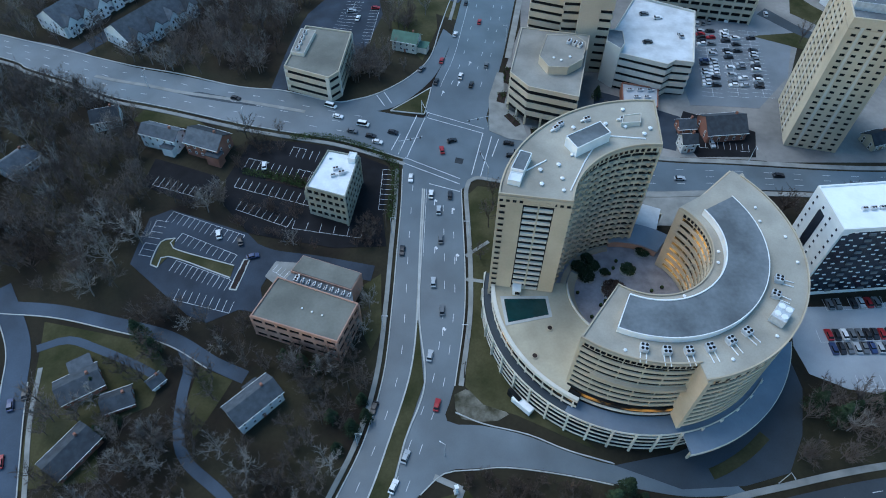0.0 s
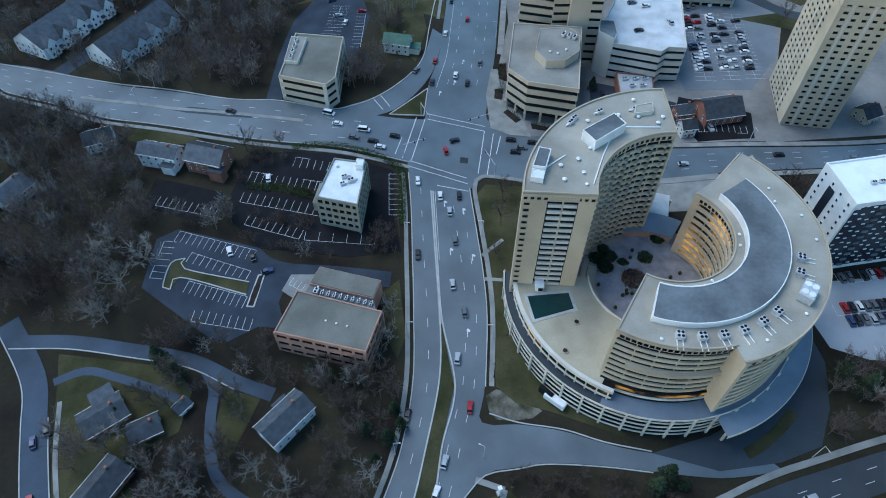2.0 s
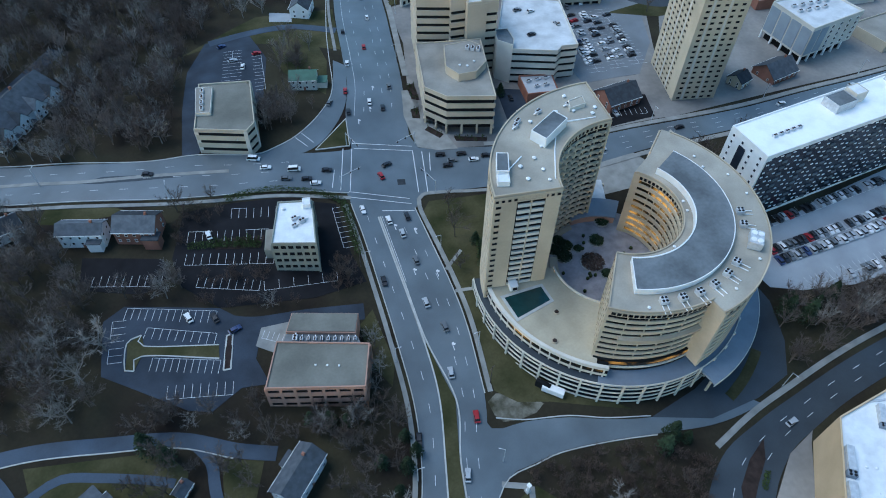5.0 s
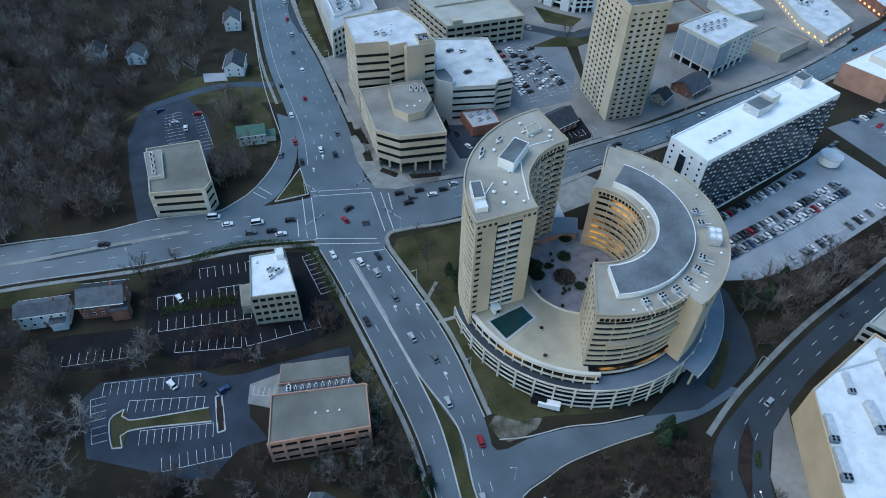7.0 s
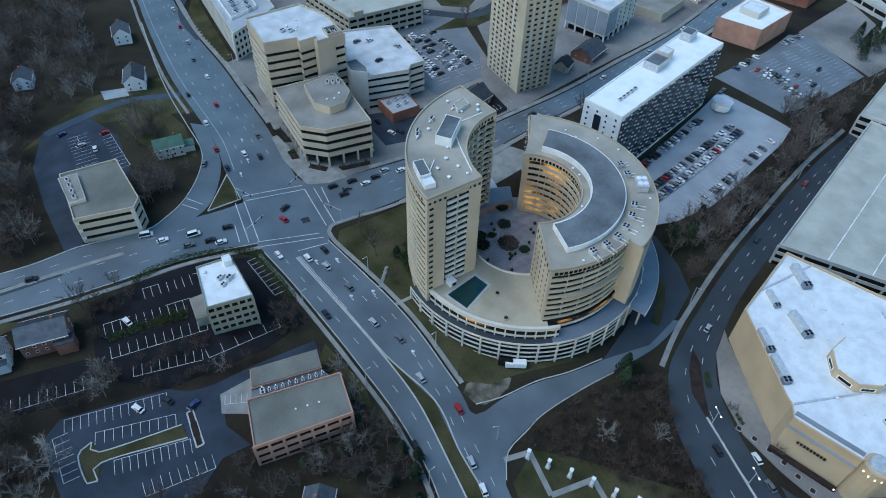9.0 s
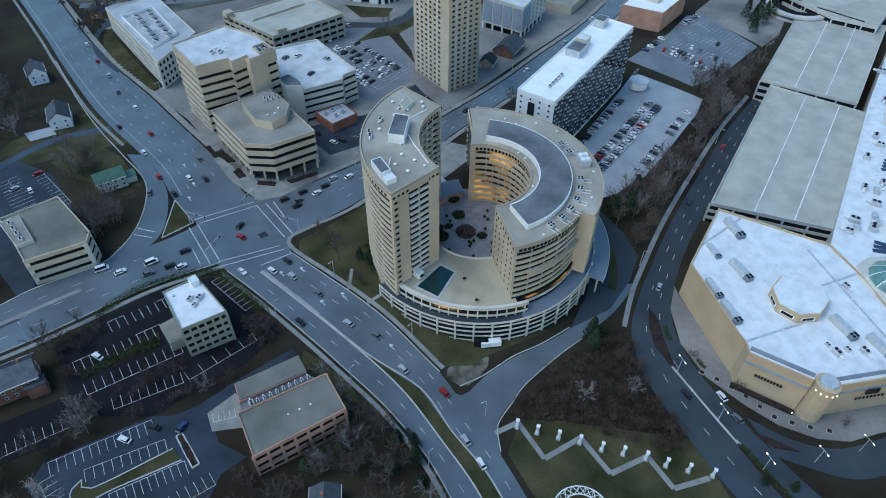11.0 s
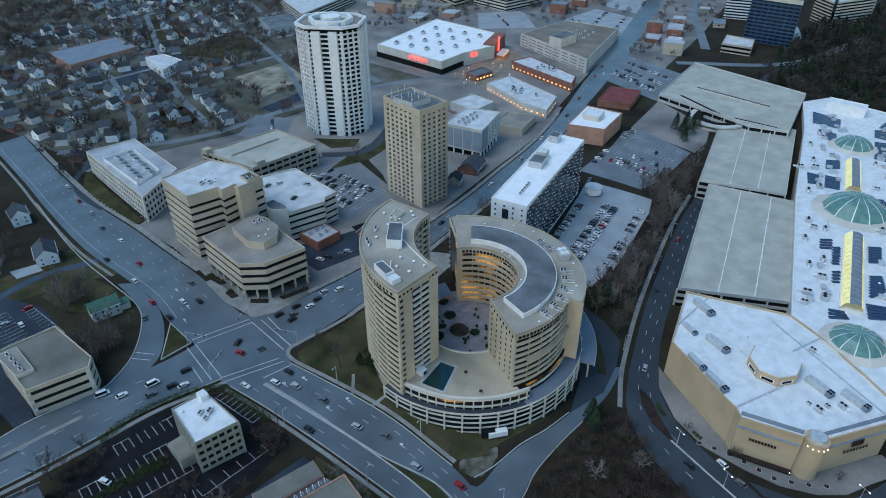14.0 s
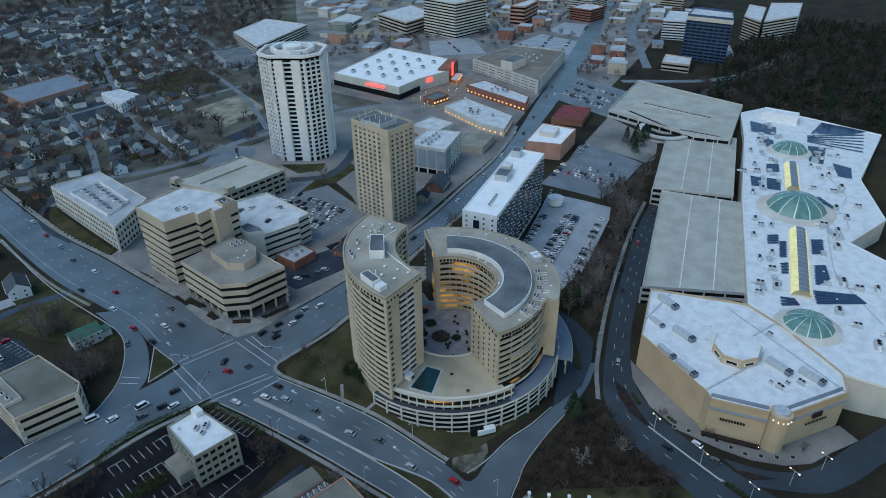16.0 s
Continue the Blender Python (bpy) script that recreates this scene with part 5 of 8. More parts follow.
# ---------- houses ----------
def house(x, y, w, d, eave, rise, rz, wall_m, roof_m, label, wing=None, z=None, plain=False):
    """A gabled house: walls with gables, overhanging roof slopes, chimney, windows, door."""
    z0 = gz(x, y) if z is None else z
    e = thing("house", label, "house", 0, 0, 0)
    hw, hd = w / 2, d / 2
    v = [(-hw, -hd, -1.5), (hw, -hd, -1.5), (hw, hd, -1.5), (-hw, hd, -1.5), (-hw, -hd, eave), (hw, -hd, eave), (hw, hd, eave), (-hw, hd, eave), (-hw, 0, eave + rise), (hw, 0, eave + rise)]
    f = [(0, 1, 5, 4), (2, 3, 7, 6), (1, 2, 6, 9, 5), (3, 0, 4, 8, 7), (4, 5, 9, 8), (6, 7, 8, 9)]
    wall = part("wall", tri_mesh("wall", v, f, wall_m), None, e)
    o, t = 0.5, 0.25
    sl = rise / hd
    if plain:
        oo = hd + o
        vv = [(x_, y_, z_ + dz) for dz in (0, t) for x_ in (-hw - o, hw + o) for y_, z_ in ((-oo, eave - o * sl), (0, eave + rise), (oo, eave - o * sl))]
        part("roof", tri_mesh("roof", vv, [(6, 9, 10, 7), (7, 10, 11, 8), (0, 1, 4, 3), (1, 2, 5, 4), (0, 3, 9, 6), (2, 8, 11, 5), (0, 6, 7, 1), (1, 7, 8, 2), (3, 4, 10, 9), (4, 5, 11, 10)], roof_m), None, e)
    for s in () if plain else (-1, 1):
        a, bb = s * (hd + o), eave - o * sl
        vv = [(-hw - o, a, bb), (hw + o, a, bb), (hw + o, 0, eave + rise), (-hw - o, 0, eave + rise)]
        vv += [(px, py, pz + t) for px, py, pz in vv]
        ff = [(0, 1, 2, 3), (4, 5, 6, 7), (0, 1, 5, 4), (1, 2, 6, 5), (2, 3, 7, 6), (3, 0, 4, 7)]
        slope = part("roof_slope", tri_mesh("roof_slope", vv, ff, roof_m), None, e)
    if plain:
        windows_on(wall, (-hw - 0.02, hd), (-hw - 0.02, -hd), 0.6, eave - 0.2, 1, 1, 1.2, 1.4)
        e.matrix_basis = pose(x, y, z0, 0, 0, rz)
        return e
    box("chimney", BRICK, slope, (hw * 0.55, 0.4, eave + rise + 0.2), (0.8, 0.9, 2.0))
    for s in (-1, 1):
        box("gutter", WHITEP, slope, (0, s * (hd + 0.55), eave - 0.5 * sl + 0.1), (w + 1.1, 0.18, 0.25))
    box("door", BRICK, e, (0.3, -hd - 0.03, 0.9), (1.0, 0.12, 2.1))
    nz = 2 if eave > 4 else 1
    for yy, turn in ((-hd - 0.02, 1), (hd + 0.02, -1)):
        windows_on(wall, (-hw * turn, yy), (hw * turn, yy), 0.6, eave - 0.2, max(2, int(w / 3)), nz, 0.95, 1.25)
    for xx, turn in ((hw + 0.02, 1), (-hw - 0.02, -1)):
        windows_on(wall, (xx, -hd * turn), (xx, hd * turn), 0.6, eave - 0.2, 2, nz, 0.95, 1.25)
    if wing:
        wx, wy, ww, wd, wh = wing
        box("wing", wall_m, e, (wx, wy, wh / 2 - 0.7), (ww, wd, wh + 1.4))
        box("wing_roof", roof_m, e, (wx, wy, wh + 0.1), (ww + 0.5, wd + 0.5, 0.3))
    e.matrix_basis = pose(x, y, z0, 0, 0, rz)
    AVOID.append([(x + max(w, d) * 0.75 * math.cos(k), y + max(w, d) * 0.75 * math.sin(k)) for k in range(6)])
    return e


house(-62.5, 91, 16, 8.6, 6.0, 2.8, 47, WHITEP, SHINGLE, "white two-storey house with a dark shingle roof", (3, 5.8, 5, 3.4, 2.6))
house(-114, 73.5, 15, 9, 3.0, 2.6, 60, BRICK, SHINGLE, "low house with a dark shingle roof")
house(-119, 95, 13, 9, 3.0, 2.4, 35, BRICK, SHINGLE, "low house with a grey-blue shingle roof", (2, 6.5, 7, 6, 2.8))
house(-105.5, 90.5, 9, 6.5, 2.6, 2.0, 25, BRICK, SHINGLE, "low garage wing with a grey-blue roof")
house(-95.7, 97.6, 4.5, 3.4, 2.3, 1.3, 50, SIDING, SHINGLE, "small pale garden shed")
house(-121, 201.5, 16, 7.2, 6.8, 2.2, -16, WHITEP, SHINGLE, "white two-storey house with a dark roof", (5, -4.5, 5, 3, 4))
house(-101.5, 198.5, 15, 10.5, 6.4, 3.4, -18, BRICK, SHINGLE, "brick two-storey house with a slate-blue roof", (6, -5.5, 6, 4, 4.5))
house(-26, 272, 12, 8, 5.6, 2.8, -14, OFFICELT, GREENROOF, "cream house with a green metal roof", (8, 0, 5, 5, 3))
sheet("parking_lot", [(-32, 349), (-33.5, 338), (-22, 335), (-20.5, 345)], 0.1, PALELOT, "pale parking pad beside the white house", category="car park")
house(-14.5, 345, 14, 10, 6.0, 3.6, 68, WHITEP, SHINGLE, "white house beside the avenue")
house(-2, 397, 12, 9, 6.0, 3.6, 74, WHITEP, SHINGLE, "white house beside the avenue")
house(-60, 380, 11, 9, 5, 3, 70, SIDING, SHINGLE, "pale house among bare trees")
house(-80, 392, 11, 9, 5, 3, 70, SIDING, SHINGLE, "pale house among bare trees")
house(-176, 187, 13, 10, 5, 3, 60, SIDING, SHINGLE, "pale house among bare trees")
house(-150, 215, 11, 9, 5, 3, 20, SIDING, SHINGLE, "pale house among bare trees")


def row_houses(x, y, w, d, eave, rise, rz, n):
    """A long white terrace: big dark roof, cross gables with porches along one front, windows, chimneys."""
    e = thing("row_houses", "long white terrace with a dark roof and pointed cross gables", "row houses", 0, 0, 0, group="white terraces")
    hw, hd, o, t = w / 2, d / 2, 0.6, 0.3
    sl = rise / hd
    v = [(-hw, -hd, -3), (hw, -hd, -3), (hw, hd, -3), (-hw, hd, -3), (-hw, -hd, eave), (hw, -hd, eave), (hw, hd, eave), (-hw, hd, eave), (-hw, 0, eave + rise), (hw, 0, eave + rise)]
    wall = part("wall", tri_mesh("wall", v, [(0, 1, 5, 4), (2, 3, 7, 6), (1, 2, 6, 9, 5), (3, 0, 4, 8, 7)], WHITEP), None, e)
    for s_ in (-1, 1):
        a, bb = s_ * (hd + o), eave - o * sl
        vv = [(-hw - o, a, bb), (hw + o, a, bb), (hw + o, 0, eave + rise), (-hw - o, 0, eave + rise)]
        vv += [(px, py, pz + t) for px, py, pz in vv]
        slope = part("roof_slope", tri_mesh("roof_slope", vv, [(0, 1, 2, 3), (4, 5, 6, 7), (0, 1, 5, 4), (1, 2, 6, 5), (2, 3, 7, 6), (3, 0, 4, 7)], SHINGLE), None, e)
    for i in range(n):
        gx_ = -hw + w * (i + 0.5) / n
        up = 3.6
        y0, y1, hg = -hd - 1.4, -hd + up / sl, 2.9
        v = [(gx_ - hg, y0, -3), (gx_ + hg, y0, -3), (gx_ + hg, y0, eave), (gx_, y0, eave + up), (gx_ - hg, y0, eave)]
        v += [(px, y1, pz) for px, py, pz in v]
        g = part("cross_gable", tri_mesh("cross_gable", v, [(0, 1, 2, 3, 4), (1, 6, 7, 2), (5, 0, 4, 9)], WHITEP), None, e)
        for s_ in (-1, 1):
            vv = [(gx_ + s_ * (hg + 0.4), y0 - 0.4, eave - 0.45), (gx_, y0 - 0.4, eave + up + 0.05), (gx_, y1 + 0.5, eave + up + 0.05), (gx_ + s_ * (hg + 0.4), y1 + 0.5, eave - 0.45)]
            vv += [(px, py, pz + 0.25) for px, py, pz in vv]
            part("gable_slope", tri_mesh("gable_slope", vv, [(0, 1, 2, 3), (4, 5, 6, 7), (0, 1, 5, 4), (1, 2, 6, 5), (2, 3, 7, 6), (3, 0, 4, 7)], SHINGLE), None, g)
        windows_on(g, (gx_ - hg, y0 - 0.03), (gx_ + hg, y0 - 0.03), 0.2, eave - 0.2, 2, 2, 1.1, 1.5)
        box("porch_roof", SHINGLE, g, (gx_ + 4.2, y0 + 0.2, 2.8), (2.4, 2.6, 0.3))
    windows_on(wall, (-hw - 0.03, hd), (-hw - 0.03, -hd), 0.2, eave - 0.2, 5, 2, 1.1, 1.5)
    box("chimney", BRICK, slope, (hw * 0.3, 1.0, eave + rise), (1.0, 1.0, 2.2))
    e.matrix_basis = pose(x, y, gz(x, y), 0, 0, rz)
    c, s_ = math.cos(radians(rz)), math.sin(radians(rz))
    AVOID.append([(x + u * c - q * s_, y + u * s_ + q * c) for u, q in ((-hw - 3, -hd - 5), (hw + 3, -hd - 5), (hw + 3, hd + 3), (-hw - 3, hd + 3))])


row_houses(-191, 303, 46, 19, 6.4, 6.2, 62, 5)
row_houses(-154, 290, 42, 19, 6.4, 6.2, 58, 4)
strip("lane", [(-186, 266), (-174, 285), (-158, 315), (-140, 345)], 8.5, 0.14, LOT, "asphalt lane between the white terraces", cat="road")

# ---------- north-east offices ----------
fed = [(27, 267), (20.7, 233.5), (28, 224), (48.3, 218), (57.5, 262)]
fo = banded("octagon_office", "five-storey beige office with banded windows over a recessed corner colonnade", fed, 6.2, 19.4, 3, OFFICE, GREYROOF, solid=0.56, depth=0.5, crown=0.3, foot=-0.2, h=0.5)
prism_part("soffit", inset(fed, 0.6), 4.2, 5.15, OFFICE, fo)
low_fed = [(28.5, 264), (25.5, 243), (31, 232.5), (42, 226.8), (49.3, 223.5), (56, 261)]
prism_part("lower_glazing", inset(low_fed, 0.4), -4, 4.2, GLASS, fo, "dark recessed lower windows")
for k in range(2):
    prism_part("spandrel", low_fed, -4 + 4.6 * k, -1.9 + 3.8 * k, OFFICE, fo)
piers(fo, inset(fed, 0.5), -4, 5.0, 6.8, 0.95, OFFICE)
for p, q in ((fed[1], low_fed[1]), (fed[2], low_fed[2]), (fed[3], low_fed[4])):   # sloping braces under the overhang
    box("brace", OFFICE, fo, ((p[0] + q[0]) / 2, (p[1] + q[1]) / 2, 3.0), (math.dist(p, q), 0.8, 0.8), math.degrees(math.atan2(q[1] - p[1], q[0] - p[0])))
penthouse("roof_plant_room", "many-sided beige roof plant room", [(37.3, 256.3), (33, 240.5), (36.5, 233), (44.5, 232.8), (51.5, 239), (54, 251), (50, 256.5)], 19.5, 23.5, OFFICE, GREYROOF)
for k in range(3):
    roof_unit(46.5 + k * 2.2, 250.5 - k * 1.2, 23.5, 60, 0.9)
for x, y in ((39, 239), (42, 237.5), (46, 240)):
    roof_unit(x, y, 23.5, 0, 0.8, "cap")
tan_poly = [(36, 306), (30.8, 278.3), (45.8, 273.6), (44.8, 269.6), (53.4, 269.2), (51.6, 265), (66, 263.3), (69.5, 284), (65, 304)]
to = banded("tall_office", "eight-storey beige office with stepped front and dark ribbon windows", tan_poly, -0.5, 32.7, 8, OFFICE, SOILROOF, solid=0.62, depth=0.5, crown=3.8, h=0.9)
prism_part("blank_wall", [(51.5, 264.8), (60.5, 263.7), (61, 268), (52, 269)], -3, 36.2, OFFICE, to, "blank beige stair wall")
for x, y in ((31.5, 279.5), (33.5, 290), (36, 302)):
    box("pier", OFFICE, to, (x, y, 1), (1.2, 1.2, 9), -10)
well = thing("roof_plant_well", "dark roof plant well with fans", "roof plant", 63, 270, 36.5)
part("well_wall", tri_mesh("well_wall", *ring_band([(59.5, 273), (66, 272.2), (65.2, 265.2), (58.5, 266)], 36.5, 38.2, 0.3), OFFICE), None, well)
prism_part("well_floor", [(59.9, 272.6), (65.6, 271.9), (64.8, 265.6), (58.9, 266.4)], 36.5, 36.7, VOID, well)
for k in range(3):
    roof_unit(61 + k * 1.3, 271 - k * 2.0, 36.7, 80, 0.8)
for x, y, k in ((48, 287, 1.0), (52, 284, 0.8), (50, 281, 0.7), (55, 290, 0.7)):
    roof_unit(x, y, 36.5, 10, k, "cap")
for x, y in ((44, 284), (47, 281.5)):
    roof_unit(x, y, 36.5, 15, 0.9)
low = [(40, 336.5), (73.5, 351), (86, 413), (56, 420)]
lo_ = banded("white_office", "four-storey white office with punched dark windows", low, -1, 14.5, 4, OFFICELT, PALEGREYROOF, solid=0.42, depth=0.35, pitch=3.4, pier=1.35, h=0.8)
scr = thing("roof_screen", "low white screen wall round rooftop equipment", "roof screen", 59, 375, 14.5)
part("screen_wall", tri_mesh("screen_wall", *ring_band([(47, 352), (65.5, 357), (75, 398), (55.5, 400)], 14.5, 16.4, 0.3), WHITEP), None, scr)
for k in range(14):
    roof_unit(52.5 + (k % 2) * 8 + (k // 2) * 1.5, 357 + (k // 2) * 6, 14.5, 15 + 90 * (k % 3 == 0), 1.25, "railed" if k % 3 else "fan")
g1 = [(84, 300), (110.8, 288), (101.7, 247), (93.6, 248), (90, 244.9), (70, 252.4), (68, 266)]
# Garage slots show a near-black core with the inner shade painted in.
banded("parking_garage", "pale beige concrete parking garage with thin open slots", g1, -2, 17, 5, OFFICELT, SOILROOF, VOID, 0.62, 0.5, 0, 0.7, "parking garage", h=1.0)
g2 = [(99, 361), (110.5, 355), (151, 348), (147.3, 306.2), (100.2, 314)]
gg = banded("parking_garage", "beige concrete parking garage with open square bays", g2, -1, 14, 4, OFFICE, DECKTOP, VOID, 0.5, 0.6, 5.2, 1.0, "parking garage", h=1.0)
box("ramp_wall", OFFICE, gg, (123, 337, 14.6), (36, 0.4, 1.2), -8)
box("stair_head", OFFICE, gg, (100, 356, 15.6), (5, 5, 3.4), -8)
box("stair_head", OFFICE, gg, (107, 315.5, 15.6), (6, 4, 3.4), -8)
penthouse("roof_plant_room", "beige stair tower beside the garage", [(66.5, 267), (72.8, 266), (72.4, 256.5), (70, 252), (64.5, 258)], -2, 20.2, OFFICELT, DARKROOF)
walled("small_shop", "single-storey flat-roofed shop with clutter on its roof", [(73.5, 249.5), (89.5, 246), (87, 232.5), (71.8, 234.5)], -1, 4, BRICK, PALEGREYROOF)
for k in range(5):
    roof_unit(76 + k * 2.3, 244 - (k % 2) * 5, 4, 10, 0.8)
house(112.5, 222, 17, 13, 4.5, 4.5, 8, BRICK, SHINGLE, "dark-roofed brick house beside the car park")
house(98, 224, 7, 6, 3, 2.5, 8, BRICK, SHINGLE, "small dark-roofed brick annex")
house(96, 212, 6, 6, 5, 2.5, 8, SIDING, SHINGLE, "narrow grey house by the street")


def tan_tower():
    q = [(137.5, 214), (144.5, 245), (165.5, 241), (158, 210)]
    b = thing("apartment_tower", "tall tan brick apartment tower with small dark windows", "apartment tower", *middle(q), 1)
    z0, z1, n = 1.0, 60.0, 21
    prism_part("wall", q, z0 - 3, z1 - 0.4, TAN, b)
    parapet_roof(b, q, z1, DARKROOF, TAN, 0.6, 1.1)
    qq = ccw(q)
    fh = (z1 - z0) / n
    for p, r in zip(qq, qq[1:] + qq[:1]):
        if p[0] + r[0] > 304 or p[1] + r[1] > 480:
            continue
        long_side = math.dist(p, r) > 25
        p2 = [p[i] + (r[i] - p[i]) * (0.06 if long_side else 0.04) for i in (0, 1)]
        r2 = [p[i] + (r[i] - p[i]) * (0.80 if long_side else 0.96) for i in (0, 1)]
        windows_on(b, p2, r2, z0, z1 - 1.5, 6 if long_side else 5, n, 2.0, 1.2, TANDARK)
        a = math.degrees(math.atan2(r[1] - p[1], r[0] - p[0]))
        nx, ny = math.sin(radians(a)), -math.cos(radians(a))
        for i in range(1, 6 if long_side else 5, 2):   # pale shallow strips between window pairs
            u = i / (6 if long_side else 5)
            box("pale_strip", OFFICELT, b, (p2[0] + (r2[0] - p2[0]) * u + nx * 0.05, p2[1] + (r2[1] - p2[1]) * u + ny * 0.05, (z0 + z1) / 2 - 1), (1.0, 0.3, z1 - z0 - 3), a)
    part("string_course", tri_mesh("string_course", *ring_band([(x * 1.0, y) for x, y in inset(q, -0.15)], z1 - 3.4, z1 - 3.0, 0.5), TANDARK), None, b)
    return b


tan_tower()
penthouse("roof_plant_room", "grey roof plant room on the tower", [(142, 236), (156, 233), (153, 218), (140, 221)], 60, 63, GREYMET, DARKROOF)
for k in range(9):
    m_ = thing("antenna", "thin rooftop antenna mast", "antenna", 141 + (k % 3) * 6, 222 + (k // 3) * 7, 63, group="rooftop antennas")
    bm = bmesh.new()
    bmesh.ops.create_cone(bm, cap_ends=True, segments=6, radius1=0.12, radius2=0.05, depth=6 - k % 3, matrix=Matrix.Translation((141 + (k % 3) * 6, 222 + (k // 3) * 7, 63 + (6 - k % 3) / 2)))
    part("mast", bm, WHITEP, m_)
    box("dish", WHITEP, m_, (141.3 + (k % 3) * 6, 222 + (k // 3) * 7, 64.5), (0.5, 0.2, 1.2))


def slab_block():
    q = [(118.4, 156.8), (208.8, 168.2), (209.4, 148.0), (120.2, 137.8)]
    b = thing("slab_block", "long dark-fronted apartment slab with a bright white roof", "apartment block", *middle(q), 0)
    z0, z1, n = 0.5, 34.0, 11
    fh = (z1 - z0) / n
    prism_part("wall", q, z0 - 3, z1 - 0.4, WHITEP, b, "pale end walls")
    parapet_roof(b, q, z1, HAZEROOF, WHITEP, 0.5, 0.6)
    for (p, r), side in (((q[3], q[2]), -1), ((q[1], q[0]), 1)):
        a = math.degrees(math.atan2(r[1] - p[1], r[0] - p[0]))
        nx, ny = math.sin(radians(a)), -math.cos(radians(a))
        c = ((p[0] + r[0]) / 2 + nx * 0.1, (p[1] + r[1]) / 2 + ny * 0.1)
        box("facade_panel", GLASSB, b, (c[0], c[1], (z0 + z1) / 2 - 0.6), (math.dist(p, r) - 1.6, 0.5, z1 - z0 - 1.6), a, "dark blue-black facade")
        if side > 0:
            continue
        for k in range(n):
            for i in range(30):
                u = (i + 0.5) / 30
                x, y = p[0] + (r[0] - p[0]) * u + nx * 0.5, p[1] + (r[1] - p[1]) * u + ny * 0.5
                if i % 4 == 3:
                    box("balcony", DARKROOF, b, (x, y, z0 + k * fh + 0.9), (2.2, 0.6, 1.0), a)
                else:
                    box("window_panel", WHITEP, b, (x, y, z0 + k * fh + 1.5 + 0.8 * ((i + k) % 2)), (1.25, 0.2, 0.5), a)
    windows_on(b, q[0], q[3], z0 + 1, z1 - 1, 4, n, 1.1, 1.3, WHITEP, GLASSB)
    box("end_panel", GLASSB, b, (119.2, 149, 16), (0.6, 3.4, 28), 5, "dark strip on the end wall")
    return b


slab_block()
penthouse("roof_plant_room", "grey louvred roof plant room", [(160, 158.5), (170, 159.8), (171, 152.5), (161, 151.2)], 34, 37.5, GREYMET, DARKROOF)
penthouse("roof_plant_room", "pale lift house on the slab roof", [(171, 160), (177, 160.8), (177.6, 155), (171.6, 154.3)], 34, 38.5, OFFICELT, WHITEROOF)
penthouse("roof_plant_room", "grey box at the roof end", [(196, 164.5), (203, 165.4), (203.6, 160), (196.6, 159)], 34, 38, GREYMET, DARKROOF)
for k in range(5):
    roof_unit(130 + k * 3, 147 + k * 0.4, 34, 7, 0.7)
pav = thing("entrance_drum", "round white entrance pavilion beside the slab", "building", 214, 140, 0)
bm = bmesh.new()
bmesh.ops.create_cone(bm, cap_ends=True, segments=24, radius1=4.8, radius2=4.8, depth=4, matrix=Matrix.Translation((214, 140, 2)))
part("wall", bm, WHITEP, pav)
bm = bmesh.new()
bmesh.ops.create_cone(bm, cap_ends=True, segments=24, radius1=5.4, radius2=5.2, depth=0.6, matrix=Matrix.Translation((214, 140, 4.2)))
part("roof", bm, SOILROOF, pav)


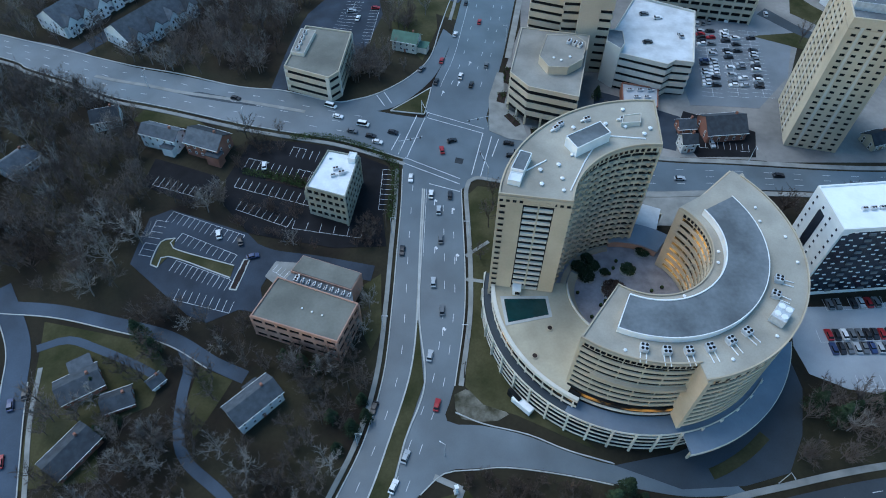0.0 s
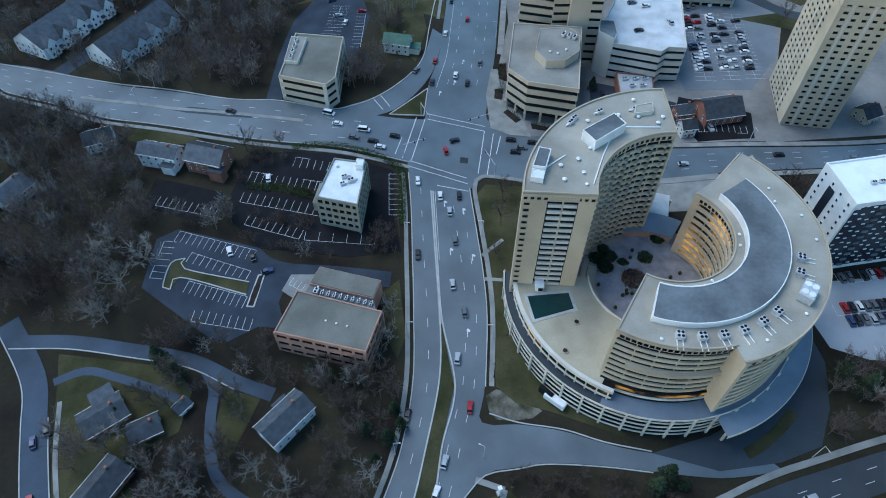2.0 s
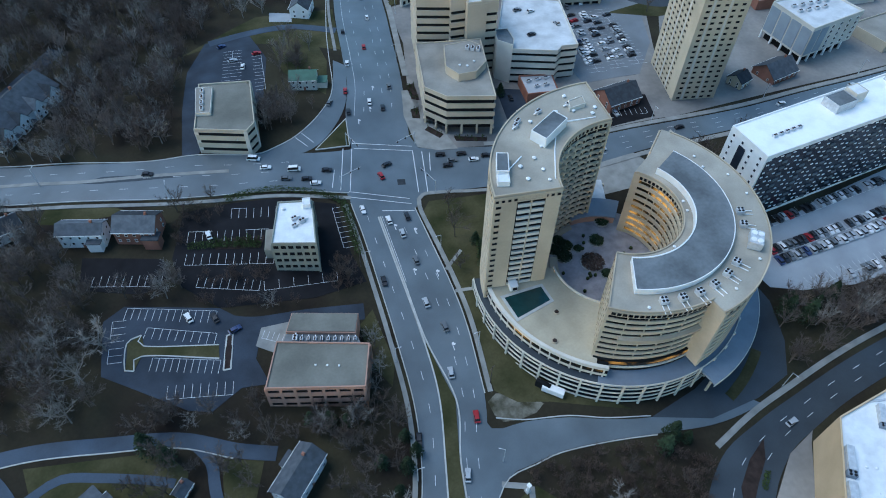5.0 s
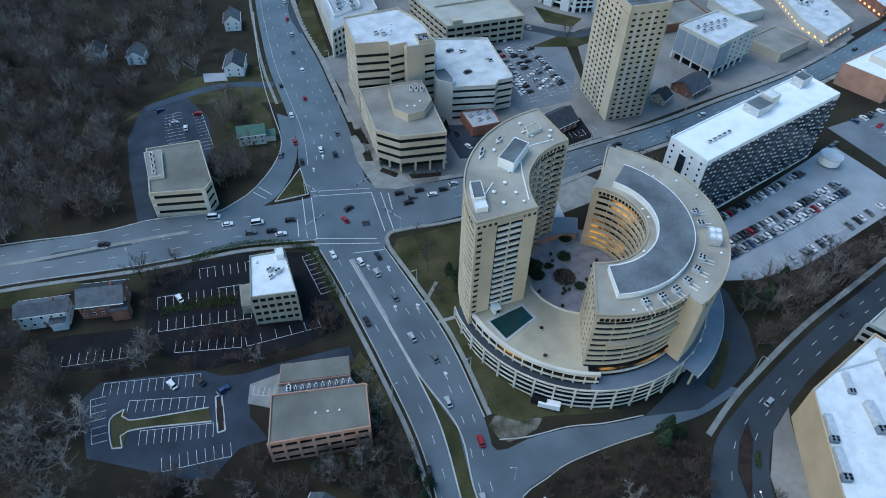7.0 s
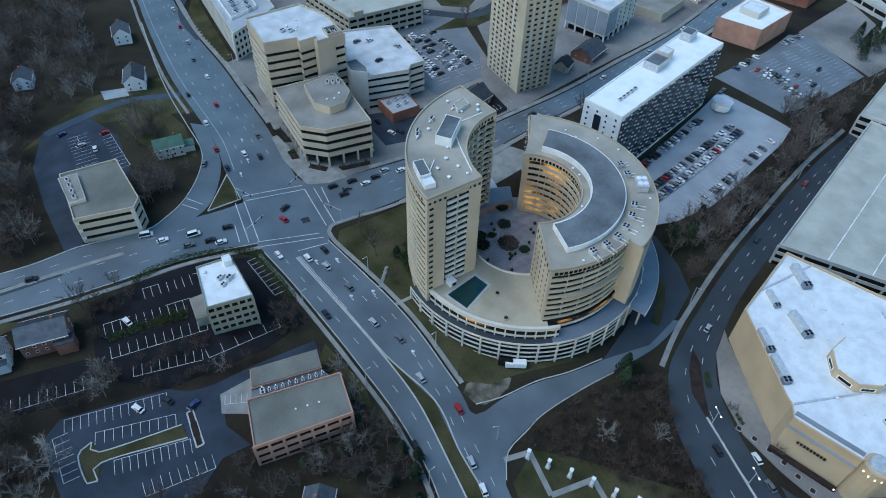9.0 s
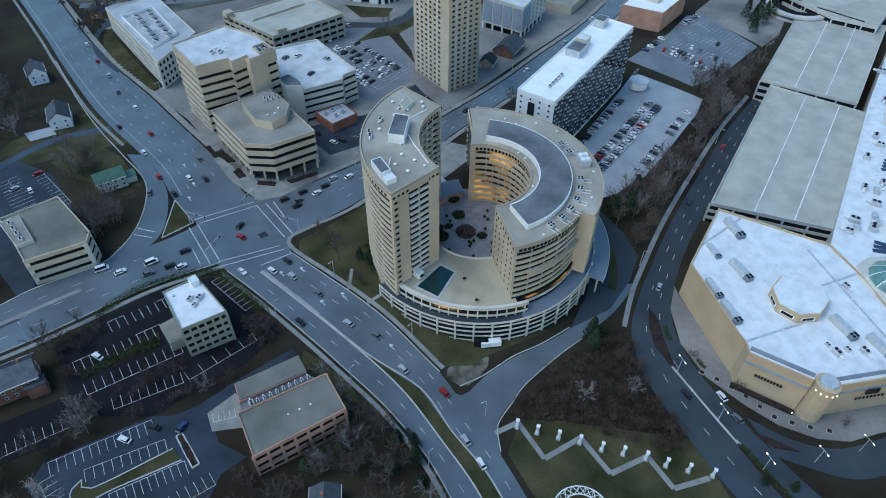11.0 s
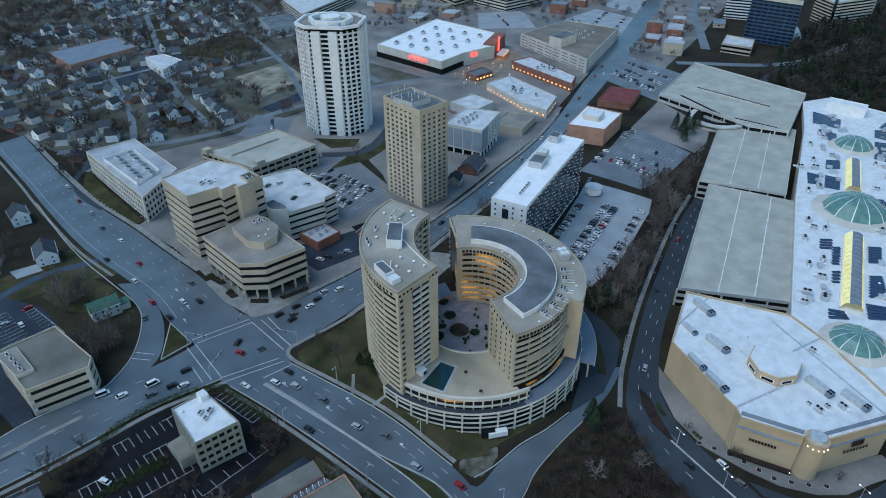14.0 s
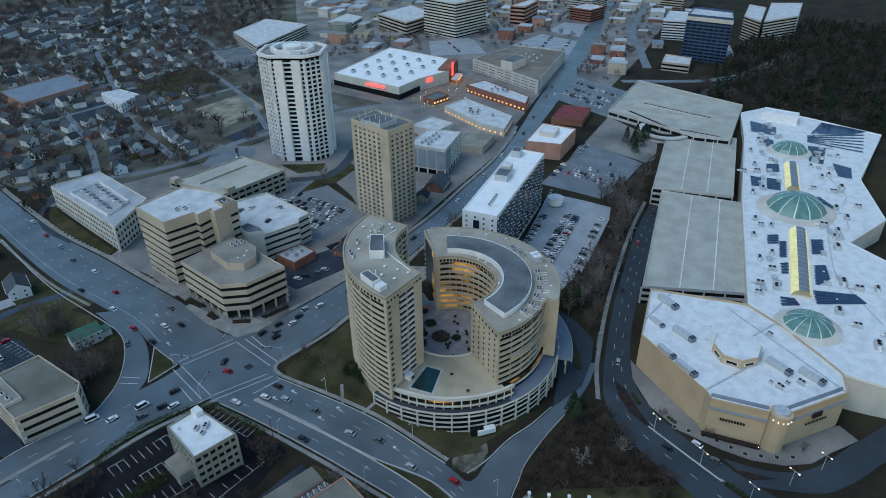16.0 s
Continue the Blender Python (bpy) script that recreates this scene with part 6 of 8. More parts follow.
def white_tower():
    # long eight-sided plan: broad white piers with thin window strips, balcony stacks on the cut corners
    cx, cy, t = 207.5, 341, radians(27)
    base = [(-11, -22), (11, -22), (19.5, -13), (19.5, 13), (11, 22), (-11, 22), (-19.5, 13), (-19.5, -13)]
    pts = [(cx + x * math.cos(t) - y * math.sin(t), cy + x * math.sin(t) + y * math.cos(t)) for x, y in base]
    b = thing("apartment_tower", "tall white ribbed apartment tower with dark window strips", "apartment tower", cx, cy, 0)
    z1, n = 75.0, 24
    fh = z1 / n
    prism_part("window_band", inset(pts, 1.5), -2, z1 - 1, GLASS, b, "dark window strips")
    pp = ccw(pts)
    for k in range(1, n):
        prism_part("floor_slab", inset(pts, 0.6), k * fh - 0.2, k * fh + 0.75, WHITEP, b)
    for i, (p, q) in enumerate(zip(pp, pp[1:] + pp[:1])):
        d = math.dist(p, q)
        a = math.degrees(math.atan2(q[1] - p[1], q[0] - p[0]))
        nx, ny = math.sin(radians(a)), -math.cos(radians(a))
        spots = ((0.0, 0.9), (0.33, 0.7), (0.67, 0.7), (1.0, 0.9)) if i % 2 else ((0.06, 0.8), (0.27, 6.2 if d > 24 else 5.2), (0.73, 6.2 if d > 24 else 5.2), (0.94, 0.8))
        for u, w in spots:
            out = 0.9 if w > 3 else 0.0
            x, y = p[0] + (q[0] - p[0]) * u + nx * (out - 1.2), p[1] + (q[1] - p[1]) * u + ny * (out - 1.2)
            box("pilaster", WHITEP, b, (x, y, z1 / 2 - 0.5), (w, 2.6, z1 - 1), a)
    parapet_roof(b, inset(pts, -0.6), z1 + 1.0, GREYROOF, WHITEP, 1.6, 1.6)
    part("roof_ring", tri_mesh("roof_ring", *ring_band([(cx + 15 * math.cos(radians(45 * k + 34)), cy + 16 * math.sin(radians(45 * k + 34))) for k in range(8)], z1 + 0.9, z1 + 4.2, 2.0), WHITEP), None, b, "raised white eight-sided ring")
    roof_house = prism_part("roof_house", [(cx + 7 * math.cos(radians(45 * k + 12)), cy + 7 * math.sin(radians(45 * k + 12))) for k in range(8)], z1 + 1, z1 + 5, WHITEP, b)
    for k in range(4):
        box("roof_cabinet", GREYMET, roof_house, (cx - 6 + 4 * k, cy - 13 + 1.5 * (k % 2), z1 + 2), (2.2, 1.8, 2.0))
    return b


white_tower()


# ---------- the mall ----------
def department_store():
    q = [(137, 60.2), (98, 54.4), (76.5, 25.8), (74.4, 22.2), (70.5, 19.5), (73.6, -1.5), (77.4, -3.9), (77.5, -9), (100.6, -27.7), (112.3, -25.6), (121, -16.4), (137.3, 2.9), (145.7, 16.3)]
    b = thing("department_store", "peach stucco department store with a white flat roof", "department store", 105, 18, -14)
    prism_part("wall", q, -17, 4.6, STUCCO, b)
    prism_part("roof", inset(q, 0.5), 4.4, 5.0, WHITEROOF, b)
    part("parapet", tri_mesh("parapet", *ring_band(q, 4.4, 5.9, 0.5), STUCCO), None, b)
    # sloping grey hood along the two entrance fronts
    for p, r in (((70.5, 19.5), (73.6, -1.5)), ((77.5, -9), (100.6, -27.7))):
        a = math.atan2(r[1] - p[1], r[0] - p[0])
        nx, ny = math.sin(a), -math.cos(a)
        if (p[0] + nx - 105) ** 2 + (p[1] + ny - 18) ** 2 < (p[0] - 105) ** 2 + (p[1] - 18) ** 2:
            nx, ny = -nx, -ny
        v = []
        for x, y in (p, r):
            v += [(x + nx * 0.5, y + ny * 0.5, 1.0), (x - nx * 3.0, y - ny * 3.0, 6.3), (x - nx * 3.0, y - ny * 3.0, 1.0)]
        part("sloped_hood", tri_mesh("sloped_hood", v, [(0, 1, 4, 3), (1, 2, 5, 4), (2, 0, 3, 5), (0, 2, 1), (3, 4, 5)], CANOPYM), None, b, "sloping slate-grey hood")
    bm = bmesh.new()
    bmesh.ops.create_cone(bm, cap_ends=True, segments=16, radius1=4.2, radius2=4.2, depth=22, matrix=Matrix.Translation((76.2, -5.6, -5.5)))
    part("corner_turret", bm, STUCCO, b)
    bm = bmesh.new()
    bmesh.ops.create_cone(bm, cap_ends=True, segments=8, radius1=3.2, radius2=3.0, depth=1.4, matrix=Matrix.Translation((76.2, -5.6, 6.0)))
    part("turret_cap", bm, GREYMET, b)
    for k in range(5):
        a = radians(150 + 25 * k)
        box("turret_lamp", LAMPLIT, b, (76.2 + 4.3 * math.cos(a), -5.6 + 4.3 * math.sin(a), 3.4), (0.35, 0.35, 0.35))
    box("entrance_canopy", MULCH, b, (70.5, 9, -11.8), (2.0, 22, 0.9), 8)
    for u in (2, 17):
        box("door_lamp", LAMPLIT, b, (71 + 0.1 * u, u - 3.5, -11.2), (0.3, 0.3, 0.3))
    # sign in plain bars
    for p, r, n in (((71.15, 15.0), (72.55, 5.5), 9), ((84, -14.9), (93, -22.2), 8)):
        for i in range(n):
            u = (i + 0.5) / n
            x, y = p[0] + (r[0] - p[0]) * u, p[1] + (r[1] - p[1]) * u
            box("sign_bar", MULCH, b, (x - 0.32, y - 0.25, -3.2), (0.75, 0.25, 1.2), math.degrees(math.atan2(r[1] - p[1], r[0] - p[0])), "dark sign bar")
    box("sign_panel", MULCH, b, (88.0, -18.6, 0.2), (5, 0.4, 2.6), -39, "dark square sign panel")
    return b


department_store()
for p, q in (((76, 22), (97, 10)), ((115, 14), (136, 3)), ((101, -27), (137, 22)), ((110, 56), (140, 50))):
    seam = thing("roof_seam", "raised grey seam across the white roof", "roof seam", *p, 5.0, group="roof seams")
    box("seam_cover", GREYMET, seam, ((p[0] + q[0]) / 2, (p[1] + q[1]) / 2, 5.15), (math.dist(p, q), 0.7, 0.4), math.degrees(math.atan2(q[1] - p[1], q[0] - p[0])))
octo = thing("roof_lantern", "white eight-sided roof lantern with dark windows", "roof lantern", 106, 15.5, 5)
op = [(106 + 11.2 * math.cos(radians(45 * k + 20)), 15.5 + 10 * math.sin(radians(45 * k + 20))) for k in range(8)]
prism_part("wall", op, 5, 9.2, STUCCO, octo)
prism_part("roof", inset(op, 0.4), 9.2, 9.6, WHITEROOF, octo)
for p, q in zip(op, op[1:] + op[:1]):
    windows_on(octo, p, q, 5.4, 8.0, 1, 1, 5.0, 1.6, WHITEP)
rr = random.Random(5)
for x, y, rz, k in ((129.4, 50.6, -124, 1.45), (111, 51, -124, 1.0), (107.5, 38.7, -118, 1.4), (91.6, 42.4, -125, 1.2), (84.4, 32.8, -123, 1.35), (104.3, -0.8, -119, 1.4), (104, -13.4, -118, 1.35)):
    roof_unit(x, y, 5.0, rz, k, "long")
for x, y, k in ((91, -3.5, 1.2), (97.9, -10.7, 1.2), (95, -6, 0.8), (92.5, 0, 0.7), (126, 4, 1.0)):
    roof_unit(x, y, 5.0, -118, k)
for _ in range(26):
    roof_unit(rr.uniform(88, 122), rr.uniform(-10, 42), 5.0, 0, rr.uniform(0.3, 0.7), "cap")


def deck_roof(name, label, q, z1, floors):
    # VOID in place of glass: deck openings in painted shade.
    return banded(name, label, q, -14, z1, floors, CONC, DECKTOP, VOID, 0.42, 0.3, 10, 0.9, "parking garage", h=1.0)


d1 = [(262, 84), (268, 31), (162, 17.5), (143.5, 65.5)]
d2 = [(374, 106), (380, 55), (271.5, 41), (262, 90)]
for q in (d1, d2):
    b = deck_roof("parking_garage", "long grey parking deck with pale seam lines on its roof", q, 1.0 if q is d1 else 2.5, 4)
    zt = 1.0 if q is d1 else 2.5
    for u in (0.36, 0.68):
        p = [q[3][i] + (q[2][i] - q[3][i]) * u for i in (0, 1)]
        r = [q[0][i] + (q[1][i] - q[0][i]) * u for i in (0, 1)]
        box("seam", WHITEP, b, ((p[0] + r[0]) / 2, (p[1] + r[1]) / 2, zt + 0.12), (math.dist(p, r) - 2, 0.45, 0.2), math.degrees(math.atan2(r[1] - p[1], r[0] - p[0])), "pale seam strip")
        lv, lf = [], []
        d = math.dist(p, r)
        ux, uy = (r[0] - p[0]) / d, (r[1] - p[1]) / d
        for k in range(40):   # bay lines either side of the seam
            x, y = p[0] + ux * d * (k + 0.5) / 40, p[1] + uy * d * (k + 0.5) / 40
            lv += [(x + ux * i - uy * j, y + uy * i + ux * j, zt + 0.03) for i, j in ((-0.1, -5), (0.1, -5), (0.1, 5), (-0.1, 5))]
            lf.append(tuple(range(4 * k, 4 * k + 4)))
        part("bay_marking", tri_mesh("bay_marking", lv, lf, KERB), None, b, "pale painted bay lines")
        for k in range(8):
            t = (k + 0.5) / 8
            box("light_pole", WHITEP, b, (p[0] + (r[0] - p[0]) * t, p[1] + (r[1] - p[1]) * t, zt + 2), (0.25, 0.25, 4))
d3 = [(489, 161), (456, 62), (366, 58), (362, 84), (390, 160)]
# Open decks backed by the same near-black painted shade.
banded("parking_garage", "wide pale parking garage with open decks", d3, -8, 6, 3, CONC, DECKTOP, VOID, 0.45, 0.3, 10, 0.9, "parking garage", h=1.1)
ramp = thing("spiral_ramp", "round concrete spiral car ramp", "ramp", 372, 108, -6)
for k in range(4):
    sec_part("ramp_rail", (372, 108), 16, 21, 0, 330, -6 + k * 3, -4.7 + k * 3, CONC, ramp, 40)
# Near-black core painted as the shade inside the ramp.
sec_part("ramp_core", (372, 108), 12, 17, 0, 330, -8, 4.4, VOID, ramp, 30)


def mall():
    q = [(146.5, 16), (270, 36), (380, 50), (439, 61), (460, 46), (451, 10), (434, -42), (334, -29), (276, -43), (236, -25), (210, -60), (112, -60), (112.6, -25.6), (121.4, -16.4), (137.8, 2.9)]
    b = thing("shopping_mall", "long shopping mall with a white roof and glass skylights", "shopping mall", 280, 0, -14)
    prism_part("wall", q, -17, 4.2, OFFICELT, b)
    prism_part("roof", inset(q, 0.4), 4.2, 4.7, WHITEROOF, b)
    part("parapet", tri_mesh("parapet", *ring_band(q, 4.2, 5.4, 0.5), WHITEP), None, b)
    return b


mall()


def dome(x, y, r, h, label, ring=True):
    e = thing("glass_dome", label, "skylight", x, y, 4.7)
    n = 12
    bm = bmesh.new()
    bmesh.ops.create_cone(bm, cap_ends=True, segments=n, radius1=r * 1.35, radius2=r * 1.05, depth=1.6, matrix=Matrix.Translation((x, y, 5.5)))
    part("drum", bm, OFFICELT, e)
    prof = [(r, 6.2), (r * 0.86, 6.2 + h * 0.4), (r * 0.6, 6.2 + h * 0.75), (r * 0.28, 6.2 + h * 0.95), (0.3, 6.2 + h)]
    for k in range(n):
        a0, a1 = 2 * math.pi * k / n, 2 * math.pi * (k + 1) / n
        v = [(x + rr_ * math.cos(a), y + rr_ * math.sin(a), z) for rr_, z in prof for a in (a0, a1)]
        f = [(2 * i, 2 * i + 1, 2 * i + 3, 2 * i + 2) for i in range(len(prof) - 1)]
        part("pane", tri_mesh("pane", v, f, GREENGLASS), None, e)
        v2 = [(x + (rr_ + 0.12) * math.cos(a0 + d), y + (rr_ + 0.12) * math.sin(a0 + d), z + 0.1) for rr_, z in prof for d in (-0.02, 0.02)]
        part("rib", tri_mesh("rib", v2, f, WHITEP), None, e)
    return e


dome(267, 4.8, 17, 9, "large faceted green glass dome")
dome(366, 17, 12, 6, "faceted green glass dome")
dome(141.5, -10.5, 11, 5, "faceted green glass dome lit from within")


def vault(p, q, w, label):
    e = thing("barrel_skylight", label, "skylight", *p, 4.7)
    a = math.atan2(q[1] - p[1], q[0] - p[0])
    n = 16
    for k in range(n):
        for i0, i1, nm, m in ((0, 3, "pane", YELGLASS), (3, 6, "ridge_panel", CANOPYM), (6, 8, "pane", YELGLASS)):
            v, w_ = [], i1 - i0 + 1
            for t in (k / n, (k + 0.94) / n):
                x, y = p[0] + (q[0] - p[0]) * t, p[1] + (q[1] - p[1]) * t
                for i in range(i0, i1 + 1):
                    th = math.pi * i / 8
                    v.append((x - math.sin(a) * w * math.cos(th), y + math.cos(a) * w * math.cos(th), 5.2 + w * 0.8 * math.sin(th)))
            part(nm, tri_mesh(nm, v, [(i, i + 1, w_ + i + 1, w_ + i) for i in range(w_ - 1)], m), None, e)
    for s in (-1, 1):
        box("kerb", WHITEP, e, ((p[0] + q[0]) / 2 - s * math.sin(a) * (w + 0.4), (p[1] + q[1]) / 2 + s * math.cos(a) * (w + 0.4), 5.1), (math.dist(p, q), 0.7, 0.8), math.degrees(a))
    return e


vault((165.7, -5.8), (236, 1.2), 4.5, "long barrel skylight glowing yellow")
vault((294, 8.6), (338, 13.8), 4.2, "long barrel skylight glowing yellow")
rr = random.Random(8)
for x, y in ((240.9, 24.8), (234.5, 20.9), (236.5, 15.6), (219.9, 22.9), (194.4, 16.7), (203.8, 11.6), (185.8, 9.7), (168.3, 13.4), (159.6, 13), (168.1, 6), (327.4, 36), (311, 41), (315, 33), (279.5, 31), (288, 26), (341, 27), (352.6, 42), (239, -17), (246.9, -18.5), (267.2, -22.6), (278.3, -16.4), (188.6, -23), (186, -30),
             (226, -19), (330.8, -10), (312.4, -18.1), (303.4, -13.8), (303.6, -2.6), (342, 1.6), (190.2, -38), (250.2, -11), (286.6, -28), (325.3, -6.2), (370, 36), (378, 40), (362, -4), (370, -14), (160, -22), (152, -30), (150, -42), (170, -45), (140, -38)):
    roof_unit(x, y, 4.7, rr.choice((8, 98, 188)), rr.uniform(1.2, 1.8))
for k in range(40):
    x = rr.uniform(155, 420)
    y = rr.uniform(-24, 20) + (x - 150) * 0.1
    if abs(y - (x * 0.098 - 22)) > 8 and y < 12 + (x - 150) * 0.125 and y > -26:
        roof_unit(x, y, 4.7, 8, rr.uniform(0.6, 1.1), "cap")


GREYCAP = []
rm = random.Random(17)
while len(GREYCAP) < 46:
    x = rm.uniform(150, 420)
    y = rm.uniform(-34, 24) + (x - 150) * 0.1
    if abs(y - (x * 0.098 - 22)) < 9 or y > 10 + (x - 150) * 0.125 or y < -24 + (x > 180) * 2 or math.dist((x, y), (267, 4.8)) < 25 or math.dist((x, y), (366, 17)) < 18:
        continue
    hv = thing("rooftop_unit", "low grey box unit with a hood on the white roof", "air conditioner", x, y, 4.7, group="rooftop equipment")
    r_ = rm.choice((8, 98))
    case = box("case", GREYMET, hv, (x, y, 5.6), (rm.uniform(2.4, 5), rm.uniform(1.8, 2.8), 1.8), r_)
    box("hood", PALEGREYROOF, case, (x + 1.4, y + 0.6, 5.3), (2.2, 1.8, 1.2), r_)
    GREYCAP.append(hv)


def solar_field(a, b, c, d):
    """Rows of panels between two sides of a four-sided field."""
    e = thing("solar_array", "rows of dark blue solar panels on the white roof", "solar panels", *a, 4.7, group="solar arrays")
    n = max(2, round(math.dist(a, d) / 2.6))
    for i in range(n):
        u = (i + 0.5) / n
        p, q = [[s[k] + (r[k] - s[k]) * u for k in (0, 1)] for s, r in ((a, d), (b, c))]
        ang = math.degrees(math.atan2(q[1] - p[1], q[0] - p[0]))
        row_ = box("solar_panel", SOLAR, e, ((p[0] + q[0]) / 2, (p[1] + q[1]) / 2, 5.05), (math.dist(p, q), 1.9, 0.14), ang)
        box("support_rail", GREYMET, row_, ((p[0] + q[0]) / 2, (p[1] + q[1]) / 2, 4.85), (math.dist(p, q) * 0.98, 0.4, 0.34), ang)


for field in (((224.7, 16.1), (227.9, 10.6), (216.4, 9.4), (213.3, 14.7)), ((219.7, 9.4), (221.9, 6), (202.6, 4.1), (200.8, 7.2)), ((195.1, 6.1), (198.1, 2.9), (185.3, 1.7), (183.6, 4.7)), ((230.1, -5.9), (233.3, -11.6), (215.9, -13.3), (212.6, -7.7)), ((200.9, -9.5), (203.8, -14.5), (190.1, -17), (180, -11.7)),
              ((161.7, 3.2), (162.9, -3), (157.8, -6), (153, 1.8)), ((175, -10.5), (180.2, -29), (174.5, -33.8), (162.4, -12.8)), ((422, 51), (415, 31), (395.4, 29), (397, 47)), ((407, 8), (432, -30), (385, -30), (391.6, 6.8)), ((444, 0), (438, -32), (425, -22), (412, 6)), ((308.4, 25.9), (309, 17.5), (290.7, 15.5), (289.8, 23.7)),
              ((333.4, 28.9), (337, 21.5), (322.8, 19.5), (318.1, 27.1)), ((289, 0.5), (292, -7), (279, -17), (276, -12)), ((356, -11.5), (352, -23), (333, -24), (333, -15.9)), ((306.8, 36), (306.5, 29.1), (292, 27.5), (290, 33)), ((384, 30), (386, 38), (366, 31), (362, 26)), ((384, 6), (386, -6), (350, -6), (352, 3))):
    solar_field(*field)
wbx = walled("roof_plant_room", "long white plant room at the end of the roof", [(431, 44), (428.4, 17.3), (440, 17.3), (443, 44)], 4.9, 11, WHITEP, WHITEROOF)
AVOID.pop()
for line in ([(246, -10), (262, -16), (272, -17), (275, -22), (255, -24)], [(240, 14), (252, 17), (258, 14), (249, 8)], [(240, -14), (205, -18), (195, -20), (160, -40)], [(335, -10), (325, -12), (300, -22), (285, -20)]):
    for p, q in zip(line, line[1:]):
        sm = thing("roof_seam", "raised grey seam across the white roof", "roof seam", *p, 4.7, group="roof seams")
        box("seam_cover", GREYMET, sm, ((p[0] + q[0]) / 2, (p[1] + q[1]) / 2, 4.82), (math.dist(p, q) + 0.4, 0.5, 0.3), math.degrees(math.atan2(q[1] - p[1], q[0] - p[0])))
# ramp walls on the wide garage, and near-black boxes painted as shaded slots
slot_walls = thing("ramp_wall", "pale ramp walls with dark slots on the garage roof", "ramp wall", 415, 110, 6)
for p, q in (((423, 141), (409, 79)), ((397, 146), (372, 108)), ((370, 97), (368, 66))):
    a_, d_ = math.degrees(math.atan2(q[1] - p[1], q[0] - p[0])), math.dist(p, q)
    x, y = (p[0] + q[0]) / 2, (p[1] + q[1]) / 2
    box("slot", VOID, slot_walls, (x, y, 6.05), (d_ * 0.96, 4.2, 0.3), a_, "near-black box painted as the shade of a ramp slot")
    for o in (-2.4, 2.4):
        box("low_wall", CONC, slot_walls, (x - math.sin(radians(a_)) * o, y + math.cos(radians(a_)) * o, 6.5), (d_, 0.5, 1.3), a_)

# ---------- the town beyond ----------
def sign_bars(b, p, q, z, n, h, material, label):
    a = math.degrees(math.atan2(q[1] - p[1], q[0] - p[0]))
    for i in range(n):
        u = (i + 0.5) / n
        box("sign_bar", material, b, (p[0] + (q[0] - p[0]) * u, p[1] + (q[1] - p[1]) * u, z), (math.dist(p, q) / n * 0.7, 0.4, h), a, label)


store = walled("big_store", "large pale store block with a white roof and red signs", [(358, 428), (470, 437), (455, 342), (417, 331), (380, 343), (347, 345)], 0, 11.5, OFFICELT, HAZEROOF, "store")
prism_part("brick_corner", [(417, 330.5), (455.5, 341.5), (453, 352), (414, 342)], -1, 13.5, BRICK, store)
# Arcade drawn as a near-black solid, its shade put into the colour.
prism_part("lower_storey", [(346.5, 344.5), (357.5, 429), (362, 429), (352, 345.5), (380, 343.5), (380, 342.5)], -1, 5.0, VOID, store)
sign_bars(store, (350, 385), (348.0, 362), 9, 7, 1.6, REDLIT, "red glowing sign bar")
sign_bars(store, (388, 340), (396, 337.3), 8.5, 2, 4, REDLIT, "red glowing sign bar")
box("sign_tower", REDLIT, store, (428, 333, 11), (2.4, 1.2, 13), 15, "tall red glowing sign")
for k in range(16):
    roof_unit(370 + (k % 4) * 22, 360 + (k // 4) * 18, 11.5, 5, 1.8)
for q, z, n, lbl in (([(397, 301), (419, 293), (391, 234), (370, 228)], 7, 6, "red brick shop row with lit windows"), ([(335, 290), (362, 283), (338, 226), (306, 219), (310, 241)], 6, 6, "low pale shop row with a cluttered roof")):
    b = walled("shop_row", lbl, q, 0, z, BRICK if z == 7 else OFFICELT, SOILROOF, "shops")
    qq = ccw(q)
    for p, r in zip(qq, qq[1:] + qq[:1]):
        windows_on(b, p, r, 0.6, 3.6, max(2, int(math.dist(p, r) / 5)), 1, 2.6, 1.5, BRICK, SHOPLIT, "shop_window")
    for k in range(8):
        roof_unit(*[sum(c) / len(q) + random.uniform(-14, 14) * (0.5 if i == 0 else 1) for i, c in enumerate(zip(*q))], z, 20, 1.3)
for k in range(14):
    x, y = 330 + random.uniform(0, 75), 296 + random.uniform(-8, 36)
    lp = thing("shop_lamp", "small warm street lamp by the shops", "street lamp", x, y, 0, group="shop lamps")
    post = box("post", GREYMET, lp, (x, y, 2), (0.25, 0.25, 4))
    box("lantern", LAMPLIT, post, (x, y, 4.2), (0.35, 0.35, 0.35))
fg = [(468, 330), (543, 315), (543, 257), (425, 239)]
banded("far_garage", "long pale parking garage with a brown roof deck", fg, 0, 11.5, 4, CONC, BROWNDECK, GLASS, 0.8, 0.2, 12, 2.5, "parking garage", h=1.2)
penthouse("roof_stair_house", "white windowless stair house on the brown deck", [(447, 276), (452, 291), (478, 287), (472, 272)], 11.5, 19.5, OFFICELT, DARKROOF)
for k in range(9):
    roof_unit(490 + (k % 3) * 12, 272 + (k // 3) * 9, 11.5, 20, 1.3)
sheet("plaza", [(400, 340), (452, 338), (430, 300), (395, 304), (362, 286), (338, 294), (352, 340)], 0.1, PLAZA, "paved plaza before the big store, warm light put into its tan", category="pavement", skirt=0.05)
aw = thing("store_canopy", "pale lit canopy at the store entrance", "canopy", 425, 326, 0)
box("canopy_roof", OFFICELT, aw, (424, 326, 5), (22, 7, 0.8), 15)
box("canopy_light", SHOPLIT, aw, (424, 325, 4.4), (20, 6, 0.3), 15, "warm lit soffit")
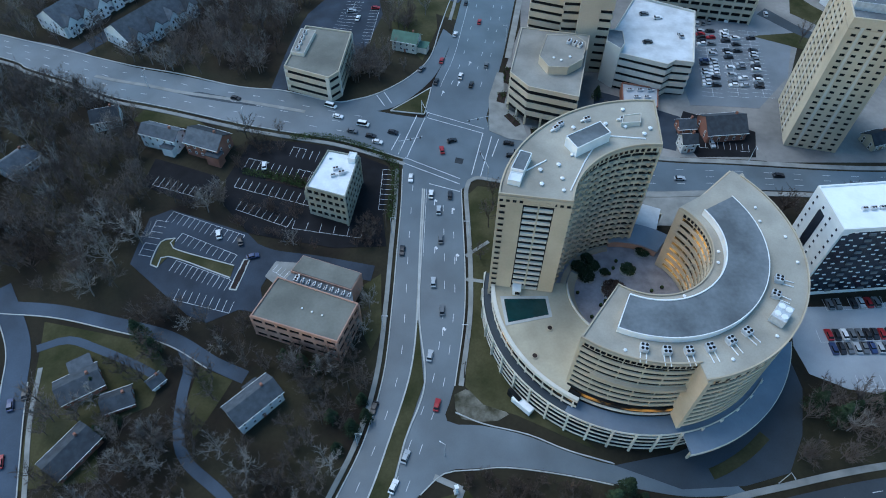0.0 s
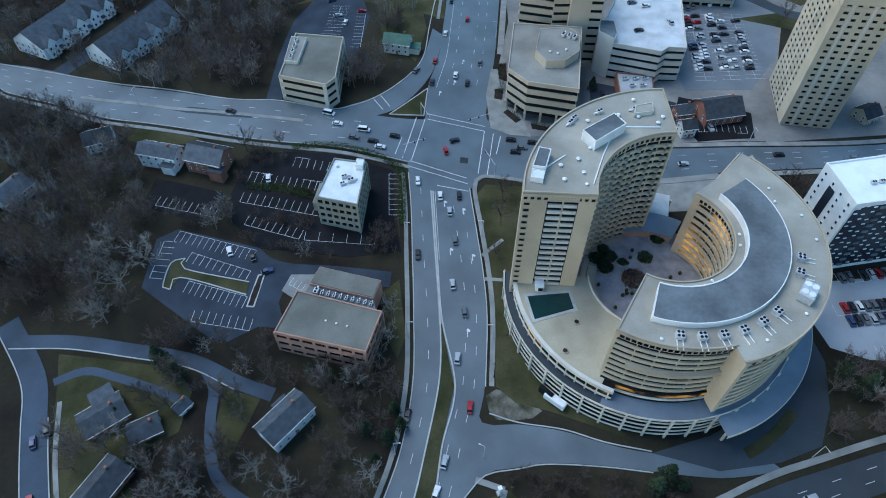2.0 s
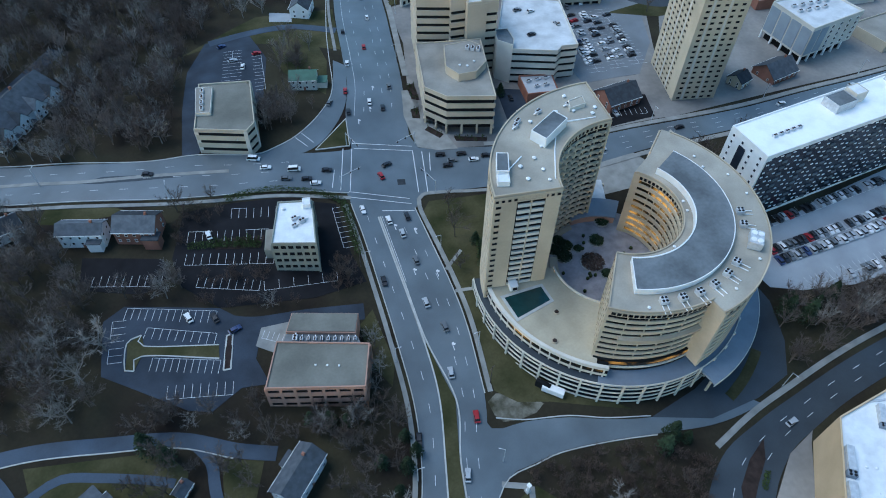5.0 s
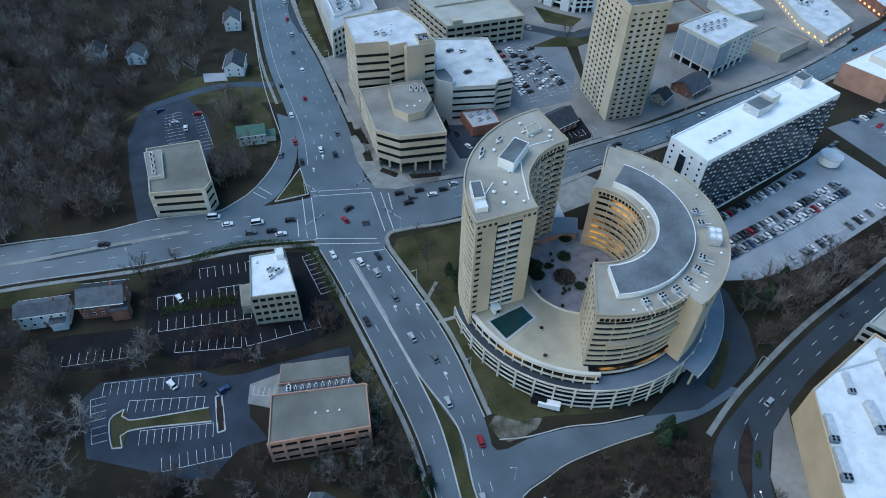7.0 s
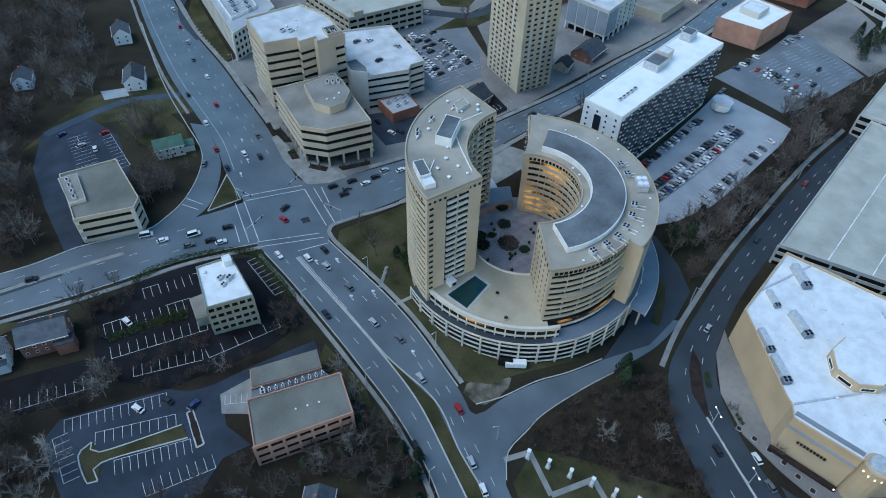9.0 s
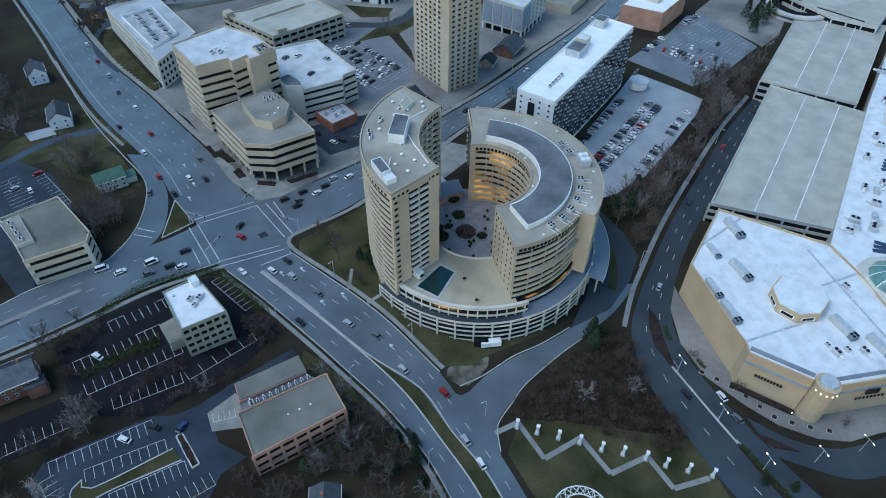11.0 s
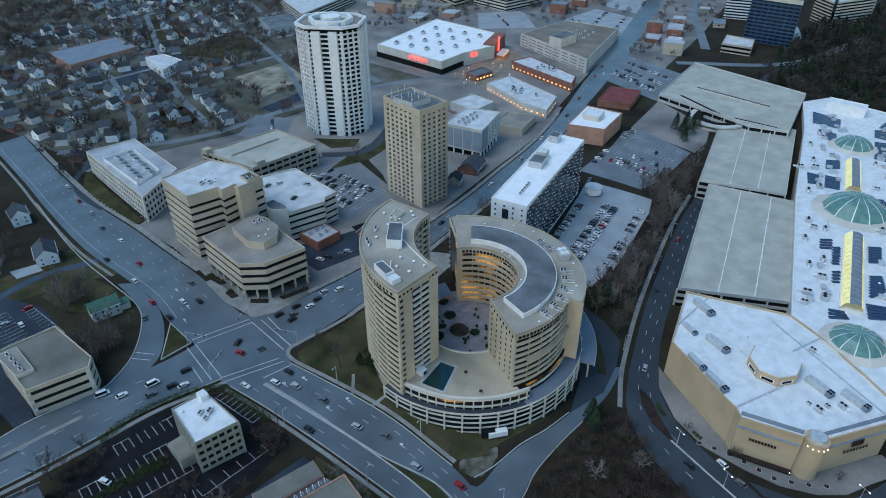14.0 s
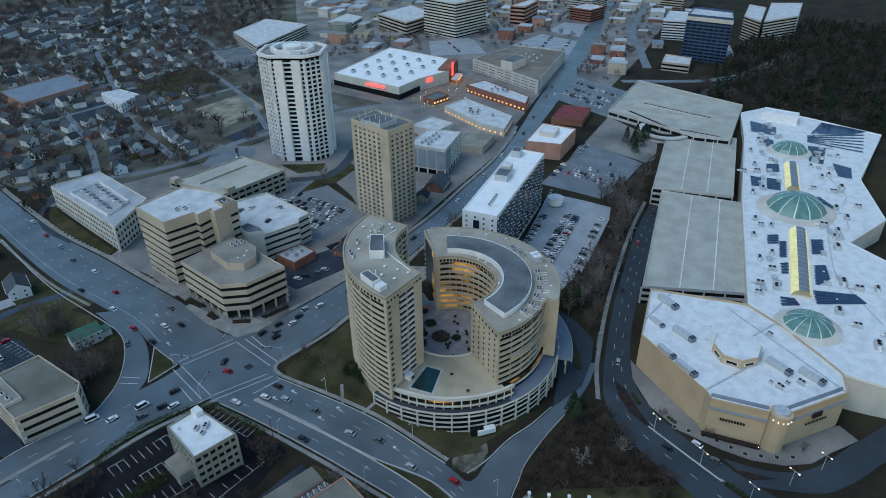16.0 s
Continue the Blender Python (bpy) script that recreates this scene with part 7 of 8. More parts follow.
for dx in (-9, 9):
    box("canopy_post", GREYMET, aw, (424 + dx, 323.5 + dx * 0.26, 2.2), (0.5, 0.5, 4.6), 15)
kb = walled("pavilion", "small pavilion with warm lit windows on the plaza", [(352, 322), (374, 318), (368, 304), (348, 309)], 0, 4.5, BRICK, DARKROOF)
windows_on(kb, (348, 309), (368, 304), 0.5, 3.4, 5, 1, 2.8, 1.8, MULCH, SHOPLIT)
walled("brick_block", "small red brick block with a white roof", [(276, 188), (318, 192), (318, 164), (282, 162.5)], 0, 12, BRICKP, HAZEROOF)
penthouse("roof_plant_room", "pale roof room on the brick block", [(292, 184), (306, 185), (306, 173), (293, 172)], 12, 15.5, OFFICELT, WHITEROOF)
walled("restaurant", "low restaurant with a dull red roof", [(352, 197), (388, 201), (392, 176), (358, 172)], 0, 5, BRICK, REDTILE)
walled("small_shop", "low shop strip with a dark roof", [(232, 300), (268, 296), (264, 270), (228, 274)], 0, 5, BRICK, GREYROOF)
walled("small_shop", "low pale shop with a white roof", [(280, 290), (305, 286), (300, 262), (276, 264)], 0, 6, OFFICELT, SOILROOF)
walled("small_shop", "low pale shop with a grey roof", [(262, 240), (290, 244), (294, 222), (266, 218)], 0, 5, OFFICE, GREYROOF)
hq = [(213, 250), (246, 254), (252, 229), (216, 222)]
hb = thing("hotel_block", "pale hotel block with slate-blue wall panels on white columns", "hotel", 230, 238, 0)
AVOID.append(inset(hq, -2))
# Shade under the raised block is put into this storey's near-black colour.
prism_part("ground_storey", inset(hq, 1.6), -1, 4.4, VOID, hb, "recessed ground storey in near-black painted shade")
prism_part("wall", hq, 4.2, 19.4, OFFICELT, hb)
parapet_roof(hb, hq, 19.8, SOILROOF, OFFICELT, 0.5, 0.8)
for p, q, m in (((216, 222), (252, 229), 6), ((213, 250), (216, 222), 4)):
    a = math.degrees(math.atan2(q[1] - p[1], q[0] - p[0]))
    nx, ny = math.sin(radians(a)), -math.cos(radians(a))
    for k in range(m):
        u = (k + 0.5) / m
        x, y = p[0] + (q[0] - p[0]) * u, p[1] + (q[1] - p[1]) * u
        box("column", WHITEP, hb, (p[0] + (q[0] - p[0]) * (k + 0.04) / m - nx * 0.4, p[1] + (q[1] - p[1]) * (k + 0.04) / m - ny * 0.4, 1.8), (0.9, 0.9, 5.2), a)
        if m == 4 or k < 2:
            box("wall_panel", PANELBLUE, hb, (x + nx * 0.12, y + ny * 0.12, 12.0), (math.dist(p, q) / m - 0.9, 0.3, 13.2), a, "slate-blue wall panel")
        else:
            windows_on(hb, (x - 2.4 * math.cos(radians(a)) + nx * 0.05, y - 2.4 * math.sin(radians(a)) + ny * 0.05), (x + 2.4 * math.cos(radians(a)) + nx * 0.05, y + 2.4 * math.sin(radians(a)) + ny * 0.05), 5, 18.8, 1, 5, 2.0, 1.5, WHITEP, GLASSB)
for k in range(9):
    roof_unit(220 + (k % 5) * 5, 243 - (k // 5) * 5, 19.8, 8, 0.9)
house(198, 218, 17, 13, 4.0, 4.6, 12, BRICK, SHINGLE, "dark-roofed restaurant with red lit front", z=0.3)
house(176, 216.5, 8, 8, 4.2, 2.8, 20, TAN, SHINGLE, "small tan house beside the tower", z=0.3)
banded("glass_tower", "dark blue glass office tower", [(612, 101), (652, 108), (660, 150), (616, 148)], 0, 46, 13, BLUEGLASS, SOILROOF, GLASSB, 0.45, 0.2, 6, 0.5, "office tower", h=2)
gt = [(612, 101), (652, 108), (660, 150), (616, 148)]
penthouse("tower_crown", "pale crown floor of the glass tower", inset(gt, -0.4), 41.5, 45.5, OFFICELT, SOILROOF)
banded("low_office", "low beige office below the glass tower", [(560, 128), (590, 132), (594, 160), (560, 156)], 0, 8, 2, OFFICE, SOILROOF)
FAR = [([(600, 541), (673, 536), (634, 472), (568, 477)], 17, 4, OFFICE), ([(600, 470), (660, 450), (640, 400), (585, 415)], 42, 12, OFFICELT), ([(694, 391), (748, 385), (745, 372), (695, 370)], 24, 5, BRICKP),
       ([(445, 652), (525, 672), (521, 598), (402, 572)], 12, 4, OFFICELT), ([(746, 105), (828, 110), (816, 88), (719, 83)], 26, 8, OFFICE), ([(722, 80), (850, 86), (868, 50), (774, 48)], 26, 8, OFFICELT),
       ([(700, 190), (760, 196), (764, 166), (705, 160)], 22, 7, WHITEP), ([(830, 360), (880, 350), (870, 310), (825, 320)], 40, 13, OFFICELT), ([(760, 330), (800, 320), (790, 290), (752, 298)], 16, 5, BRICK), ([(560, 560), (610, 575), (620, 610), (565, 600)], 8, 2, OFFICELT), ([(900, 240), (960, 236), (955, 200), (896, 205)], 30, 9, OFFICE)]
for q, z, n, m in FAR:
    banded("far_block", "distant banded town block with a flat roof", q, 0, z, n, m, SOILROOF)
sch = walled("school", "long low school with a pale blue-grey roof", [(172, 684), (240, 680), (231, 630), (162, 628)], 0, 7, BRICKP, CANOPYM)
wb = walled("white_hall", "white two-storey hall with a flat roof", [(213, 589), (229, 583), (227, 553), (199, 543)], 0, 8, WHITEP, SOILROOF)
for p, q in (((199, 543), (227, 553)), ((213, 589), (199, 543))):
    windows_on(wb, p, q, 0.8, 7.4, 7, 2, 1.4, 1.8, WHITEP)
rnd = random.Random(12)


def inside(x, y, poly):
    c = False
    for (x0, y0), (x1, y1) in zip(poly, poly[1:] + poly[:1]):
        if (y0 > y) != (y1 > y) and x < (x1 - x0) * (y - y0) / (y1 - y0) + x0:
            c = not c
    return c


BOUNDS = []


def free(x, y, margin=0.0):
    if len(BOUNDS) != len(AVOID):
        BOUNDS[:] = [(min(p[0] for p in q), max(p[0] for p in q), min(p[1] for p in q), max(p[1] for p in q)) for q in AVOID]
    for q, (a, b, c, d) in zip(AVOID, BOUNDS):
        if a <= x <= b and c <= y <= d and inside(x, y, q):
            return False
    return True


AVOID.append([(CC[0] + 50 * math.cos(k / 4), CC[1] + 50 * math.sin(k / 4)) for k in range(25)])
AVOID.append([(66, 28), (98, 56), (140, 67), (260, 92), (380, 110), (400, 165), (494, 165), (460, 60), (464, 44), (440, -50), (100, -70), (66, -20)])
AVOID.append([(115, 158), (212, 170), (212, 146), (118, 135)])
AVOID.append([(180, 312), (234, 312), (234, 368), (180, 368)])
AVOID.append([(132, 210), (140, 248), (167, 243), (158, 206)])
# streets of the suburb
STREETS = (([(60, 470), (129, 413), (200, 399), (291, 373), (345, 340)], 7), ([(40, 640), (139, 628), (230, 632), (347, 638), (450, 643)], 7), ([(66, 520), (150, 530), (260, 520), (345, 500)], 6), ([(150, 420), (190, 520), (260, 640), (330, 760)], 6),
                ([(60, 560), (90, 700), (150, 850)], 6), ([(300, 380), (350, 500), (400, 620), (470, 760)], 7), ([(120, 760), (300, 760), (480, 780), (640, 770)], 6), ([(350, 560), (470, 520), (560, 500), (640, 480)], 7), ([(480, 245), (560, 330), (640, 480), (700, 620)], 9), ([(560, 170), (640, 200), (720, 230), (900, 260)], 9), ([(500, 180), (560, 90), (700, 40)], 9),
           ([(100, 440), (135, 500), (175, 590), (210, 690), (250, 800)], 5), ([(70, 600), (150, 585), (240, 575)], 5), ([(230, 400), (285, 480), (330, 570), (380, 680)], 5), ([(110, 690), (220, 700), (330, 690), (430, 700)], 5))
SUBURB = [q for q, w in STREETS]
for k, (line, w) in enumerate(STREETS):
    strip("street", line, w, 0.12 + 0.012 * k, GREYLOT, "grey suburban street", cat="road")
sheet("field", [(235, 495), (294, 491), (272, 441), (217, 435)], 0.08, PLOT, "bare pale building plot", category="soil", skirt=0.05)
sheet("lawn", [(143, 479), (168, 472), (153, 436), (130, 444)], 0.08, GRASS, "plain winter lawn between houses", category="grass", skirt=0.05)
sheet("lawn", [(250, 600), (330, 610), (340, 560), (270, 540)], 0.08, GRASS, "plain winter park lawn", category="grass", skirt=0.05)
for q in ([(560, 260), (640, 270), (660, 330), (590, 340)], [(660, 260), (740, 280), (740, 330), (680, 330)], [(540, 350), (600, 400), (560, 440), (500, 400)], [(640, 150), (700, 150), (705, 110), (650, 95)]):
    sheet("parking_lot", q, 0.11, PALELOT, "grey town car park", category="car park", skirt=0.05)

sheet("lawn", [(60, 405), (150, 395), (300, 372), (345, 345), (500, 470), (760, 620), (1500, 1400), (700, 1900), (300, 1250), (60, 560)], 0.03, YARD, "winter yards and lawns of the suburb", category="grass", step=12, skirt=0.05)
for q, m, lbl in (([(166, 576), (216, 600), (206, 544), (165, 550)], LOT, "dark school car park"), ([(370, 620), (440, 612), (388, 556), (346, 574)], ROAD, "grey yard behind the glass hall"), ([(273, 728), (327, 726), (308, 630), (254, 624)], GRASS, "wide worn playing field"), ([(150, 490), (166, 480), (158, 437), (134, 436)], GRASS, "olive winter lawn beside a house"), ([(200, 418), (255, 418), (246, 402), (196, 404)], LOT, "car park below the white tower")):
    sheet("lawn" if m is GRASS else "parking_lot", q, 0.08, m, lbl, category="grass" if m is GRASS else "car park", skirt=0.05)
hall = walled("civic_hall", "low grey hall with dark glass fronts", [(352, 572), (372, 610), (412, 598), (388, 562)], 0, 8, GREYMET, DARKROOF)
# long rows of town houses beyond
rw = random.Random(8)
rowt = None
for k in range(44):
    x, y = 330 + (k % 8) * 44 + rw.uniform(-8, 8), 800 + (k // 8) * 46 + (k % 8) * 6 + rw.uniform(-8, 8)
    if x > 120 + (y - 330) * 0.9:
        continue
    rz = rw.choice((22, 22, 112)) + rw.uniform(-5, 5)
    if rowt is None:
        rowt = house(x, y, 36, 10, 7.5, 3.5, rz, SIDING, SHINGLE, "long pale row of town houses with dark roofs", z=0, plain=True)
        tagged(rowt, group="town house rows")
    else:
        copy_thing(rowt, pose(x, y, 0, 0, 0, rz))
    AVOID.append([(x - 12, y - 10), (x + 12, y - 10), (x + 12, y + 10), (x - 12, y + 10)])

# houses of the suburb, in rows along the streets
HOUSES = []
for k, (w, d, ev, ri) in enumerate(((10, 8, 5.2, 3.0), (9, 8, 3.2, 2.8), (12, 8, 5.4, 3.2), (8, 9, 5.4, 3.4))):
    HOUSES.append((w, d, ev, ri))
spots, TURN = [], []
for line in SUBURB:
    pts = resampled(smooth(line, 6.0), max(3, int(sum(math.dist(a, b) for a, b in zip(line, line[1:])) / 15.5)))
    for p, q in zip(pts, pts[1:]):
        a = math.atan2(q[1] - p[1], q[0] - p[0])
        for side in (-1, 1):
            d = rnd.uniform(13, 17)
            x, y = p[0] - math.sin(a) * side * d, p[1] + math.cos(a) * side * d
            if rnd.random() < 0.85 and y > 385 and x < 90 + (y - 330) * 0.9 and x > (y - 420) * 0.33 + 20 and free(x, y) and not any((x - u) ** 2 + (y - w) ** 2 < 150 for u, w in spots):
                spots.append((x, y))
                TURN.append(math.degrees(a) + rnd.choice((0, 90)))
tmpl = [None] * 4
for i, (x, y) in enumerate(spots):
    k = i % 4
    rz = TURN[i] + rnd.uniform(-5, 5)
    if tmpl[k] is None:
        tmpl[k] = house(x, y, *HOUSES[k], rz, SIDING if k != 1 else BRICK, SHINGLE, "pale gabled suburban house with a dark roof" if k != 1 else "brick gabled suburban house with a dark roof", z=0, plain=True)
        tagged(tmpl[k], group="suburban houses")
    else:
        copy_thing(tmpl[k], pose(x, y, 0, 0, 0, rz))
        AVOID.append([(x - 6, y - 6), (x + 6, y - 6), (x + 6, y + 6), (x - 6, y + 6)])
# small town blocks far off
TOWN = []
for i in range(1500):
    x, y = rnd.uniform(430, 950), rnd.uniform(180, 800)
    if not free(x, y) or y > x * 1.08 or len(TOWN) > 125:
        continue
    w, d, a = rnd.uniform(12, 30), rnd.uniform(10, 22), rnd.choice((0.2, 0.25, 1.75))
    q = [(x + w * sx * math.cos(a) - d * sy * math.sin(a), y + w * sx * math.sin(a) + d * sy * math.cos(a)) for sx, sy in ((-.5, -.5), (.5, -.5), (.5, .5), (-.5, .5))]
    if all(free(*p) for p in q):
        z = rnd.choice((4, 5, 5, 6, 8, 11))
        b = thing("town_block", "distant low town block with a flat roof", "building", x, y, 0, group="town blocks")
        TOWN.append(b)
        AVOID.append(inset(q, -2))
        prism_part("wall", q, -1, z, rnd.choice((BRICK, OFFICELT, OFFICE, BRICKP, TANDARK, STONE)), b)
        prism_part("roof", inset(q, -0.3), z, z + 0.5, rnd.choice((SOILROOF, GREYROOF, PALEGREYROOF, SOILROOF, CANOPYM)), b)
        windows_on(b, q[3], q[0], 0.8, 4.2, 1, 1, 3.2, 1.6, WHITEP)


# ---------- cars ----------
def car_template(paint, van=False, far=False):
    e = thing("car", "parked car", "car", group="parked cars")
    L, W = (5.4, 2.0) if van else (4.5, 1.8)
    bm = bmesh.new()
    prof = [(-L / 2, 0.05 if far else 0.35), (-L / 2, 0.85), (-L / 2 + 0.5, 0.98), (L / 2 - 1.2, 0.98), (L / 2 - 0.1, 0.8), (L / 2, 0.05 if far else 0.4)]
    a = [bm.verts.new((x, -W / 2, z)) for x, z in prof]
    b = [bm.verts.new((x, W / 2, z)) for x, z in prof]
    bm.faces.new(a)
    bm.faces.new(b[::-1])
    for i in range(len(prof)):
        j = (i + 1) % len(prof)
        bm.faces.new((a[j], a[i], b[i], b[j]))
    bmesh.ops.recalc_face_normals(bm, faces=bm.faces[:])
    part("body", bm, paint, e)
    h = 2.2 if van else 1.48
    x0, x1 = (-L / 2 + 0.1, L / 2 - 0.9) if van else (-L / 2 + 0.35, L / 2 - 1.35)

    def cab(lo, hi, n0, n1, wid, m, nm):
        bm = bmesh.new()
        v = [bm.verts.new(p) for p in ((x0 + n0, -wid, lo), (x1 - n0 * 0.4, -wid, lo), (x1 - n0 * 0.4, wid, lo), (x0 + n0, wid, lo), (x0 + n1, -wid * 0.86, hi), (x1 - n1 * 1.3, -wid * 0.86, hi), (x1 - n1 * 1.3, wid * 0.86, hi), (x0 + n1, wid * 0.86, hi))]
        for q in ((0, 1, 5, 4), (1, 2, 6, 5), (2, 3, 7, 6), (3, 0, 4, 7), (4, 5, 6, 7), (3, 2, 1, 0)):
            bm.faces.new([v[i] for i in q])
        part(nm, bm, m, e)
    cab(0.95, h - 0.06, 0.0, 0.5, W / 2 - 0.06, GLASS, "glazing")
    cab(h - 0.08, h, 0.55, 0.62, (W / 2 - 0.06) * 0.86, paint, "roof")
    for sx in (() if far else (-1, 1)):
        for sy in (-1, 1):
            bm = bmesh.new()
            bmesh.ops.create_cone(bm, cap_ends=True, segments=10, radius1=0.33, radius2=0.33, depth=0.22, matrix=Matrix.Translation((sx * L * 0.3, sy * (W / 2 - 0.08), 0.33)) @ Matrix.Rotation(math.pi / 2, 4, 'X'))
            part("wheel", bm, RUBBER, e)
    return e


NAMES = ("white", "silver", "black", "grey", "red", "blue")
CARS = {}


def car(x, y, rz, colour, z=None):
    z = gz(x, y) + 0.17 if z is None else z
    m = pose(x, y, z, 0, 0, rz)
    far = x > 100
    if (colour, far) not in CARS:
        c = car_template(WHITEP if colour == 6 else PAINTS[colour], colour == 6, far)
        tagged(c, "white passenger van standing on the road" if colour == 6 else f"{NAMES[colour]} saloon car standing on the asphalt", "van" if colour == 6 else "car")
        c.matrix_basis = m
        CARS[colour, far] = c
        return c
    return copy_thing(CARS[colour, far], m)


rnd = random.Random(4)


def row(p0, p1, n, rz, fill=0.8):
    for i in range(n):
        if rnd.random() < fill:
            u = (i + 0.5) / n
            car(p0[0] + (p1[0] - p0[0]) * u, p0[1] + (p1[1] - p0[1]) * u, rz + rnd.choice((0, 180)) + rnd.uniform(-2, 2), rnd.choice((0, 0, 0, 1, 1, 1, 2, 2, 2, 3, 3, 3, 1, 0, 2, 1, 3, 0, 2, 3, 1, 2, 0, 0, 1, 2, 3, 3, 2, 1, 4, 5)))


for a, b, n, rz, fl in (((126, 122.1), (206, 127.6), 30, 93, .97), ((126, 116.9), (206, 122.4), 30, 93, .97), ((150, 104.4), (212, 108.4), 23, 93, .6), ((130, 134.2), (200, 140.8), 25, 95, .85), ((212, 146), (236, 150), 6, 10, .7),
                        ((259, 114), (263, 150), 13, 10, .7), ((264, 114), (268, 150), 13, 10, .7), ((274, 114), (278, 150), 13, 10, .3), ((290, 115), (294, 148), 12, 10, .15), ((246, 157), (280, 157), 10, 95, .7), ((298, 156), (320, 154), 7, 100, .8),
                        ((114, 250), (121, 300), 18, 5, .55), ((118, 250), (126, 300), 18, 5, .6), ((126, 250), (133, 300), 18, 5, .7), ((131, 250), (138, 300), 18, 5, .5), ((138, 252), (146, 300), 18, 5, .6), ((104, 214), (122, 211), 8, 97, .4),
                        ((409, 168), (438, 218), 20, 5, .8), ((414, 168), (443, 218), 20, 5, .8), ((430, 168), (456, 218), 20, 5, .7), ((449, 168), (474, 218), 20, 5, .7), ((160, 365), (186, 392), 14, 45, .7),
                        ((560, 270), (640, 285), 22, 95, .6), ((570, 300), (648, 312), 22, 95, .6), ((665, 280), (735, 295), 20, 95, .6), ((530, 380), (570, 420), 16, 45, .6), ((116, 304), (160, 316), 14, 80, .6)):
    row(a, b, n, rz, fl)
for x, y, rz, c in ((66, 228, 100, 0), (70, 226, 100, 2), (76, 222, 100, 3), (80, 221, 100, 1), (66, 240, 80, 2), (-88.5, 155.5, 110, 0), (-80, 153, 110, 2), (-74, 146.5, 20, 5), (-78, 190, 100, 0), (-61, 98.5, 30, 2), (-52, 295, 80, 0), (-56, 302, 10, 1), (-44, 305, 5, 4), (-60, 318, 20, 5),
                    (-52, 219.5, -12, 0), (-45, 211.5, -12, 3), (-37, 209.5, -12, 2), (-34, 206.5, -12, 0), (-28, 213, -12, 2), (-56, 226, -20, 6), (-41, 216, -12, 6), (-98, 229, -18, 2), (-7, 205, 100, 4), (-3, 211, 20, 2), (21, 211, -8, 2), (25, 206, -8, 3), (30, 209, -8, 2), (34, 204, -8, 0), (40, 205, -8, 2), (46, 206.5, -5, 1), (22, 203.5, -8, 2), (52, 202, -5, 0), (70, 197, -3, 2), (90, 193, 0, 1), (130, 195, 0, 2), (186, 196, 3, 0), (230, 199, 4, 1), (270, 204, 6, 0), (320, 208, 10, 2), (360, 216, 10, 4), (420, 228, 12, 4), (430, 224, 12, 0), (450, 234, 12, 4),
                    (-10.5, 180, 90, 0), (-7.2, 172, 90, 1), (-3, 180, 90, 2), (-8, 139, 92, 1), (-6, 158, 92, 3), (-8, 111, 82, 1), (-5, 94, 80, 4), (-20, 152, -92, 2), (-14, 77, 72, 1), (-17, 68, 70, 0), (-19, 188, -90, 0), (-4.5, 128, 92, 3), (-25, 92, -105, 2),
                    (-11, 247, 80, 2), (-9, 262, 80, 4), (-18, 255, 60, 3), (0, 252, 80, 0), (5, 247, 80, 2), (-3, 285, 80, 0), (12, 262, 82, 3), (9, 300, 82, 4), (2, 318, 82, 2), (18, 330, 82, 0), (20, 352, 80, 3), (30, 392, 78, 4), (26, 372, 78, 1), (36, 415, 78, 0),
                    (95, 62, 12, 1), (57, 12, 70, 3), (150, 76, 10, 2), (200, 82, 8, 4), (250, 84, 8, 2), (54, 30, 65, 2), (62, 20, 65, 0), (-136, 92, 110, 2), (-139, 88, 110, 5), (-134, 70, 110, 4)):
    car(x, y, rz, c)
for x, y, rz, c in ((86, 285, 10, 3), (92, 282, 10, 0), (100, 268, 100, 1), (84, 262, 10, 2)):
    car(x, y, rz, c, 17.05)


# ---------- trees ----------
def limb(v, f, a, b, ra, rb, n=5):
    d = (b - a).normalized()
    s = d.orthogonal().normalized()
    t = d.cross(s)
    k = len(v)
    for c, r in ((a, ra), (b, rb)):
        for i in range(n):
            q = 2 * math.pi * i / n
            v.append(c + s * r * math.cos(q) + t * r * math.sin(q))
    for i in range(n):
        j = (i + 1) % n
        f.append((k + i, k + j, k + n + j, k + n + i))


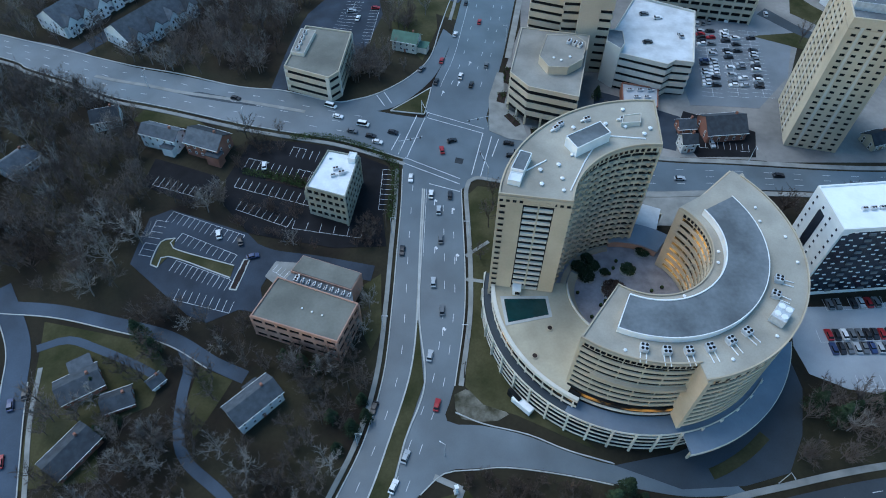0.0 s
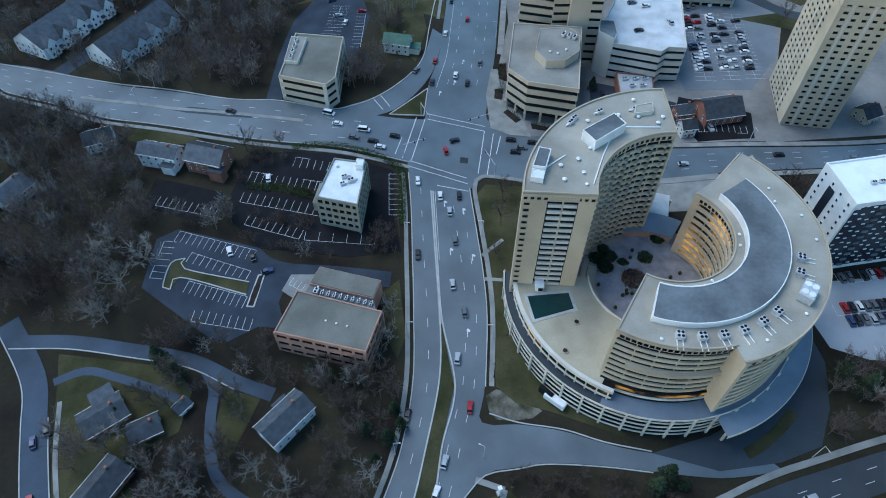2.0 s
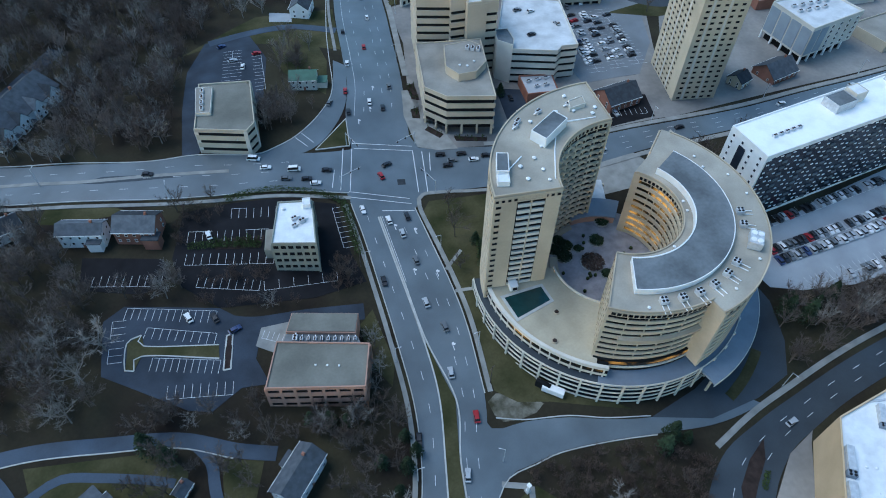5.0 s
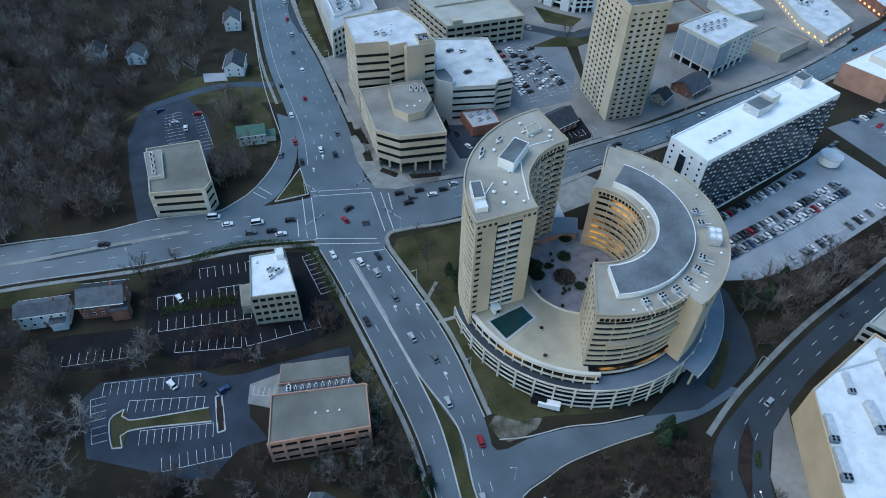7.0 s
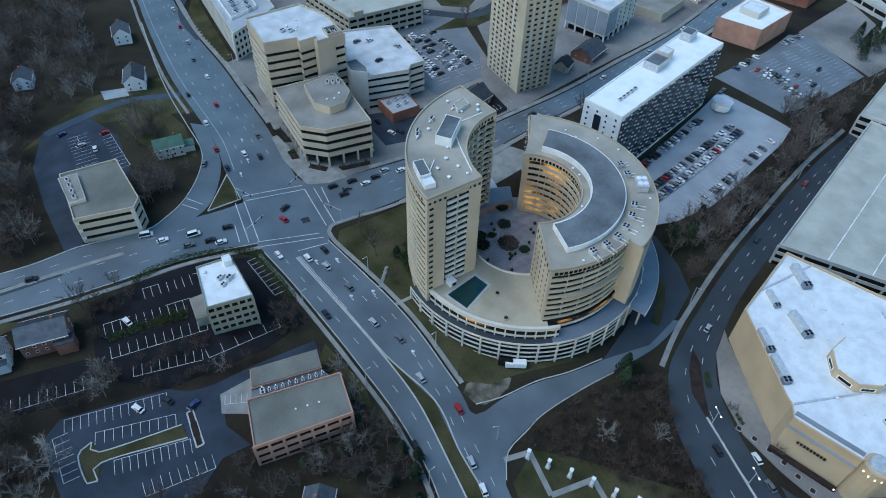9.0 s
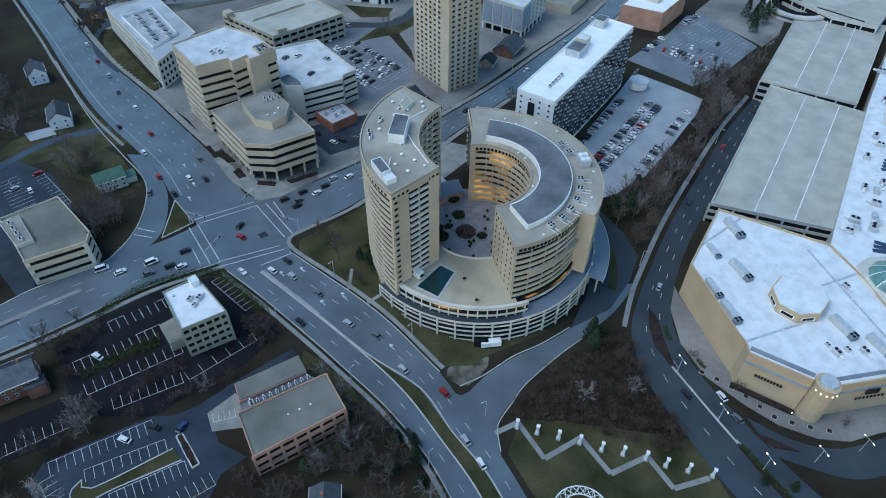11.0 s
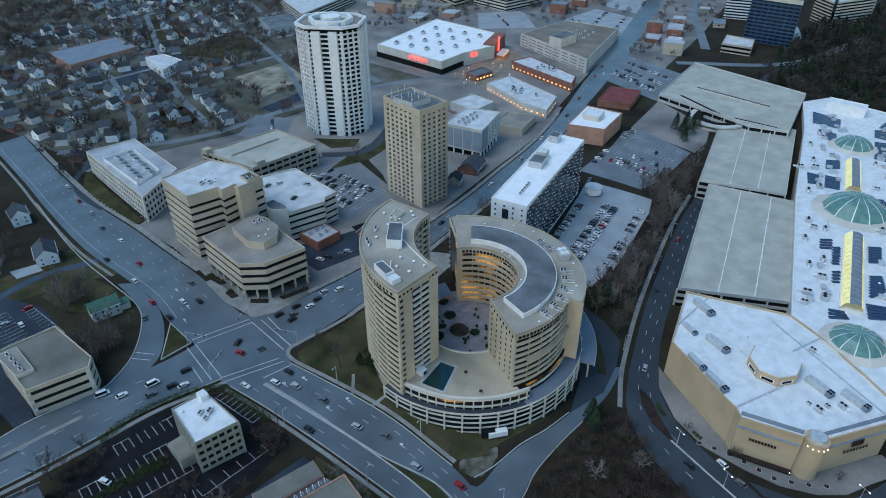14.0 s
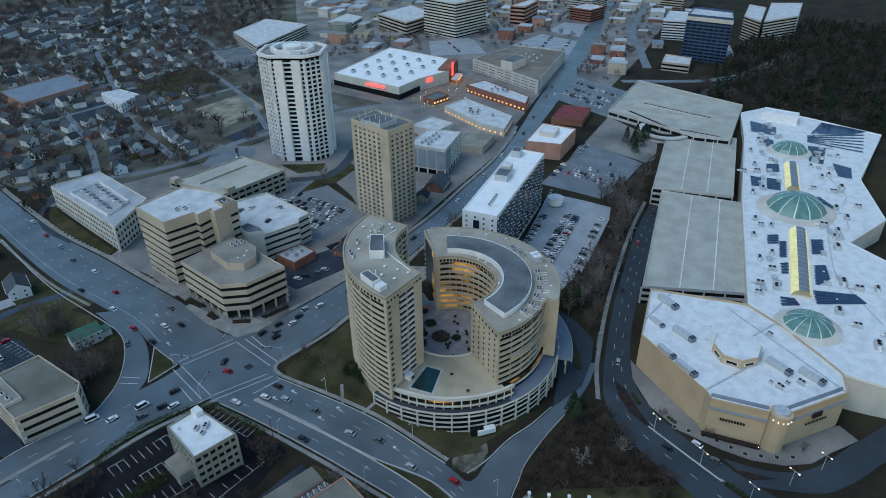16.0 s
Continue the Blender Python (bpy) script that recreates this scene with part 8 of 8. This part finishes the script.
def branches(rnd, h, spread, n, w):
    """A bare tree: trunk and ascending limbs, then branches and thin twigs that grow from them."""
    bv, bf, v, f = [], [], [], []
    lean = Vector((rnd.uniform(-.5, .5), rnd.uniform(-.5, .5), h * 0.42))
    limb(bv, bf, Vector((0, 0, -0.6)), lean, 0.26, 0.15, 5)
    lines = []
    for i in range(8):
        a = 2.4 * i + rnd.uniform(-0.5, 0.5)
        reach = rnd.uniform(0.25, 1.0)
        b0 = lean * rnd.uniform(0.45, 1.0)
        b2 = Vector((spread * reach * math.cos(a), spread * reach * math.sin(a), h * (0.98 - 0.38 * reach * reach) * rnd.uniform(0.86, 1.04)))
        b1 = b0.lerp(b2, 0.5) + Vector((math.cos(a), math.sin(a), -0.4)) * spread * 0.12
        limb(bv, bf, b0, b1, 0.13, 0.09, 3)
        limb(bv, bf, b1, b2, 0.09, 0.03, 3)
        lines += [(b0, b1), (b1, b2), (b1, b2)]
        for _ in range(4):
            c0 = b0.lerp(b1, rnd.uniform(0.4, 1)) if rnd.random() < 0.4 else b1.lerp(b2, rnd.random())
            d = (b2 - b0).normalized() * 0.6 + Vector((rnd.uniform(-1, 1), rnd.uniform(-1, 1), rnd.uniform(-0.2, 0.8)))
            c1 = c0 + d.normalized() * spread * rnd.uniform(0.3, 0.6)
            limb(bv, bf, c0, c1, 0.05, 0.02, 3)
            lines += [(c0, c1), (c0, c1)]
    for i in range(n):
        p, q = lines[rnd.randrange(len(lines))]
        o = p.lerp(q, rnd.uniform(0.2, 1.05))
        d = (q - p).normalized() * 0.8 + Vector((rnd.uniform(-1, 1), rnd.uniform(-1, 1), rnd.uniform(-0.5, 0.9)))
        d = d.normalized() * rnd.uniform(0.7, 2.1)
        s = Vector((rnd.uniform(-1, 1), rnd.uniform(-1, 1), rnd.uniform(-1, 1))).normalized() * w
        k = len(v)
        v += [o - s, o + s, o + d]
        f.append((k, k + 1, k + 2))
    return bv, bf, v, f


def bare_tree(seed, h, spread, n=260, w=0.09, material=None):
    rnd = random.Random(seed)
    e = thing("tree", "leafless winter tree with grey-brown twigs" if material is not PALETWIG else "leafless winter tree with pale grey twigs", "tree", group="bare trees")
    bv, bf, v, f = branches(rnd, h, spread, n, w)
    part("trunk", tri_mesh("trunk", bv, bf, BARK if material is not PALETWIG else PALETWIG), None, e)
    part("crown", tri_mesh("crown", v, f, material or TWIG), None, e)
    return e


def evergreen(seed, h, r):
    rnd = random.Random(seed)
    e = thing("tree", "dark evergreen tree with dense needles", "tree", group="evergreen trees")
    v, f = [], []
    limb(v, f, Vector((0, 0, -0.5)), Vector((0, 0, h * 0.9)), 0.25, 0.05, 6)
    part("trunk", tri_mesh("trunk", v, f, BARK), None, e)
    v, f = [], []
    for i in range(1500):
        t = rnd.random() ** 0.8
        rr_ = r * (1 - t) ** 0.75 * (0.45 + 0.6 * rnd.random())
        a = rnd.uniform(0, 6.283)
        c = Vector((rr_ * math.cos(a), rr_ * math.sin(a), h * (0.08 + 0.92 * t)))
        k = len(v)
        v += [c + Vector((rnd.uniform(-.45, .45), rnd.uniform(-.45, .45), rnd.uniform(-.35, .2))) for _ in range(3)]
        f.append((k, k + 1, k + 2))
    part("crown", tri_mesh("crown", v, f, NEEDLE), None, e)
    return e


BARE = [bare_tree(k, h, s, 800, 0.055, m) for k, (h, s, m) in enumerate(((14, 5.4, TWIG), (12, 5.0, TWIG), (15, 6.2, TWIG), (10, 4.4, TWIG), (13, 6.2, PALETWIG)))]
GREEN = [evergreen(30 + k, h, r) for k, (h, r) in enumerate(((11, 3.2), (8, 2.8)))]
used = {}


def plant(t, x, y, s, rz):
    m = pose(x, y, gz(x, y), 0, 0, rz)
    if t.name in used:
        o = copy_thing(t, m)
    else:
        used[t.name] = True
        t.matrix_basis = m
        o = t
    o.scale = (s, s, s)


# single trees that stand clear
for k, x, y, s in ((2, 12, 165, 1.0), (2, 14, 178, 0.8), (1, 9, 150, 0.7), (4, -31, 118, 0.8), (4, -30, 128, 0.8), (4, -34, 112, 0.7), (1, -31, 124, 0.6), (1, -36, 104, 0.8), (4, -42, 103, 0.9), (4, -115, 150, 1.2), (4, -122, 140, 1.2), (4, -130, 152, 1.1), (4, -126, 128, 1.1),
                    (4, -70, 76, 0.9), (4, -92, 80, 0.9), (4, -60, 70, 1.0), (4, -98, 70, 0.9), (0, 150, 180, 0.9), (0, 110, 178, 0.7), (0, 255, 112, 1.0), (1, -35, 160, 0.7), (1, -32, 157, 0.7), (0, -88, 205, 0.9), (1, -75, 208, 0.6), (4, 27, 56, 0.75), (4, 41, 45, 0.7), (3, 35, 64, 0.7), (0, 14, 66, 0.5), (1, 50, 55, 0.6), (3, 69, 17, 0.5), (3, 71, 36, 0.45), (3, 79, -17, 0.5)):
    plant(BARE[k], x, y, s, x * 7)
for x, y, s, k in ((18, 148, 1.0, 1), (19, 152, 1.0, 1), (20, 156, 0.9, 1), (18.5, 160, 0.8, 1), (-104, 112, 1.2, 0), (-99, 108, 1.0, 0), (-27, 88, 0.8, 0), (-31, 84, 0.9, 0), (-35, 78, 0.8, 1), (-29, 94, 0.8, 1), (-38, 88, 0.9, 1), (-45, 104, 0.8, 1), (-50, 106, 0.9, 1), (-56, 108, 0.8, 1), (48, 66, 1.0, 0), (52, 69, 1.1, 0), (57, 67, 0.8, 1),
                    (114, 96, 1.2, 0), (120, 92, 1.2, 0), (126, 95, 1.1, 1), (132, 96, 1.2, 0), (118, 100, 1.0, 1), (330, 122, 1.3, 0), (338, 118, 1.4, 0), (346, 124, 1.3, 0), (322, 118, 1.1, 0), (340, 130, 1.2, 0), (352, 118, 1.2, 0), (84, 268, 1.0, 1), (82, 272, 1.0, 1), (79, 275, 0.9, 1), (62, 244, 0.9, 1), (-173.3, 239.2, 0.8, 1), (-178, 232, 0.8, 1), (-118, 205, 0.5, 1),
                    (-115, 96, 0.7, 1), (-108, 80, 0.8, 1), (-104, 84, 0.7, 1), (40, -4, 0.6, 1), (44, -12, 0.6, 1)):
    plant(GREEN[k], x, y, s, x * 5)

WOODS = [([(-300, 250), (-225, 258), (-176, 240), (-150, 228), (-130, 205), (-126, 190), (-122, 172), (-118, 150), (-118, 126), (-160, 128), (-300, 120)], 30),
         ([(-230, 284), (-190, 272), (-133, 250), (-84, 238), (-84, 300), (-70, 330), (-62, 360), (-110, 420), (-260, 420)], 30),
         ([(-50, 234), (-36, 240), (-22, 255), (-30, 262), (-48, 262)], 28), ([(-38, 280), (-18, 282), (-16, 305), (-32, 310)], 45),
         ([(-122, 120), (-98, 126), (-68, 121), (-40, 106), (-28, 106), (-36, 70), (-52, 30), (-130, 30), (-140, 60)], 38), ([(-124, 172), (-92, 164), (-64, 152), (-40, 150), (-76, 158), (-96, 184), (-96, 205), (-118, 192)], 34),
         ([(102, 78), (130, 80), (187, 88), (258, 95), (256, 110), (238, 118), (212, 100), (150, 97), (118, 104)], 20), 
         ([(238, 122), (262, 110), (300, 104), (320, 110), (300, 100), (256, 98)], 40), ([(-230, 420), (-70, 370), (-50, 345), (-22, 352), (-14, 420), (10, 500), (-200, 500)], 48), ([(140, 168), (150, 176), (110, 176)], 60), ([(180, 300), (172, 282), (150, 320), (160, 345), (184, 330)], 80)]
area = lambda q: abs(sum(q[i][0] * q[(i + 1) % len(q)][1] - q[(i + 1) % len(q)][0] * q[i][1] for i in range(len(q)))) / 2
rnd = random.Random(21)
wood_spots = []
for q, per in WOODS:
    xs, ys = [p[0] for p in q], [p[1] for p in q]
    want, tries = 1.15 * area(q) / per, 0
    while want > 0 and tries < 20000:
        tries += 1
        x, y = rnd.uniform(min(xs), max(xs)), rnd.uniform(min(ys), max(ys))
        if inside(x, y, q):
            want -= 1
            if free(x, y):
                wood_spots.append((x, y))
near = [p for p in wood_spots if math.dist(p, (-40, 140)) < 90][:190]
near_set = set(near)
for x, y in near:
    plant(BARE[rnd.choice((0, 1, 2, 3, 3, 4))], x, y, rnd.uniform(0.55, 0.95), rnd.uniform(0, 360))


def thicket(name, label, places, clouds, material, lo, hi):
    """Many crowns in one mesh."""
    V, F, base = [], [], 0
    for x, y in places:
        cv, cf = rnd.choice(clouds)
        s, a = rnd.uniform(lo, hi), rnd.uniform(0, 6.283)
        R = np.array([[math.cos(a), -math.sin(a), 0], [math.sin(a), math.cos(a), 0], [0, 0, 1]]) * s
        V.append(cv @ R.T + (x, y, gz(x, y)))
        F.append(cf + base)
        base += len(cv)
    if V:
        me = bpy.data.meshes.new(name)
        V, F = np.concatenate(V), np.concatenate(F)
        me.vertices.add(len(V))
        me.vertices.foreach_set("co", V.ravel())
        me.loops.add(F.size)
        me.loops.foreach_set("vertex_index", F.ravel())
        me.polygons.add(len(F))
        me.polygons.foreach_set("loop_start", np.arange(0, F.size, 3))
        me.update(calc_edges=True)
        me.materials.append(material)
        tagged(new(name, me), label, "trees", kind="stuff")


def clouds_of(n, w, count, limbs=True):
    out = []
    for k in range(count):
        bv, bf, v, f = branches(random.Random(90 + k), random.Random(k).uniform(10, 14), random.Random(k + 9).uniform(4.6, 6.2), n, w)
        tri = []
        for q in bf if limbs else []:
            tri += [(q[0], q[1], q[2]), (q[0], q[2], q[3])]
        if limbs:
            f = tri + [tuple(i + len(bv) for i in q) for q in f]
            v = bv + v
        out.append((np.array([tuple(p) for p in v]), np.array(f)))
    return out


C1, C2 = clouds_of(430, 0.068, 7), clouds_of(190, 0.42, 6, False)
rest = [p for p in wood_spots if p not in near_set]
thicket("woodland", "dense leafless brown woodland", [p for i, p in enumerate(rest) if i % 9], C1, TWIG, 0.5, 1.1)
thicket("pale_woodland", "leafless pale grey trees in the woodland", rest[::9], C1, PALETWIG, 0.7, 1.15)
far_spots = []
for _ in range(14000):
    x, y = rnd.uniform(20, 900), rnd.uniform(330, 1150)
    if len(far_spots) > 2500:
        break
    if x < (y - 420) * 0.33 + 10 or x > 90 + (y - 250) * 1.1 or not free(x, y):
        continue
    far_spots.append((x, y))
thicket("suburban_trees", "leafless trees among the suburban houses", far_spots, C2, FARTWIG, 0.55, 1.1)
suburb_green = [p for i, p in enumerate(far_spots) if math.sin(p[0] * 0.021) * math.sin(p[1] * 0.017) > 0.55 and i % 3 == 0]
dark = []
for _ in range(5200):
    x, y = rnd.uniform(445, 860), rnd.uniform(-190, 125)
    if y < 105 - (x - 515) * 0.06 and free(x, y):
        dark.append((x, y))
EV = []
for k in range(4):
    r0_ = random.Random(k)
    v, f = [], []
    for i in range(90):
        t, a = r0_.random() ** 0.8, r0_.uniform(0, 6.283)
        q = 3.4 * (1 - t) ** 0.7 * (0.4 + 0.6 * r0_.random())
        c = np.array((q * math.cos(a), q * math.sin(a), 13 * (0.05 + 0.95 * t)))
        v += [c + [r0_.uniform(-1.1, 1.1) for _ in range(3)] for _ in range(3)]
        f.append((3 * i, 3 * i + 1, 3 * i + 2))
    EV.append((np.array(v), np.array(f)))
thicket("suburban_evergreens", "dark evergreen trees among the suburban houses", suburb_green, EV, NEEDLE, 0.6, 1.0)
thicket("evergreen_wood", "dark evergreen wood beyond the mall", dark[:1300], EV, NEEDLE, 0.7, 1.2)
thicket("brown_wood", "leafless brown wood beyond the mall", dark[1300:2500], C2, TWIG, 0.7, 1.1)
street_trees = [(x + rnd.uniform(-2, 2), 214 + (x - 160) * 0.07 + rnd.uniform(-2, 2)) for x in range(166, 330, 9)] + [(rnd.uniform(430, 900), rnd.uniform(190, 560)) for _ in range(800)]
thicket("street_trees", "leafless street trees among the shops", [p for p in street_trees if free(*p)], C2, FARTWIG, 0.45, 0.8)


def strewn(q, per, seed):
    r_, xs, ys = random.Random(seed), [p[0] for p in q], [p[1] for p in q]
    pts = [(r_.uniform(min(xs), max(xs)), r_.uniform(min(ys), max(ys))) for _ in range(int((max(xs) - min(xs)) * (max(ys) - min(ys)) / per))]
    return [p for p in pts if inside(*p, q)]


shrubs = []
for k, q in enumerate(([(-90.8, 206), (-80.4, 206), (-69, 199.9), (-81.2, 195.4), (-82.5, 184), (-90, 187)], [(-84, 174), (-70, 171.5), (-60, 169.4), (-58, 163), (-68, 162), (-82, 167)], [(-35, 168), (-28, 162), (-28, 150), (-41, 153), (-38, 162)], [(-83, 162), (-57, 153.5), (-48, 149.8), (-75, 155), (-83, 159)])):
    shrubs += strewn(q, 7.0, k)
thicket("brush", "low brown brush on the bank below the driveway", strewn([(4, 73), (30, 72), (46, 69), (62, 58), (50, 44), (38, 20), (30, 22), (22, 40), (12, 58), (6, 66)], 4.2, 77), C1, SHRUB, 0.2, 0.45)
thicket("shrubs", "low brown leafless shrubs round the car park", shrubs, C1, SHRUB, 0.22, 0.5)
thicket("office_shrubs", "low dark shrubs in the office beds", [p for k, q in enumerate(BEDS) for p in strewn(q, 1.4, 40 + k)], EV, HEDGE, 0.09, 0.17)
thicket("bed_shrubs", "low dark green shrubs in the planted bed", strewn([(-76, 187.5), (-58.3, 184.5), (-60.8, 180), (-76, 183.5)], 1.2, 9), EV, HEDGE, 0.1, 0.2)


def hedge(line, w, h):
    e = thing("hedge", "clipped dark green hedge along the car park", "hedge", *line[0], gz(*line[0]))
    pts = smooth(line, 1.0)
    v, f = [], []
    rnd = random.Random(len(pts))
    for p, q in zip(pts, pts[1:]):
        for _ in range(46):
            t, o = rnd.random(), rnd.uniform(-w / 2, w / 2)
            a = math.atan2(q[1] - p[1], q[0] - p[0])
            x, y = p[0] + (q[0] - p[0]) * t - math.sin(a) * o, p[1] + (q[1] - p[1]) * t + math.cos(a) * o
            c = Vector((x, y, gz(x, y) + h * rnd.random() ** 0.5))
            k = len(v)
            v += [c + Vector((rnd.uniform(-.4, .4), rnd.uniform(-.4, .4), rnd.uniform(-.3, .3))) for _ in range(3)]
            f.append((k, k + 1, k + 2))
    part("foliage", tri_mesh("foliage", v, f, HEDGE), None, e)


hedge([(-70, 206), (-55, 207), (-38, 202.5), (-27.5, 196.5), (-25.3, 190), (-25.4, 178), (-25.6, 166)], 3.2, 1.5)
hedge([(-86, 187), (-72, 184), (-60, 180.5)], 3.0, 1.4)
hedge([(17.5, 150), (20, 160)], 3.0, 3.5)
hedge([(72.5, 46), (77, 50.5)], 1.6, 1.6)
hedge([(69.5, 30), (71, 34)], 1.4, 1.4)
hedge([(48, 7), (41, -9), (33, -28)], 1.8, 1.2)


# ---------- street furniture and memorial ----------
def street_lamp(x, y, rz, lit=False, h=9):
    e = thing("street_lamp", "tall grey street lamp with curved arm" if not lit else "tall twin-headed street lamp, lit", "street lamp", x, y, gz(x, y), group="street lamps")
    z = gz(x, y)
    bm = bmesh.new()
    bmesh.ops.create_cone(bm, cap_ends=True, segments=8, radius1=0.16, radius2=0.09, depth=h, matrix=Matrix.Translation((x, y, z + h / 2)))
    part("pole", bm, GREYMET, e)
    c, s = math.cos(radians(rz)), math.sin(radians(rz))
    for d in ((1, -1) if lit else (1,)):
        arm = box("arm", GREYMET, e, (x + c * d * 0.9, y + s * d * 0.9, z + h), (1.8, 0.12, 0.12), rz)
        box("head", LAMPLIT if lit else GREYMET, arm, (x + c * d * 1.8, y + s * d * 1.8, z + h - 0.05), (0.6, 0.3, 0.2), rz)


for x, y, r in ((-24.5, 160, 0), (-24.5, 120, 0), (-29, 80, 0), (4.5, 118, 180), (4.5, 160, 180), (-140, 238, 70), (-90, 212, 90), (-60, 231, 260), (22, 285, 180), (34, 330, 180), (60, 206, 270), (120, 203, 270), (180, 202, 270), (240, 206, 270), (-2, 78, 150), (100, 74, 290), (150, 81, 280), (200, 86, 280)):
    street_lamp(x, y, r)
for x, y, r in ((61, 37, 60), (52, 17, 60), (58, -14, 60), (44, -2, 60), (72, -24, 60)):
    street_lamp(x, y, r, True, 8)
for x, y in ((-26.5, 161), (-33, 96), (3.6, 104)):
    e = thing("utility_pole", "wooden utility pole with a crossarm", "utility pole", x, y, gz(x, y), group="utility poles")
    bm = bmesh.new()
    bmesh.ops.create_cone(bm, cap_ends=True, segments=8, radius1=0.2, radius2=0.12, depth=11, matrix=Matrix.Translation((x, y, gz(x, y) + 5.5)))
    part("pole", bm, BARK, e)
    box("crossarm", BARK, e, (x, y, gz(x, y) + 10.2), (2.4, 0.15, 0.15), 30)
for x, y, r in ((-24.5, 202, 20), (12, 190, 110), (12.5, 221, 200), (-16.5, 227, 290)):
    z = gz(x, y)
    e = thing("traffic_signal", "traffic signal on a long mast arm", "traffic signal", x, y, z, group="traffic signals")
    bm = bmesh.new()
    bmesh.ops.create_cone(bm, cap_ends=True, segments=8, radius1=0.17, radius2=0.12, depth=7, matrix=Matrix.Translation((x, y, z + 3.5)))
    part("pole", bm, GREYMET, e)
    c, s = math.cos(radians(r)), math.sin(radians(r))
    arm = box("mast_arm", GREYMET, e, (x + c * 5, y + s * 5, z + 6.5), (10, 0.16, 0.16), r)
    for d in (5, 9):
        box("signal_head", MULCH, arm, (x + c * d, y + s * d, z + 6.1), (0.4, 0.35, 1.0), r)
mem = thing("memorial_walk", "zigzag pale stone walk with a low kerb", "path", 5, 50, gz(5, 50), kind="structure")
zz = [(-5, 71.5), (3.5, 68.2), (-1.1, 53.9), (13.5, 49.2), (9.6, 35.0), (23.3, 29.0), (19.1, 17.1), (30, 10)]
for p, q in zip(zz, zz[1:]):
    part("walk_slab", tri_mesh("walk_slab", *ribbon(*[offset_line(resampled([p, q], 6), d) for d in (0.9, -0.9)], 0.25), WALKM), None, mem)
for x, y in ((1.7, 67.3), (4.6, 61), (8, 54.6), (11.5, 48.4), (14.5, 41.6), (18.2, 35.5), (21.8, 29), (24.2, 22.8), (27.4, 16.4), (31, 9.6)):
    z = gz(x, y)
    e = thing("memorial_column", "short white stone column on a square base", "column", x, y, z, group="memorial columns")
    box("base", KERB, e, (x, y, z + 0.4), (1.5, 1.5, 1.0), 20)
    bm = bmesh.new()
    bmesh.ops.create_cone(bm, cap_ends=True, segments=14, radius1=0.5, radius2=0.42, depth=4.0, matrix=Matrix.Translation((x, y, z + 2.8)))
    part("shaft", bm, WHITEP, e)
    box("capital", WHITEP, e, (x, y, z + 4.9), (1.2, 1.2, 0.35), 20)

for k in range(9):
    u = k / 8
    x, y = 67.2 + 1.2 * math.sin(6 * u) + 18 * max(0, u - 0.62), 30 - 44 * u
    pit = thing("tree_pit", "square dark planting pit in the store pavement", "tree pit", x, y, gz(x, y) + 0.3, group="tree pits")
    box("kerb", KERB, pit, (x, y, gz(x, y) + 0.36), (1.9, 1.9, 0.16), 8)
    box("soil", MULCH, pit, (x, y, gz(x, y) + 0.44), (1.6, 1.6, 0.1), 8)


def pergola(x, y, r, a0, a1):
    """A curved white open-work pergola: two rings on posts, tied by crossing struts."""
    z = gz(x, y)
    e = thing("pergola", "curved white open-work pergola by the memorial lawn", "pergola", x, y, z)
    for rr_, zz_ in ((r, 3.0), (r - 2.6, 3.0)):
        sec_part("ring_beam", (x, y), rr_ - 0.15, rr_ + 0.15, a0, a1, z + zz_, z + zz_ + 0.3, WHITEP, e, 24)
    n = 12
    for i in range(n + 1):
        a = a0 + (a1 - a0) * i / n
        p = pol((x, y), r, a)
        box("post", WHITEP, e, (*p, z + 1.5), (0.3, 0.3, 3.2), a)
        if i < n:
            for ra, rb in ((r, r - 2.6), (r - 2.6, r)):
                q0, q1 = pol((x, y), ra, a), pol((x, y), rb, a + (a1 - a0) / n)
                box("strut", WHITEP, e, ((q0[0] + q1[0]) / 2, (q0[1] + q1[1]) / 2, z + 3.35), (math.dist(q0, q1), 0.16, 0.16), math.degrees(math.atan2(q1[1] - q0[1], q1[0] - q0[0])))


pergola(-9.7, 34.5, 9.0, -52, 128)
